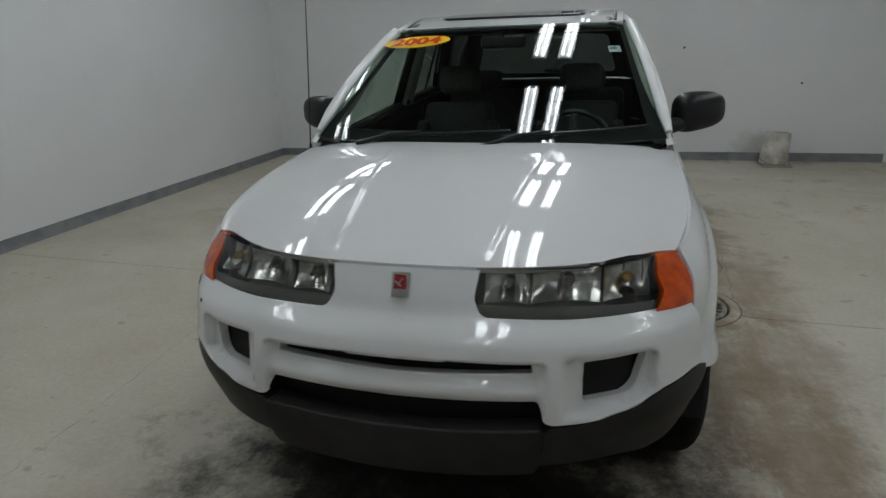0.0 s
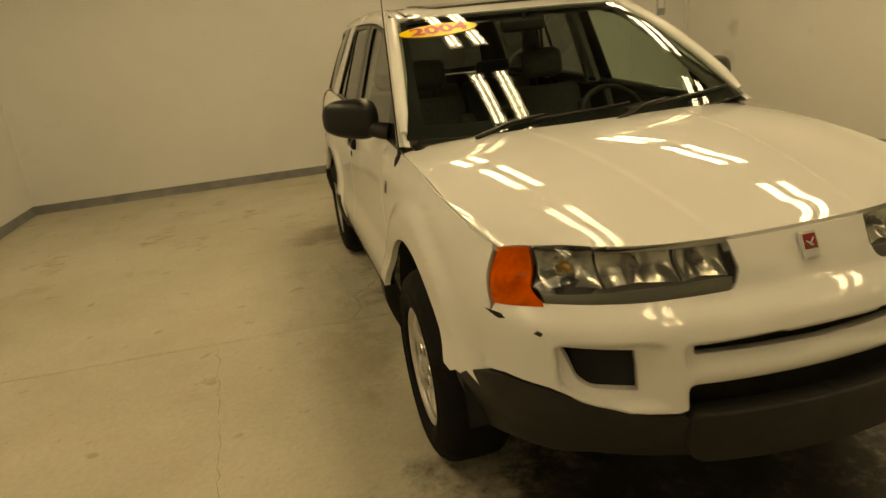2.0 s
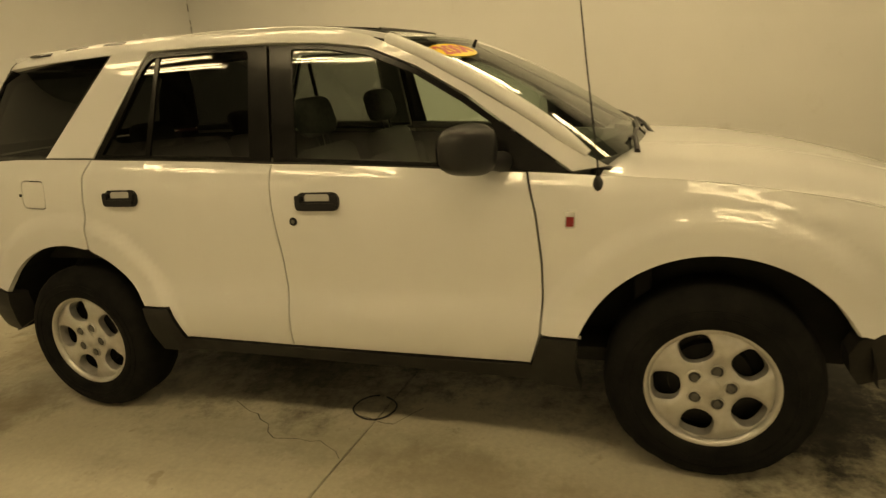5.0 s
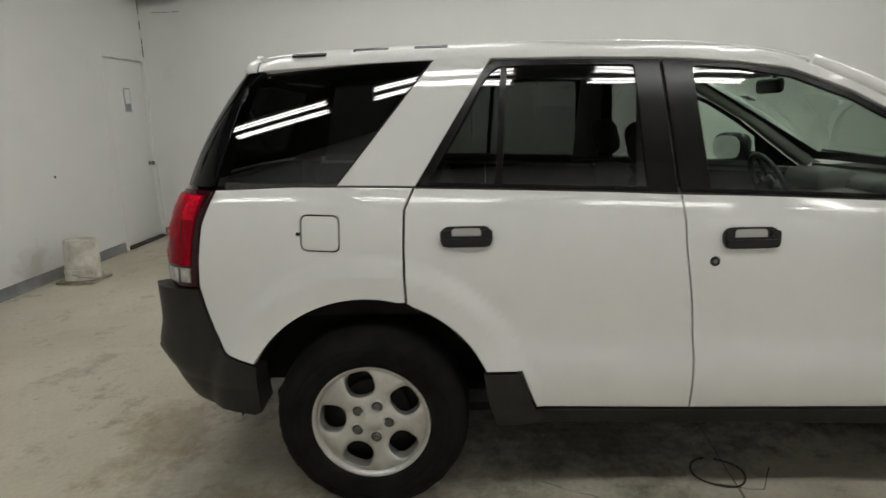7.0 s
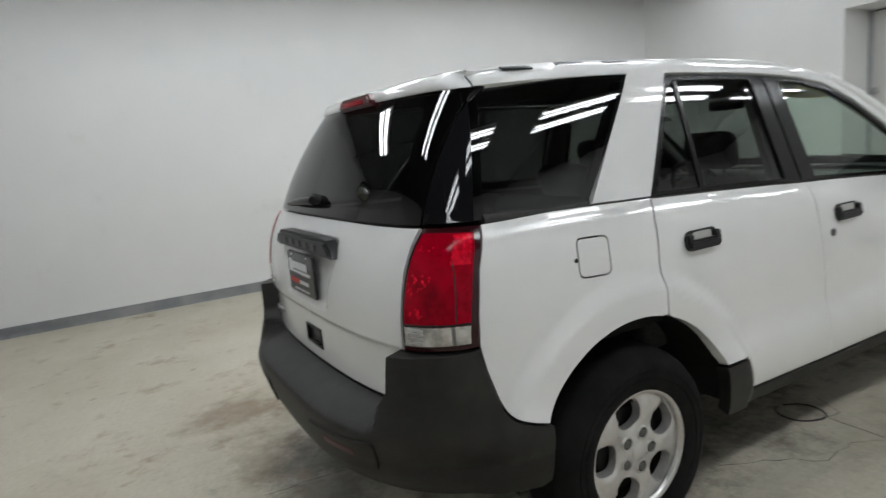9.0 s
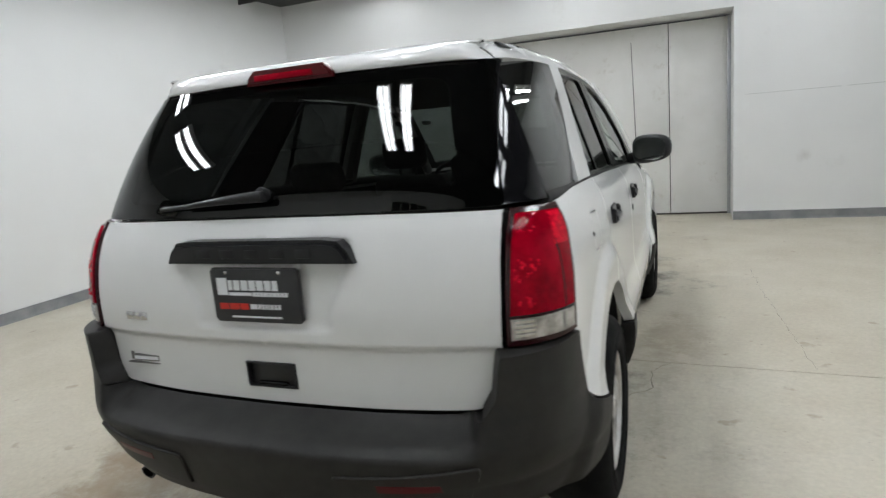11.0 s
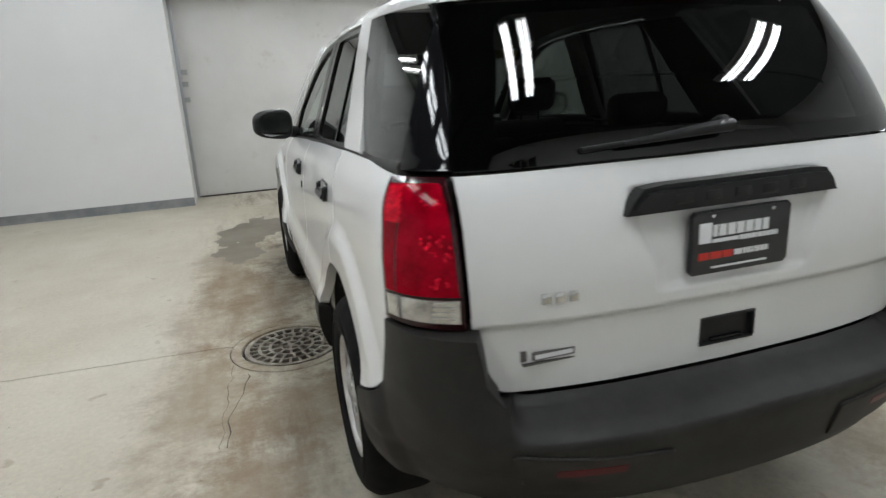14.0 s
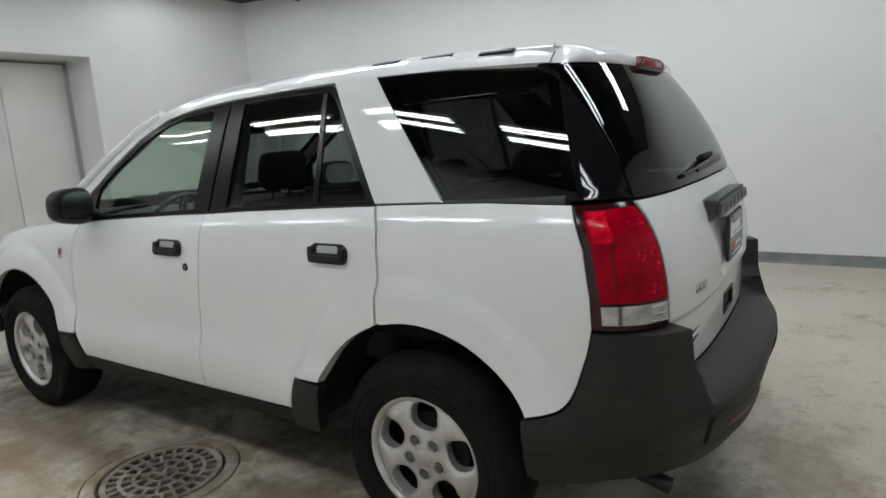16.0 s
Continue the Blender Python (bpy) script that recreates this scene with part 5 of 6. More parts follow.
print_row(0.128, [0.036], 0, 1.000, 1.050, PALE)
print_row(0.088, [0.014, 0.021, 0.023, 0.022, 0.022, 0.021, 0.018], 0.0045, 1.014, 1.043, PALE)
print_row(0.088, [0.078], 0, 0.999, 1.008, PALE)
print_row(0.006, [0.011, 0.010, 0.009, 0.011, 0.004, 0.011, 0.010, 0.011, 0.010, 0.010], 0.0022, 0.997, 1.009, PALE)
print_row(0.126, [0.030, 0.034, 0.028], 0.004, 0.958, 0.976, REDINK)
print_row(0.020, [0.024, 0.009, 0.010, 0.005, 0.005, 0.010, 0.009, 0.010], 0.003, 0.960, 0.974, PALE)
print_row(0.088, [0.170], 0, 0.934, 0.939, PALE)
for x in (-0.09, 0.09):
    part("screw", lathe([(0, 0.004), (0.005, 0.003), (0.006, 0)], 10, Matrix.Translation((x, 2.175, 1.066)) @ Matrix.Rotation(radians(-90), 4, "X")), CHROME, plate)
# chromed model badge and dealer sticker, as bars
for x0, x1, z0, z1 in ((0.505, 0.531, 0.905, 0.93), (0.472, 0.498, 0.905, 0.93), (0.44, 0.465, 0.905, 0.93)):
    yb = float(BODY.points([BODY.x((x0 + x1) / 2, (z0 + z1) / 2)])[0][1])
    part("badge_bar", box(x0, x1, yb - 0.004, yb + 0.004, z0, z1, 0.001), CHROME, tailgate)
for x0, x1, z0, z1, mt_ in ((0.44, 0.575, 0.752, 0.756, NUT), (0.552, 0.575, 0.758, 0.785, NUT), (0.44, 0.548, 0.762, 0.781, NUT), (0.445, 0.545, 0.766, 0.777, PALE)):
    yb = float(BODY.points([BODY.x(x0 + 0.02, (z0 + z1) / 2)])[0][1])
    part("sticker_bar", box(x0, x1, yb - 0.008, yb + 0.002 + (0.001 if mt_ is PALE else 0), z0, z1, 0), mt_, tailgate)
# rear wiper
wb = part("rear_wiper", tube([(-0.015, 2.098, 1.268), (0.06, 2.105, 1.266), (0.16, 2.106, 1.258), (0.29, 2.096, 1.246)], [0.017, 0.015, 0.011, 0.006], 10), BLACK, tailgate, "black rear wiper")
part("blade", tube([(0.10, 2.088, 1.262), (0.22, 2.086, 1.25), (0.39, 2.074, 1.238)], 0.007, 8), BLACK, wb)
part("spindle", lathe([(0, 0.045), (0.015, 0.043), (0.019, 0.03), (0.019, 0)], 16, Matrix.Translation((0.0, 2.055, 1.262)) @ Matrix.Rotation(radians(-65), 4, "X")), BLACK, wb)

# roof
def roof_pt(u, v):
    y = -0.285 + v * (1.735 + 0.285)
    x = (u * 2 - 1) * 0.578
    zc = float(curve([-0.3, -0.1, 0.3, 0.8, 1.2, 1.6, 1.8], [1.586, 1.626, 1.666, 1.692, 1.695, 1.678, 1.66])(y))
    edge = float(roof_top(max(y, -0.1))) if y > -0.1 else 1.64 - (-0.1 - y) * 0.24
    t = abs(u * 2 - 1)
    yy = y + 0.07 * t * t * max(0, 1 - v * 4)
    return (x, yy, zc + (min(edge, zc) - zc) * t**2.4 - 0.013 * float(sstep(0.3, 1.2, y)) * t**8)


part("roof", patch_mesh(roof_pt, 28, 40, flange=0.02, name="roof"), WHITE, car, "white roof panel")
part("sunroof", patch_mesh(lambda u, v: tuple(np.array(roof_pt(0.17 + u * 0.66, 0.11 + v * 0.27)) + (0, 0, 0.008)), 16, 12, flange=0.012, name="sunroof"), GLOSS, car, "dark glass sunroof")
part("sunroof_deflector", tube([(x, float(roof_pt(0.5 + x / 1.156, 0.1)[1]), float(roof_pt(0.5 + x / 1.156, 0.1)[2]) + 0.004) for x in (-0.36, -0.2, 0, 0.2, 0.36)], 0.008, 8), BLACK, car)
for s in (1, -1):
    ys = [-0.2 + 1.75 * i / 24 for i in range(25)]
    pts = []
    for i, y in enumerate(ys):
        u = 0.5 + s * 0.555 / 1.156
        z = float(roof_pt(u, (y + 0.285) / 2.02)[2])
        lift = 0.003 * (1 - float(sstep(-0.08, 0.2, y)))
        pts.append((s * 0.540, y, z - 0.017 + lift))
    part("roof_rail", tube(pts, [0.008 + 0.008 * min(1, (y + 0.2) / 0.2, (1.55 - y) / 0.15) for y in ys], 10), BLACK, car, "dark grey roof rail")
    bm = bmesh.new()
    zf = float(roof_pt(0.5 + s * 0.5, 0.07)[2])
    bmesh.ops.create_uvsphere(bm, u_segments=24, v_segments=14, radius=1, matrix=Matrix.Translation((s * 0.524, -0.12, zf - 0.025)) @ Matrix.Rotation(radians(9), 4, "X") @ Matrix.Rotation(radians(12 * s), 4, "Y") @ Matrix.Diagonal((0.05, 0.12, 0.019, 1)))
    for f in bm.faces:
        f.smooth = True
    part("rail_foot", bm, BLACK, car, "black moulded roof rail foot")
    # three dark slots along the roof edge
    for a, c in ((1.05, 1.17), (1.262, 1.39), (1.49, 1.614)):
        zz = float(roof_top((a + c) / 2))
        part("rail_slot", box(-0.011, 0.011, a, c, -0.004, 0.003, 0.002, m=Matrix.Translation((s * 0.590, 0, zz - 0.0185)) @ Matrix.Rotation(radians(25 * s), 4, "Y")), BLACK, car)

# spoiler over the rear window, with the dark joint between it and the roof
for s in (1, -1):
    seam = [tuple(BODY.points([BODY.y(1.741, z)])[0] * np.array([s, 1, 1])) for z in (1.595, 1.615, 1.635)]
    part("spoiler_joint", tube(seam, 0.0025, 6), BLACK, car)
SP_A, SP_B = BODY.y(1.741, 1.60)[0], BODY.x(0, 1.603)[0]


def spoiler_pt(u, v):
    t = u * 2 - 1
    k = 1 - abs(t)
    sg = 1 if t >= 0 else -1
    q = BODY.point(SP_A + (SP_B - SP_A) * k, 1.60 + 0.003 * k)
    xi = 0.585 * abs(t)
    i = np.array(roof_pt(min(max(0.5 + xi / 1.156, 0), 1), 1.0))
    i[0], i[1] = xi, 1.741
    if abs(t) > 0.99:
        i[2] -= 0.004
    f = float(sstep(0.0, 0.18, k))
    st = SP_A + (SP_B - SP_A) * k
    e = (q + np.array([0.006, 0.010, 0.018])) * f + BODY.point(st, 1.63) * (1 - f)
    c = np.array([q[0] - 0.012, q[1] - 0.012 * k, float(roof_top(1.741)) - 0.012 + 0.006 * k])
    c = c * f + BODY.point(st, 1.655) * (1 - f)
    w = v
    p = (1 - w) ** 4 * q + 4 * w * (1 - w) ** 3 * e + 6 * w**2 * (1 - w) ** 2 * c + 4 * w**3 * (1 - w) * (c * 0.45 + i * 0.55) + w**4 * i
    return (sg * max(p[0], 0), p[1], p[2])


sp = part("spoiler", patch_mesh(spoiler_pt, 60, 16, flange=0.012, flip=True, name="spoiler"), WHITE, tailgate, "white roof spoiler")
tl = part("high_stop_lamp", prism([(-0.155, 1.592), (0.155, 1.592), (0.152, 1.612), (0.125, 1.636), (-0.125, 1.636), (-0.152, 1.612)], 0.03, Matrix.Translation((0, 1.857, 0)) @ M_REAR, bev=0.008), REDDARK, tailgate, "red high stop lamp")
part("lens_strip", box(-0.09, 0.12, 1.882, 1.89, 1.603, 1.622, 0.003), RED, tl)

# tail lamps: red body, brighter cells behind, clear strip at the foot
tail = [("y", 1.942, 0.862), ("y", 1.937, 0.95), ("y", 1.917, 1.08), ("y", 1.872, 1.196), ("r", 0.70, 1.2), ("r", 0.702, 1.0), ("r", 0.70, 0.856)]
for s in (1, -1):
    lamp = part("tail_lamp", skin_mesh(BODY, tail, side=s, lift=0.006, gap=0.004, flange=0.03, name="tail_lamp"), REDEDGE, car, "red tail lamp with a clear strip")
    part("upper_lens", skin_mesh(BODY, [("y", 1.962, 0.938), ("y", 1.957, 0.97), ("y", 1.935, 1.085), ("y", 1.9, 1.178, 0.01), ("r", 0.713, 1.184, 0.012), ("r", 0.713, 1.0), ("r", 0.711, 0.938)], side=s, lift=0.012, flange=0.008, name="lens"), RED, lamp, "glossy red lens")
    part("clear_strip", skin_mesh(BODY, [("y", 1.966, 0.878), ("y", 1.962, 0.932), ("r", 0.711, 0.932), ("r", 0.711, 0.874)], side=s, lift=0.012, flange=0.008, name="clear"), CLEARIN, lamp, "clear reversing strip")
    def cell(name, material, xs, zs, lift, label=""):
        pts = [("r", xs[0], zs[0], 0.006), ("r", xs[1], zs[0], 0.006), ("r", xs[1], zs[1], 0.006), ("r", xs[0], zs[1], 0.006)]
        return part(name, skin_mesh(BODY, pts, side=s, lift=lift, gap=0, flange=0.002, step=0.02, name=name), material, lamp, label)

    # bulb cells seen through the lens as clusters of bright facets
    rnd = random.Random(17)
    for zc, xc, rr, n in ((1.145, 0.742, 0.020, 9), (1.06, 0.748, 0.030, 14), (1.035, 0.735, 0.016, 6), (0.972, 0.748, 0.022, 10)):
        for q in range(n):
            a, d = rnd.uniform(0, 6.28), rr * math.sqrt(rnd.random())
            xx, z, r = xc + d * math.cos(a), zc + 0.7 * d * math.sin(a), rnd.uniform(0.003, 0.0065)
            c, n_ = BODY.points([BODY.x(xx, z)])[0], BODY.normals([BODY.x(xx, z)])[0]
            mtx = Matrix.Translation((s * (c[0] + n_[0] * 0.0118), c[1] + n_[1] * 0.0118, z)) @ Vector((s * n_[0], n_[1], n_[2])).to_track_quat("Z", "Y").to_matrix().to_4x4()
            part("bulb_facet", lathe([(0, 0.002), (r * 0.6, 0.0016), (r, 0.0003)], 6, mtx), REDIN, lamp)
    # the bright reflex cell on the side, ribbed
    for q in range(6):
        z0 = 1.098 + q * 0.0128
        yo = 0.032 * (z0 - 1.098) / 0.07
        part("reflex_rib", skin_mesh(BODY, [("y", 1.987 - yo, z0), ("y", 1.987 - yo, z0 + 0.0112), ("y", 1.938 - yo * 0.8, z0 + 0.0112), ("y", 1.938 - yo * 0.8, z0)], side=s, lift=0.0128, gap=0, flange=0.002, name="rib"), REDIN, lamp)
    part("cell_wall", skin_mesh(BODY, [("y", 2.000, 0.945), ("y", 1.983, 1.11), ("y", 1.981, 1.11), ("y", 1.998, 0.945)], side=s, lift=0.0128, gap=0, flange=0.001, name="cell"), REDEDGE, lamp)
    part("cell_wall", skin_mesh(BODY, [("y", 2.012, 0.88), ("y", 2.012, 0.93), ("y", 2.004, 0.93), ("y", 2.004, 0.88)], side=s, lift=0.0128, gap=0, flange=0.001, name="cell"), NUT, lamp)
    for q in range(4):
        cell("strip_rib", CHROME, (0.722, 0.765), (0.884 + q * 0.012, 0.890 + q * 0.012), 0.0126)

# rear bumper
rbp = [("r", 0.0, 0.375), ("r", 0.6, 0.395), ("y", 1.95, 0.392), ("y", 1.775, 0.382), ("y", 1.745, 0.40), ("y", 1.742, 0.585), ("y", 1.80, 0.600), ("y", 1.872, 0.627, 0.03), ("y", 1.902, 0.70), ("y", 1.93, 0.79), ("y", 1.944, 0.856),
       ("r", 0.70, 0.853, 0.006), ("r", 0.690, 0.80), ("r", 0.682, 0.74), ("r", 0.650, 0.688, 0.03), ("r", 0.56, 0.668), ("r", 0.36, 0.666), ("r", 0.0, 0.664)]
rb = mpart("rear_bumper", CLAD, car, RBUMP, rbp, "grey textured plastic rear bumper", both=False, step=0.02, flange=0.10)
for s in (1, -1):
    pad = [("r", 0.255, 0.435, 0.015), ("r", 0.60, 0.46, 0.03), ("r", 0.645, 0.582, 0.02), ("r", 0.44, 0.558), ("r", 0.255, 0.545, 0.015)]
    part("bumper_pad", skin_mesh(RBUMP, pad, side=s, lift=0.009, flange=0.012, step=0.03, soft=0.006, name="pad"), CLAD, rb, "raised bumper pad")
    refl = [("r", 0.375, 0.508, 0.004), ("r", 0.545, 0.512, 0.004), ("r", 0.545, 0.538, 0.004), ("r", 0.375, 0.534, 0.004)]
    part("reflector", skin_mesh(RBUMP, refl, side=s, lift=0.0105, flange=0.004, name="reflector"), REDDARK, rb, "red bumper reflector")
ex = part("exhaust_tip", lathe([(0.024, -0.2), (0.026, 0.0), (0.022, 0.0), (0.02, -0.18)], 20, Matrix.Translation((0.63, 2.10, 0.325)) @ Matrix.Rotation(radians(-104), 4, "X"), closed=True), BLACK, car, "black exhaust tip")

# bonnet
def nose(x, z, lift=0.0):
    p = BODY.points([BODY.x(abs(x), z, False)])[0]
    return float(p[1])


HOOD_FALL = curve([0, 0.12, 0.33, 0.59, 0.79, 1.0], [0, 0.011, 0.034, 0.078, 0.125, 0.1835])


def hood_pt(u, v):
    t = u * 2 - 1
    a = abs(t)
    # side seam along the wing's top
    ys = -0.995 - 0.865 * v
    zs = b(ys)
    xs = float(body_w(zs, ys))
    k = min(0.999, (max(0.0, -ys - 1.0) / float(front_len(zs))) ** 7.1)
    xs = xs * (1 - k) ** (1 / 2.2) - 0.008
    # middle: from the windscreen's foot to the nose
    xf = a * 0.742
    yr = -1.128 + 0.125 * a**2
    yf = nose(xf, 0.930) + 0.002
    w = a**5
    y = (1 - w) * (yr + (yf - yr) * v) + w * ys
    z_mid = 1.116 - float(HOOD_FALL(v))
    wz = a**3.6
    z = (1 - wz) * z_mid + wz * zs
    x = t * ((1 - w) * (0.79 + (0.742 - 0.79) * v) + w * xs)
    xc = 0.33 + (0.21 - 0.33) * v
    crease = 0.0035 * (1 - float(sstep(xc - 0.004, xc + 0.018, abs(x)))) * min(1, v * 5) * float(sstep(0.0, 0.1, 1 - v))
    crown = 0.008 * math.sin(math.pi * v) * (1 - a * a)
    return (x, y, z + crease + crown)


hood = part("bonnet", patch_mesh(hood_pt, 168, 40, flange=0.02, flip=True, name="bonnet"), WHITE, car, "white bonnet with two raised lines")

# nose panel between the lamps
M_FRONT = Matrix(((1, 0, 0, 0), (0, 0, -1, 0), (0, 1, 0, 0), (0, 0, 0, 1)))
TILT = Matrix.Translation((0, -2.14, 0.884)) @ Matrix.Rotation(radians(-25), 4, "X")
em = part("emblem", prism([(-0.024, -0.034), (0.024, -0.034), (0.025, 0.034), (-0.025, 0.034)], 0.012, TILT @ M_FRONT, bev=0.003), CHROME, None, "chrome badge with a red field")
part("emblem_field", box(-0.018, 0.018, -0.0145, -0.0115, -0.012, 0.027, 0.001, m=TILT), BADGE_RED, em)
part("emblem_stroke", join(box(-0.018, 0.006, -0.0165, -0.015, -0.003, 0.001, 0, m=TILT @ Matrix.Rotation(radians(35), 4, "Y")), box(-0.006, 0.018, -0.0165, -0.015, 0.002, 0.006, 0, m=TILT @ Matrix.Rotation(radians(-50), 4, "Y"))), CHROME, em)

# headlamps
lens_pts = [("f", 0.205, 0.800), ("f", 0.45, 0.798), ("f", 0.667, 0.800), ("f", 0.660, 0.940), ("f", 0.45, 0.934), ("f", 0.198, 0.932)]
amb_pts = [("f", 0.668, 0.803), ("y", -1.922, 0.800), ("y", -1.858, 0.930), ("f", 0.661, 0.941)]
HOUSE = mat("lamp_housing_grey", (0.17, 0.172, 0.165), 0.35, metal=0.2)
REFL = mat("dulled_lamp_reflector", (0.5, 0.5, 0.48), 0.2, metal=0.85)
vary(REFL, (0.3, 0.3, 0.29), (0.75, 0.75, 0.73), 34.0)
BULB = mat("amber_bulb", (0.45, 0.24, 0.04), 0.2, coat=0.5)
for s in (1, -1):
    hl = part("headlamp", skin_mesh(BODY, lens_pts, side=s, lift=-0.05, flange=-0.045, gap=0.006, step=0.03, name="housing"), HOUSE, car, "clear headlamp with chrome reflectors")
    part("lens", skin_mesh(BODY, lens_pts, side=s, lift=-0.002, flange=0.006, step=0.04, name="lens"), LENS, hl, "clear lamp lens")
    part("lower_band", skin_mesh(BODY, [("f", 0.2, 0.802), ("f", 0.45, 0.80), ("f", 0.664, 0.802), ("f", 0.661, 0.836), ("f", 0.2, 0.842)], side=s, lift=-0.012, flange=0.04, name="band"), HOUSE, hl)
    part("turn_lens", skin_mesh(BODY, amb_pts, side=s, lift=0.0, flange=0.03, step=0.03, name="amber"), AMBER, hl, "amber turn lens")
    for x0, x1, dp, z1 in ((0.222, 0.338, 0.042, 0.927), (0.346, 0.522, 0.048, 0.931), (0.53, 0.652, 0.042, 0.936)):
        z0 = 0.841

        def bowl_pt(u, v, x0=x0, x1=x1, dp=dp, s=s, z1=z1):
            x, z = x0 + (x1 - x0) * u, z0 + (z1 - z0) * v
            p, q = abs(2 * u - 1), abs(2 * v - 1)
            rr = min(1.0, (p * p + q * q) / 1.9)
            step_ = 0.0035 * math.copysign(abs(math.sin(u * 15)) ** 0.5, math.sin(u * 15)) * (1 - rr)
            return (s * x, nose(x, z) + 0.012 + dp * (1 - rr) + step_, z)

        bowl = part("reflector", patch_mesh(bowl_pt, 36, 20, flange=0, flip=s < 0, name="reflector"), REFL, hl, "chrome reflector bowl")
        xm, zm = (x0 + x1) / 2, 0.884
        mtx = Matrix.Translation((s * xm, nose(xm, zm) + dp - 0.004, zm)) @ Matrix.Rotation(radians(90), 4, "X")
        part("bulb", lathe([(0, 0.03), (0.006, 0.028), (0.009, 0.018), (0.010, 0.0), (0.015, -0.004), (0.015, -0.01)], 16, mtx), BULB if x0 > 0.5 else NUT, bowl)

# front bumper
fog = [("f", 0.488, 0.592, 0.010), ("f", 0.622, 0.604, 0.05), ("f", 0.655, 0.709, 0.02), ("f", 0.488, 0.700, 0.008)]
fb = [("f", 0.0, 0.602), ("f", 0.372, 0.612, 0.008), ("f", 0.392, 0.561), ("f", 0.42, 0.552, 0.01), ("f", 0.5, 0.556), ("f", 0.6, 0.582), ("f", 0.70, 0.618), ("y", -1.99, 0.632), ("y", -1.928, 0.625), ("y", -1.924, 0.806), ("f", 0.668, 0.813), ("f", 0.45, 0.811), ("f", 0.219, 0.815, 0.018), ("f", 0.21, 0.925), ("f", 0.0, 0.926),
      ("f", 0.0, 0.707), ("f", 0.356, 0.714, 0.006), ("f", 0.362, 0.684, 0.006), ("f", 0.0, 0.673)]
bumper = part("front_bumper", skin_mesh(FBUMP, fb, [fog], mirror=True, step=0.013, flange=0.035, hole_flange=0.03, soft=0.004, name="front_bumper"), WHITE, car, "white front bumper with a slot grille")
# Dark strip behind the bonnet's front gap, drawing in its shadow line.
part("bonnet_gap_shade", skin_mesh(BODY, [("f", 0.0, 0.915), ("f", 0.2, 0.915), ("f", 0.2, 0.94), ("f", 0.0, 0.94)], mirror=True, lift=-0.012, flange=0, name="gap"), DARK, bumper)
em.parent = bumper
part("grille_backing", skin_mesh(FB_PLAIN, [("f", 0.0, 0.50), ("f", 0.45, 0.50), ("f", 0.42, 0.75), ("f", 0.0, 0.75)], mirror=True, lift=-0.10, flange=0, name="backing"), DARK, bumper)
part("grille_bar", skin_mesh(FB_PLAIN, [("f", 0.0, 0.672), ("f", 0.355, 0.682), ("f", 0.35, 0.688), ("f", 0.0, 0.679)], mirror=True, lift=-0.07, flange=0.006, name="gridbar"), BLACK, bumper)
for s in (1, -1):
    part("fog_lamp_blank", skin_mesh(FB_PLAIN, [("f", 0.47, 0.57), ("f", 0.66, 0.57), ("f", 0.66, 0.73), ("f", 0.47, 0.73)], side=s, lift=-0.075, flange=0, name="blank"), DARK, bumper, "black fog lamp blank")
# grey lower valance with a prouder middle
val = [("f", 0.0, 0.42), ("f", 0.39, 0.418), ("f", 0.42, 0.416), ("f", 0.6, 0.415), ("y", -2.05, 0.392), ("y", -1.90, 0.378), ("y", -1.80, 0.355), ("y", -1.765, 0.41), ("y", -1.748, 0.49), ("y", -1.77, 0.545), ("y", -1.835, 0.58), ("y", -1.92, 0.612), ("y", -1.99, 0.626), ("f", 0.70, 0.612), ("f", 0.6, 0.576), ("f", 0.5, 0.550), ("f", 0.42, 0.546), ("f", 0.39, 0.53), ("f", 0.0, 0.525)]
vl = part("lower_valance", skin_mesh(FB_PLAIN, val, mirror=True, step=0.03, flange=0.06, lift=-0.004, name="valance"), CLAD, car, "grey plastic lower valance")
mid = [("f", 0.0, 0.405), ("f", 0.37, 0.408, 0.02), ("f", 0.395, 0.46), ("f", 0.388, 0.543, 0.012), ("f", 0.0, 0.535)]
part("valance_middle", skin_mesh(FB_PLAIN, mid, mirror=True, step=0.03, flange=0.07, lift=0.014, soft=0.012, name="valance_mid"), CLAD, vl, "prouder middle of the valance")
part("air_dam", skin_mesh(FB_PLAIN, [("f", 0.0, 0.34), ("f", 0.5, 0.345), ("f", 0.6, 0.36), ("f", 0.6, 0.46), ("f", 0.0, 0.43)], mirror=True, lift=-0.05, flange=0.03, name="dam"), DARK, vl)
# chipped paint on the bumper's corner
for pts in ([(-0.703, 0.757), (-0.694, 0.752), (-0.70, 0.745), (-0.711, 0.75)], [(-0.785, 0.785), (-0.76, 0.782), (-0.757, 0.774), (-0.77, 0.772)]):
    poly = [("f", -x, z) for x, z in pts]
    part("paint_chip", skin_mesh(FBUMP, poly, side=-1, lift=0.0015, gap=0, flange=0.001, name="chip"), DARK, bumper)

# sills and arch ends of grey cladding
sill = [("y", 0.945, 0.55), ("y", 0.815, 0.552), ("y", 0.765, 0.405), ("y", 0.232, 0.398), ("y", -0.36, 0.393), ("y", -0.75, 0.397), ("y", -0.79, 0.52), ("y", -0.918, 0.518), ("y", -0.91, 0.40), ("y", -0.925, 0.305), ("y", -0.75, 0.325), ("y", 0.77, 0.345), ("y", 0.90, 0.345), ("y", 0.93, 0.45)]
mpart("sill_cladding", CLAD, car, BODY, sill, "grey sill cladding", lift=0.004, flange=0.05)

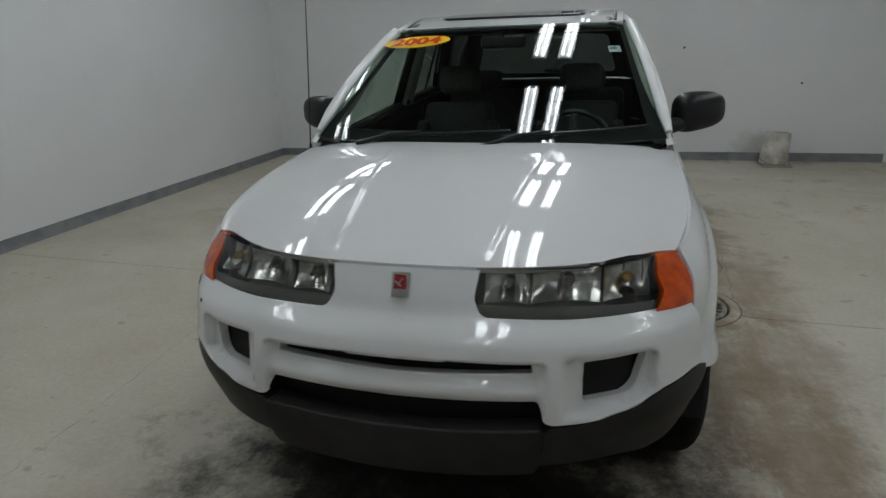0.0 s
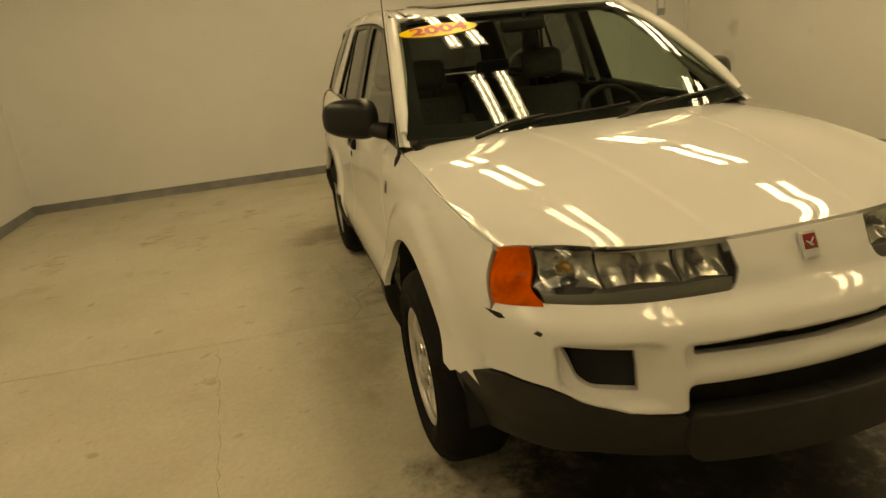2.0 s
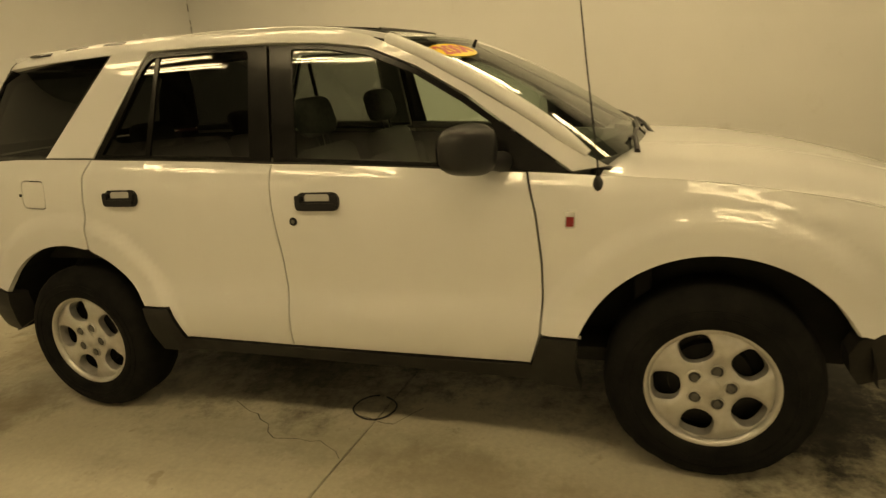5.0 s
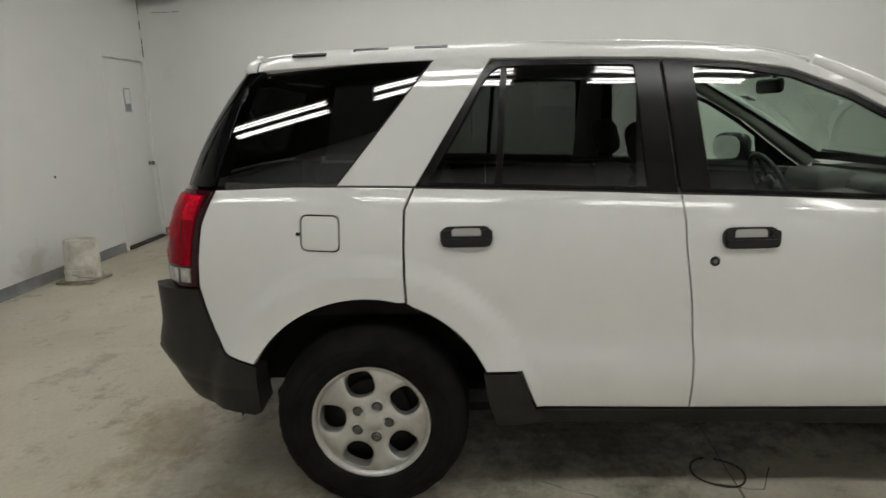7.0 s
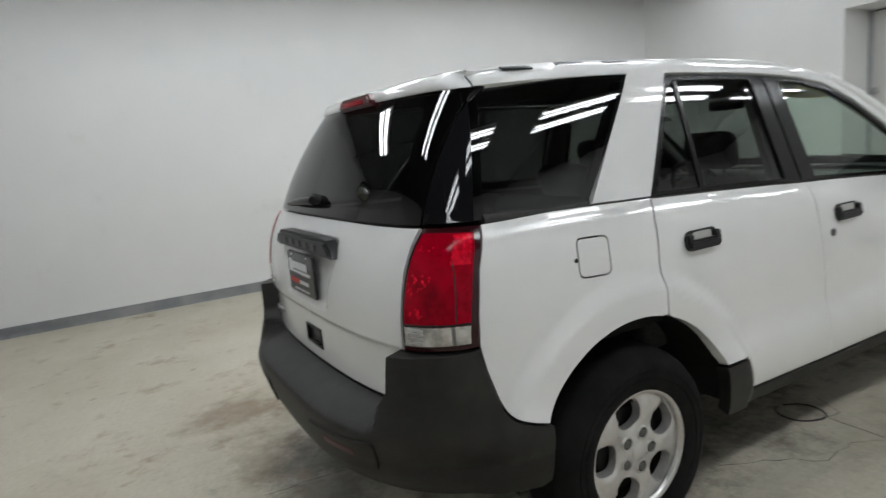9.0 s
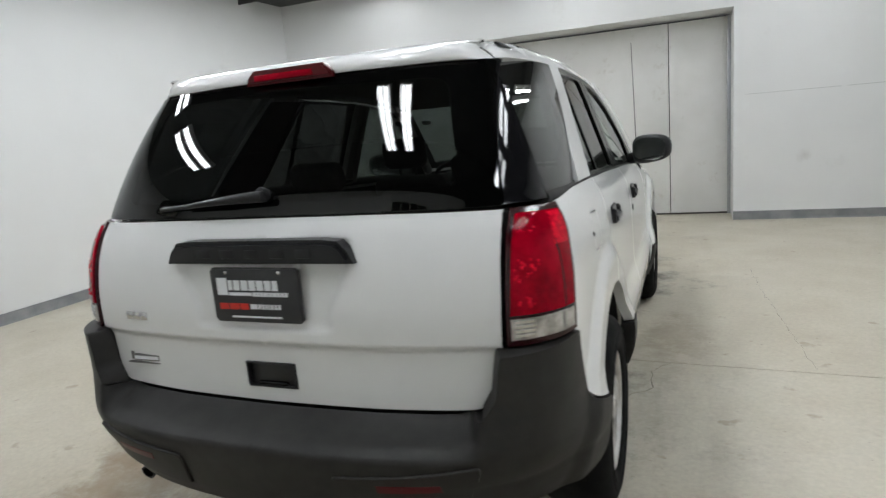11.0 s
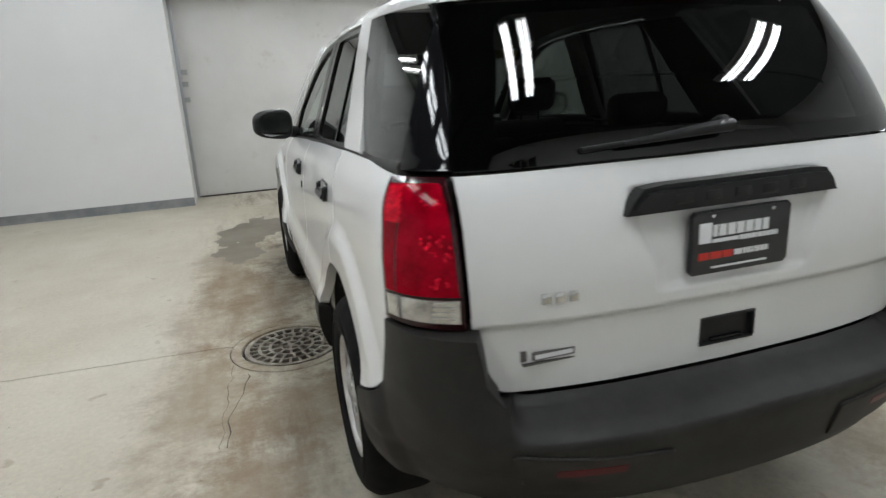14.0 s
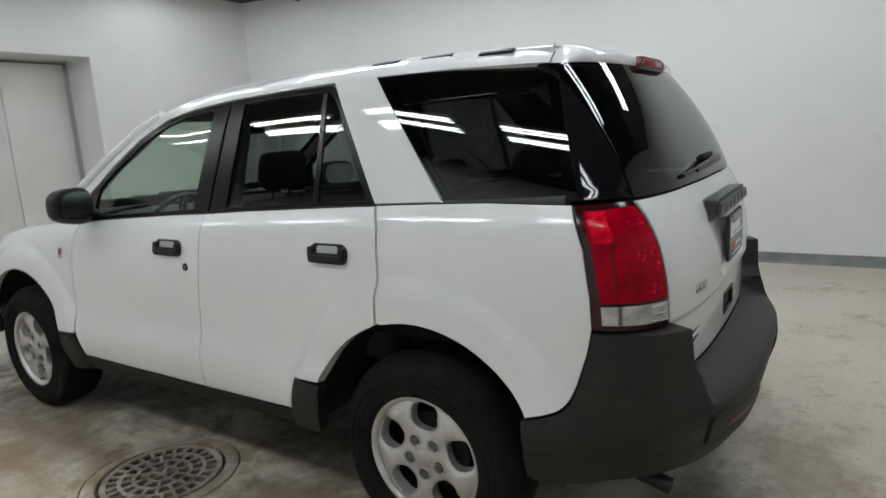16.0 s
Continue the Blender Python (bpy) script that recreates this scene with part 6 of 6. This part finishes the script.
# windscreen
def screen_pt(u, v, lift=0.0):
    t = u * 2 - 1
    bt = np.array([t * 0.765, -1.135 + 0.125 * t * t + 0.03 * t**8, 1.108 + 0.012 * t * t])
    tp = np.array([t * 0.608, -0.285 + 0.060 * t * t + 0.025 * t**8, 1.588 - 0.010 * t * t])
    p = bt + (tp - bt) * v
    n = np.array([0, -0.5, 0.86])
    return p + n * (0.14 * v * (1 - v) + lift)


wsc = part("windscreen", patch_mesh(screen_pt, 30, 24, flange=0.006, name="windscreen"), GLASS, car, "clear green-tinted windscreen")
band = part("screen_band", mesh("screen_band", *(lambda vs, fs: (vs, fs))(
    [tuple(screen_pt(u, v, -0.008)) for u, v in [(i / 20, 0.0) for i in range(21)] + [(0.045 + 0.91 * i / 20, 0.085) for i in range(21)] + [(0.045 + 0.91 * i / 20, 0.965) for i in range(21)] + [(i / 20, 1.0) for i in range(21)]],
    [(i, i + 1, 22 + i, 21 + i) for i in range(20)] + [(42 + i, 43 + i, 64 + i, 63 + i) for i in range(20)] + [(0, 21, 42, 63), (20, 83, 62, 41)])), DARK, wsc, "black printed border")
for s in (1, -1):
    part("screen_pillar", tube([tuple(float(q) + d for q, d in zip(screen_pt(0.5 + 0.5 * s, v, 0.0), (0.006 * s, 0.008, 0.0))) for v in [0.03 + 0.0637 * i for i in range(16)]], [0.012 + 0.015 * min(1, 0.2 + 0.4 * i) for i in range(16)], 12), WHITE, car, "white windscreen pillar")
# oval year sticker
def on_screen(u, v, lift):
    return Vector(screen_pt(u, v, lift))


def sticker_frame(u, v):
    o = on_screen(u, v, 0.004)
    ex = (on_screen(u + 0.01, v, 0.004) - on_screen(u - 0.01, v, 0.004)).normalized()
    ey = (on_screen(u, v + 0.01, 0.004) - on_screen(u, v - 0.01, 0.004)).normalized()
    ez = ex.cross(ey).normalized()
    return Matrix(((ex.x, ey.x, ez.x, o.x), (ex.y, ey.y, ez.y, o.y), (ex.z, ey.z, ez.z, o.z), (0, 0, 0, 1)))


def wrap(bm, u, v, turn):
    """Lay a flat sheet drawn in metres on the curved glass round (u, v)."""
    c, q = math.cos(radians(turn)), math.sin(radians(turn))
    for w in bm.verts:
        x, y, z = w.co
        w.co = on_screen(u + (x * c - y * q) / 1.27, v + (x * q + y * c) / 0.98, 0.003 + z)
    bmesh.ops.recalc_face_normals(bm, faces=bm.faces)
    return bm


oval = bmesh.new()
rings = [[oval.verts.new((0.18 * r * math.cos(2 * math.pi * i / 40), 0.068 * r * math.sin(2 * math.pi * i / 40), h)) for i in range(40)] for r, h in ((1.0, 0.0), (1.0, 0.001), (0.75, 0.001), (0.5, 0.001), (0.25, 0.001))]
for ra, rb in zip(rings, rings[1:]):
    for i in range(40):
        oval.faces.new((ra[i], ra[(i + 1) % 40], rb[(i + 1) % 40], rb[i]))
oval.faces.new(rings[-1])
st = part("year_sticker", wrap(oval, 0.155, 0.822, 4), YELLOW, wsc, "yellow oval sticker with red numerals")
ink = bmesh.new()
ink.from_mesh(text_mesh("2004", 0.105, Matrix.Translation((0, 0, 0.0018)) @ Matrix.Diagonal((1.25, 1.06, 1, 1)), 0.0003, 0.004))
part("numerals", wrap(ink, 0.155, 0.822, 4), REDINK, st)
TM = sticker_frame(0.915, 0.70)
it = part("inspection_sticker", box(-0.028, 0.028, -0.03, 0.03, -0.012, -0.011, 0, m=TM), PALE, wsc, "small pale blue windscreen sticker")
part("print_bar", box(-0.022, 0.01, -0.005, 0.02, -0.0108, -0.0102, 0, m=TM), BLUE, it)
# cowl and wipers
part("cowl", patch_mesh(lambda u, v: (((u * 2 - 1) * 0.74), -1.15 + 0.13 * (u * 2 - 1) ** 2 + v * 0.06, 1.082 + v * 0.01), 20, 3, flange=0.03, name="cowl"), BLACK, car, "black cowl panel")
for x0, x1 in ((-0.52, 0.05), (0.02, 0.60)):
    a0, a1 = 0.5 + x0 / 1.53, 0.5 + x1 / 1.53
    arm = part("wiper", tube([tuple(screen_pt(a0, -0.03, 0.012)), tuple(screen_pt(a0 + 0.1, 0.03, 0.022)), tuple(screen_pt((a0 + a1) / 2, 0.055, 0.02))], [0.011, 0.008, 0.005], 8), BLACK, car, "black windscreen wiper")
    part("blade", tube([tuple(screen_pt(a0 + 0.06 + (a1 - a0) * i / 8, 0.035 + 0.035 * i / 8, 0.010)) for i in range(9)], 0.007, 8), BLACK, arm)

# side details
def on_side(y, z, s, lift=0.0):
    c, n = BODY.points([BODY.y(y, z)])[0], BODY.normals([BODY.y(y, z)])[0]
    c = c + n * lift
    o = Vector((s * c[0], c[1], c[2]))
    ez = Vector((s * n[0], n[1], n[2])).normalized()
    ex = Vector((0, 1, 0)) - ez * ez.y
    ex.normalize()
    ey = ez.cross(ex)
    return Matrix(((ex.x, ey.x, ez.x, o.x), (ex.y, ey.y, ez.y, o.y), (ex.z, ey.z, ez.z, o.z), (0, 0, 0, 1)))


def oblong(w, h, r, n=6):
    pts = []
    for cx, cy, a0 in ((w - r, h - r, 0), (-w + r, h - r, 90), (-w + r, -h + r, 180), (w - r, -h + r, 270)):
        pts += [(cx + r * math.cos(radians(a0 + 90 * i / n)), cy + r * math.sin(radians(a0 + 90 * i / n))) for i in range(n + 1)]
    return pts


PULL = mat("dull_paint_cup", (0.42, 0.41, 0.39), 0.4, coat=0.6)
for s, d0, d1 in zip((1, -1), front_doors, rear_doors):
    for d, y, z, w in ((d0, 0.052, 0.998, 0.093), (d1, 0.995, 1.022, 0.088)):
        m = on_side(y, z, s, 0.0)
        if s < 0:
            m = m @ Matrix.Rotation(math.pi, 4, "Z")
        h = part("handle_bezel", prism(oblong(w, 0.036, 0.030), 0.005, m @ Matrix.Translation((0, 0.003, 0)), bev=0.003), BLACK, d, "black handle bezel")
        part("handle_cup", prism(oblong(w * 0.56, 0.016, 0.012), 0.003, m @ Matrix.Translation((0, 0.016, 0.0045))), PULL, h, "pale recessed cup")
        part("handle", join(prism(oblong(w * 0.97, 0.018, 0.016), 0.022, m @ Matrix.Translation((0, -0.012, 0.003)), bev=0.008),
                            prism(oblong(0.016, 0.022, 0.010), 0.018, m @ Matrix.Translation((w * 0.82, 0.006, 0.003)), bev=0.005), prism(oblong(0.016, 0.022, 0.010), 0.018, m @ Matrix.Translation((-w * 0.82, 0.006, 0.003)), bev=0.005)), BLACK, h, "black pull handle")
    m = on_side(0.166, 0.925, s)
    lk = part("lock", lathe([(0.0, 0.002), (0.009, 0.002), (0.0095, 0.004), (0.015, 0.004), (0.017, 0.0)], 18, m), BLACK, d0, "black ringed key lock")
    part("key_slot", lathe([(0.0, 0.0048), (0.0075, 0.0045), (0.008, 0.001)], 14, m), NUT, lk)
    m = on_side(-0.897, 0.93, s)
    bd = part("wing_badge", prism([(-0.017, -0.027), (0.017, -0.027), (0.019, 0.027), (-0.015, 0.027)], 0.004, m, bev=0.001), CHROME, car, "small chrome and red wing badge")
    part("badge_field", prism([(-0.013, -0.010), (0.013, -0.010), (0.015, 0.023), (-0.011, 0.023)], 0.001, m @ Matrix.Translation((0, 0, 0.0042))), BADGE_RED, bd)
    # mirror
    cx, cy, cz = 0.918, -0.562, 1.183
    MM = Matrix.Translation((s * cx, cy, cz)) @ Matrix.Rotation(radians(24 * s), 4, "Z") @ Matrix.Diagonal((s, 1, 1, 1))
    bm = bmesh.new()
    bmesh.ops.create_uvsphere(bm, u_segments=32, v_segments=20, radius=1.0)
    for v in bm.verts:
        x, y, z = v.co
        x, z, y = (math.copysign(abs(q) ** pw, q) for q, pw in ((x, 0.66), (z, 0.64), (y, 0.8)))
        y = y * (0.075 if y < 0 else 0.03)
        v.co = MM @ Vector((0.125 * x, y * (1 - 0.15 * x), 0.086 * z * (1 - (0.03 if z > 0 else 0.24) * x)))
    bmesh.ops.recalc_face_normals(bm, faces=bm.faces)
    for f in bm.faces:
        f.smooth = True
    mr = part("door_mirror", bm, BLACK, d0, "black plastic door mirror")
    part("mirror_arm", tube([(s * 0.775, -0.66, 1.12), (s * 0.82, -0.645, 1.13), (s * 0.87, -0.615, 1.14)], [0.038, 0.034, 0.03], 12), BLACK, mr)
    me = mesh("mirror_glass", [MM @ Vector((0.105 * math.copysign(abs(math.cos(a)) ** 0.7, math.cos(a)), 0.0315, 0.068 * math.copysign(abs(math.sin(a)) ** 0.7, math.sin(a)))) for a in [2 * math.pi * i / 32 for i in range(32)]],
              [tuple(range(32))], smooth=False)
    part("mirror_glass", me, CHROME, mr, "silvered mirror glass")
# aerial on the passenger side wing
an = part("aerial", tube([(-0.80, -0.985, 1.06), (-0.80, -0.985, 1.09), (-0.793, -0.95, 1.45), (-0.785, -0.915, 1.86)], [0.010, 0.0032, 0.0026, 0.0016], 8), BLACK, car, "thin black aerial")
bm = bmesh.new()
bmesh.ops.create_uvsphere(bm, u_segments=16, v_segments=10, radius=1, matrix=Matrix.Translation((-0.808, -0.985, 1.036)) @ Matrix.Rotation(radians(12), 4, "Y") @ Matrix.Diagonal((0.016, 0.018, 0.034, 1)))
for f in bm.faces:
    f.smooth = True
part("aerial_base", bm, BLACK, an)

# wheels
def rim_x(r):
    """How far the rim's face stands out at a radius."""
    return float(np.interp(r, [0, 0.03, 0.05, 0.085, 0.12, 0.17, 0.195, 0.204, 0.212, 0.218], [-0.006, -0.005, -0.012, -0.014, -0.005, -0.004, -0.012, -0.02, -0.004, -0.006]))


def rim_mesh():
    n = 100
    outer = np.array([(0.2185 * math.cos(2 * math.pi * i / n), 0.2185 * math.sin(2 * math.pi * i / n)) for i in range(n)])
    holes = []
    for k in range(5):
        a0 = 2 * math.pi * k / 5 + math.pi / 2
        ring_ = []
        for i in range(30):
            t = 2 * math.pi * i / 30
            out = math.cos(t) > 0
            rr = 0.143 + (0.050 if out else 0.049) * math.copysign(abs(math.cos(t)) ** (0.55 if out else 0.9), math.cos(t))
            off = 0.054 * math.copysign(abs(math.sin(t)) ** (0.72 if out else 0.85), math.sin(t))
            ring_.append((rr * math.cos(a0) - off * math.sin(a0), rr * math.sin(a0) + off * math.cos(a0)))
        holes.append(np.array(ring_))
    v, f = fill(outer, holes, 0.0125)
    rad = np.hypot(v[:, 0], v[:, 1])
    hole_pts = np.concatenate(holes)
    verts = []
    for (x, y), r in zip(v, rad):
        dist = np.min(np.hypot(hole_pts[:, 0] - x, hole_pts[:, 1] - y))
        verts.append((x, y, rim_x(r) - 0.007 * max(0, 1 - dist / 0.012) ** 2))
    faces = [list(t) for t in f]
    for a, b_ in rim_edges(faces):
        i = len(verts)
        deep = 0.035
        k = 0.955 if rad[a] < 0.21 else 1.0
        va, vb = verts[a], verts[b_]
        verts += [va, vb, (va[0] * k, va[1] * k, va[2] - deep), (vb[0] * k, vb[1] * k, vb[2] - deep)]
        faces.append([i + 1, i, i + 2, i + 3])
    return mesh("rim", verts, faces)


RIM = rim_mesh()
TYRE_R, TYRE_H = 0.354, 0.118
prof = [(0.214, 0.002), (0.222, 0.012), (0.24, 0.016), (0.275, 0.022), (0.305, 0.016), (0.325, 0.004), (0.340, -0.012), (0.349, -0.028), (0.3535, -0.05), (0.354, -0.11), (0.3535, -0.17), (0.349, -0.195), (0.325, -0.222), (0.275, -0.24), (0.222, -0.23), (0.205, -0.225)]
TREAD_N = 64
for yc in (WHEEL_F, WHEEL_R):
    for s in (1, -1):
        face_x = 0.872
        m = Matrix.Translation((s * face_x, yc, TYRE_R - 0.003)) @ Matrix.Rotation(radians(90 * s), 4, "Y") @ Matrix.Rotation(radians({(1, 1): 14, (1, -1): -4, (-1, 1): -11, (-1, -1): 2}[(1 if yc > 0 else -1, s)]), 4, "Z")
        wh = part("wheel", lathe([(0.0, -0.05), (0.06, -0.05), (0.075, -0.07), (0.135, -0.075), (0.14, -0.10), (0.198, -0.11), (0.204, -0.03), (0.208, -0.03), (0.206, -0.22), (0.0, -0.22)], 40, m), DARK, car, "alloy wheel with five oval openings")
        tb = lathe(prof, 96, None)
        # tread blocks and shoulder ribs
        for v in tb.verts:
            r = math.hypot(v.co.x, v.co.y)
            if r > 0.336:
                a = math.atan2(v.co.y, v.co.x)
                k = 1 - 0.010 * (0.5 + 0.5 * math.copysign(1, math.sin(a * 48)))
                if v.co.z > -0.035 or v.co.z < -0.19:
                    v.co.x *= k
                    v.co.y *= k
        tb.transform(m)
        part("tyre", tb, RUBBER, wh, "black road tyre")
        for r in (0.262, 0.286):
            part("sidewall_ring", lathe([(r - 0.002, 0.0185), (r, 0.0225), (r + 0.002, 0.0185)], 64, m), RUBBER, wh)
        rim = RIM.copy()
        rim.transform(m)
        part("rim", rim, ALLOY, wh, "silver alloy rim")
        part("rim_lip", lathe([(0.198, -0.012), (0.2015, -0.003), (0.207, 0.002), (0.2135, 0.0045), (0.219, 0.003), (0.2205, -0.01)], 80, m), ALLOY, wh)
        for k in range(5):
            a = 2 * math.pi * k / 5 + math.pi / 2 + math.pi / 5
            mm = m @ Matrix.Translation((0.0625 * math.cos(a), 0.0625 * math.sin(a), -0.0125))
            part("nut_recess", lathe([(0.0, 0.0015), (0.0215, 0.0015), (0.0225, 0.0)], 18, mm), RECESS, wh)
            part("nut_ring", lathe([(0.0195, 0.001), (0.0205, 0.0065), (0.0235, 0.007), (0.0265, 0.0)], 18, mm), ALLOY, wh)
            part("lug_nut", lathe([(0.0, 0.008), (0.0125, 0.0075), (0.0155, 0.004), (0.016, 0.0)], 12, mm), NUTGREY, wh)
        part("centre_cap", lathe([(0.0, 0.006), (0.024, 0.005), (0.031, 0.001), (0.033, -0.006)], 24, m @ Matrix.Translation((0, 0, -0.005))), ALLOY, wh)
        part("valve", tube([tuple(m @ Vector((0.19, 0.03, -0.03))), tuple(m @ Vector((0.183, 0.033, -0.006)))], 0.004, 8), BLACK, wh)
        part("brake_disc", lathe([(0.0, -0.085), (0.13, -0.085), (0.13, -0.1), (0.0, -0.1)], 32, m), NUT, wh)
        # wheel well
        bm = bmesh.new()
        rows = []
        t0 = 0.02 if yc > 0 else 0.06
        for xx in (s * 0.50, s * 0.845):
            rows.append([bm.verts.new((xx, yc + 0.485 * math.cos(t), HUB_Z + 0.485 * math.sin(t))) for t in [t0 + (math.pi - 0.06 - t0) * i / 24 for i in range(25)]])
        for i in range(24):
            bm.faces.new((rows[0][i], rows[0][i + 1], rows[1][i + 1], rows[1][i]))
        bm.faces.new(rows[0])
        bmesh.ops.recalc_face_normals(bm, faces=bm.faces)
        part("wheel_well", bm, DARK, car)

# inner shell: closes the gaps, and is the cabin's lining
def lining(z0, z1, y0, y1, lift):
    pts = [("y", y0, z0)] + [("y", y0 + (y1 - y0) * i / 12, z0) for i in range(1, 12)] + [("y", y1, z0), ("y", y1, z1 if z1 else b(y1) - 0.01)] + [("y", y1 + (y0 - y1) * i / 12, z1 if z1 else b(y1 + (y0 - y1) * i / 12) - 0.01) for i in range(1, 12)] + [("y", y0, z1 if z1 else b(y0) - 0.01)]
    return pts


for s in (1, -1):
    part("door_lining", skin_mesh(BODY, lining(0.36, None, -0.9, 0.9, 0), side=s, lift=-0.05, flange=0, step=0.08, name="lining"), CABIN, car)
    part("side_lining", skin_mesh(BODY, lining(0.84, None, 0.9, 1.93, 0), side=s, lift=-0.05, flange=0, step=0.08, name="lining"), DARK, car)
    part("wing_liner", skin_mesh(BODY, lining(0.85, None, -1.95, -0.9, 0), side=s, lift=-0.04, flange=0, step=0.08, name="lining"), DARK, car)
    part("pillar_lining", skin_mesh(BODY, [("y", 0.25, 1.16), ("y", 0.40, 1.16), ("y", 0.38, 1.6), ("y", 0.26, 1.6)], side=s, lift=-0.04, flange=0.03, name="pillar"), CABIN_LIGHT, car)
    part("rear_pillar_lining", skin_mesh(BODY, [("y", 1.15, 1.2), ("y", 1.46, 1.2), ("y", 1.14, 1.61), ("y", 0.9, 1.61)], side=s, lift=-0.035, flange=0.02, name="pillar"), CABIN, car)
    part("screen_pillar_lining", tube([(s * 0.74, -0.93, 1.1), (s * 0.67, -0.55, 1.36), (s * 0.60, -0.2, 1.56)], 0.03, 10), CABIN_LIGHT, car)
    trim_line = [BODY.points([BODY.y(y, b(y) - 0.006)])[0] - np.array([0.036, 0, 0]) for y in np.linspace(-0.72, 1.84, 20)]
    part("belt_trim", tube([(s * float(p[0]), float(p[1]), float(p[2])) for p in trim_line], 0.021, 10), CABIN, car)
part("tailgate_trim", skin_mesh(BODY, [("r", 0.0, 1.08), ("r", 0.66, 1.08), ("r", 0.655, 1.212), ("r", 0.0, 1.214)], mirror=True, lift=-0.036, flange=0.02, name="tailgate_trim"), CABIN, car)
part("headliner", patch_mesh(lambda u, v: tuple(np.array(roof_pt(u, v)) - (0, 0, 0.045)), 12, 16, flange=0, name="headliner"), CABIN_LIGHT, car)
part("cabin_floor", box(-0.70, 0.70, -1.15, 1.75, 0.34, 0.40, 0.01), DARK, car)
part("engine_bay", box(-0.62, 0.62, -2.02, -1.15, 0.34, 0.86, 0.03), DARK, car)
part("bulkhead", box(-0.72, 0.72, -1.16, -1.10, 0.3, 1.05, 0.01), DARK, car)
part("load_floor", box(-0.70, 0.70, 1.0, 2.02, 0.70, 0.76, 0.01), DARK, car)
part("tail_panel", join(box(-0.66, 0.66, 2.02, 2.06, 0.45, 1.15, 0.02), box(-0.73, 0.73, 1.975, 2.0, 0.45, 1.19, 0.01)), DARK, car)
part("axle", tube([(-0.7, WHEEL_R, 0.33), (0.7, WHEEL_R, 0.33)], 0.04, 10), DARK, car)
part("front_subframe", box(-0.6, 0.6, -1.7, -1.05, 0.22, 0.34, 0.02), DARK, car)
part("fuel_tank", box(-0.55, 0.4, 0.55, 1.1, 0.22, 0.32, 0.03), DARK, car)


# cabin
def soft(x0, x1, y0, y1, z0, z1, r, m=None):
    return box(x0, x1, y0, y1, z0, z1, r, 4, m)


dash = part("dashboard", join(soft(-0.72, 0.72, -1.12, -0.72, 0.78, 1.02, 0.05), soft(-0.70, 0.70, -1.10, -0.84, 0.98, 1.075, 0.04), soft(0.20, 0.55, -0.92, -0.70, 1.0, 1.10, 0.045), soft(-0.12, 0.12, -0.80, -0.62, 0.5, 0.95, 0.03)), DASH, car, "grey plastic dashboard")
SW = Matrix.Translation((0.37, -0.56, 1.02)) @ Matrix.Rotation(radians(64), 4, "X")
sw = part("steering_wheel", lathe([(0.172 + 0.015 * math.cos(t), 0.015 * math.sin(t)) for t in [2 * math.pi * i / 12 for i in range(12)]], 40, SW, closed=True), BLACK, car, "black steering wheel")
part("hub", lathe([(0, 0.02), (0.05, 0.018), (0.065, 0.0), (0.05, -0.03), (0, -0.04)], 20, SW), BLACK, sw)
for a in (0.15, 2.99, 4.71):
    part("spoke", box(0.04, 0.165, -0.02, 0.02, -0.012, 0.008, 0.006, m=SW @ Matrix.Rotation(-a, 4, "Z")), BLACK, sw)
mrr = part("inside_mirror", soft(-0.115, 0.115, -0.37, -0.335, 1.475, 1.54, 0.02), BLACK, car, "black interior mirror")
part("mirror_stalk", tube([(0, -0.36, 1.53), (0, -0.385, 1.57)], 0.008, 8), BLACK, mrr)
for x in (-0.37, 0.37):
    lean = Matrix.Translation((x, 0.12, 0.62)) @ Matrix.Rotation(radians(-14), 4, "X") @ Matrix.Translation((-x, -0.12, -0.62))
    seat = part("front_seat", soft(x - 0.25, x + 0.25, -0.42, 0.14, 0.50, 0.66, 0.06), CABIN, car, "grey cloth front seat")
    part("backrest", join(soft(x - 0.22, x + 0.22, 0.06, 0.19, 0.6, 1.18, 0.06, lean), soft(x - 0.255, x - 0.17, 0.03, 0.18, 0.66, 1.06, 0.035, lean), soft(x + 0.17, x + 0.255, 0.03, 0.18, 0.66, 1.06, 0.035, lean)), CABIN, seat)
    part("headrest", soft(x - 0.13, x + 0.13, 0.07, 0.17, 1.225, 1.40, 0.05, lean), CABIN, seat)
    for dx in (-0.05, 0.05):
        part("post", tube([tuple(lean @ Vector((x + dx, 0.12, 1.16))), tuple(lean @ Vector((x + dx, 0.12, 1.26)))], 0.006, 8), BLACK, seat)
lean = Matrix.Translation((0, 1.02, 0.7)) @ Matrix.Rotation(radians(-16), 4, "X") @ Matrix.Translation((0, -1.02, -0.7))
bench = part("rear_bench", soft(-0.64, 0.64, 0.52, 1.06, 0.55, 0.72, 0.06), CABIN, car, "grey cloth rear bench")
for x0, x1 in ((-0.64, 0.1), (0.115, 0.64)):
    part("backrest", soft(x0, x1, 0.98, 1.10, 0.68, 1.20, 0.05, lean), CABIN, bench)
for x in (-0.38, 0.38):
    part("headrest", soft(x - 0.13, x + 0.13, 0.99, 1.08, 1.21, 1.34, 0.045, lean), CABIN, bench)
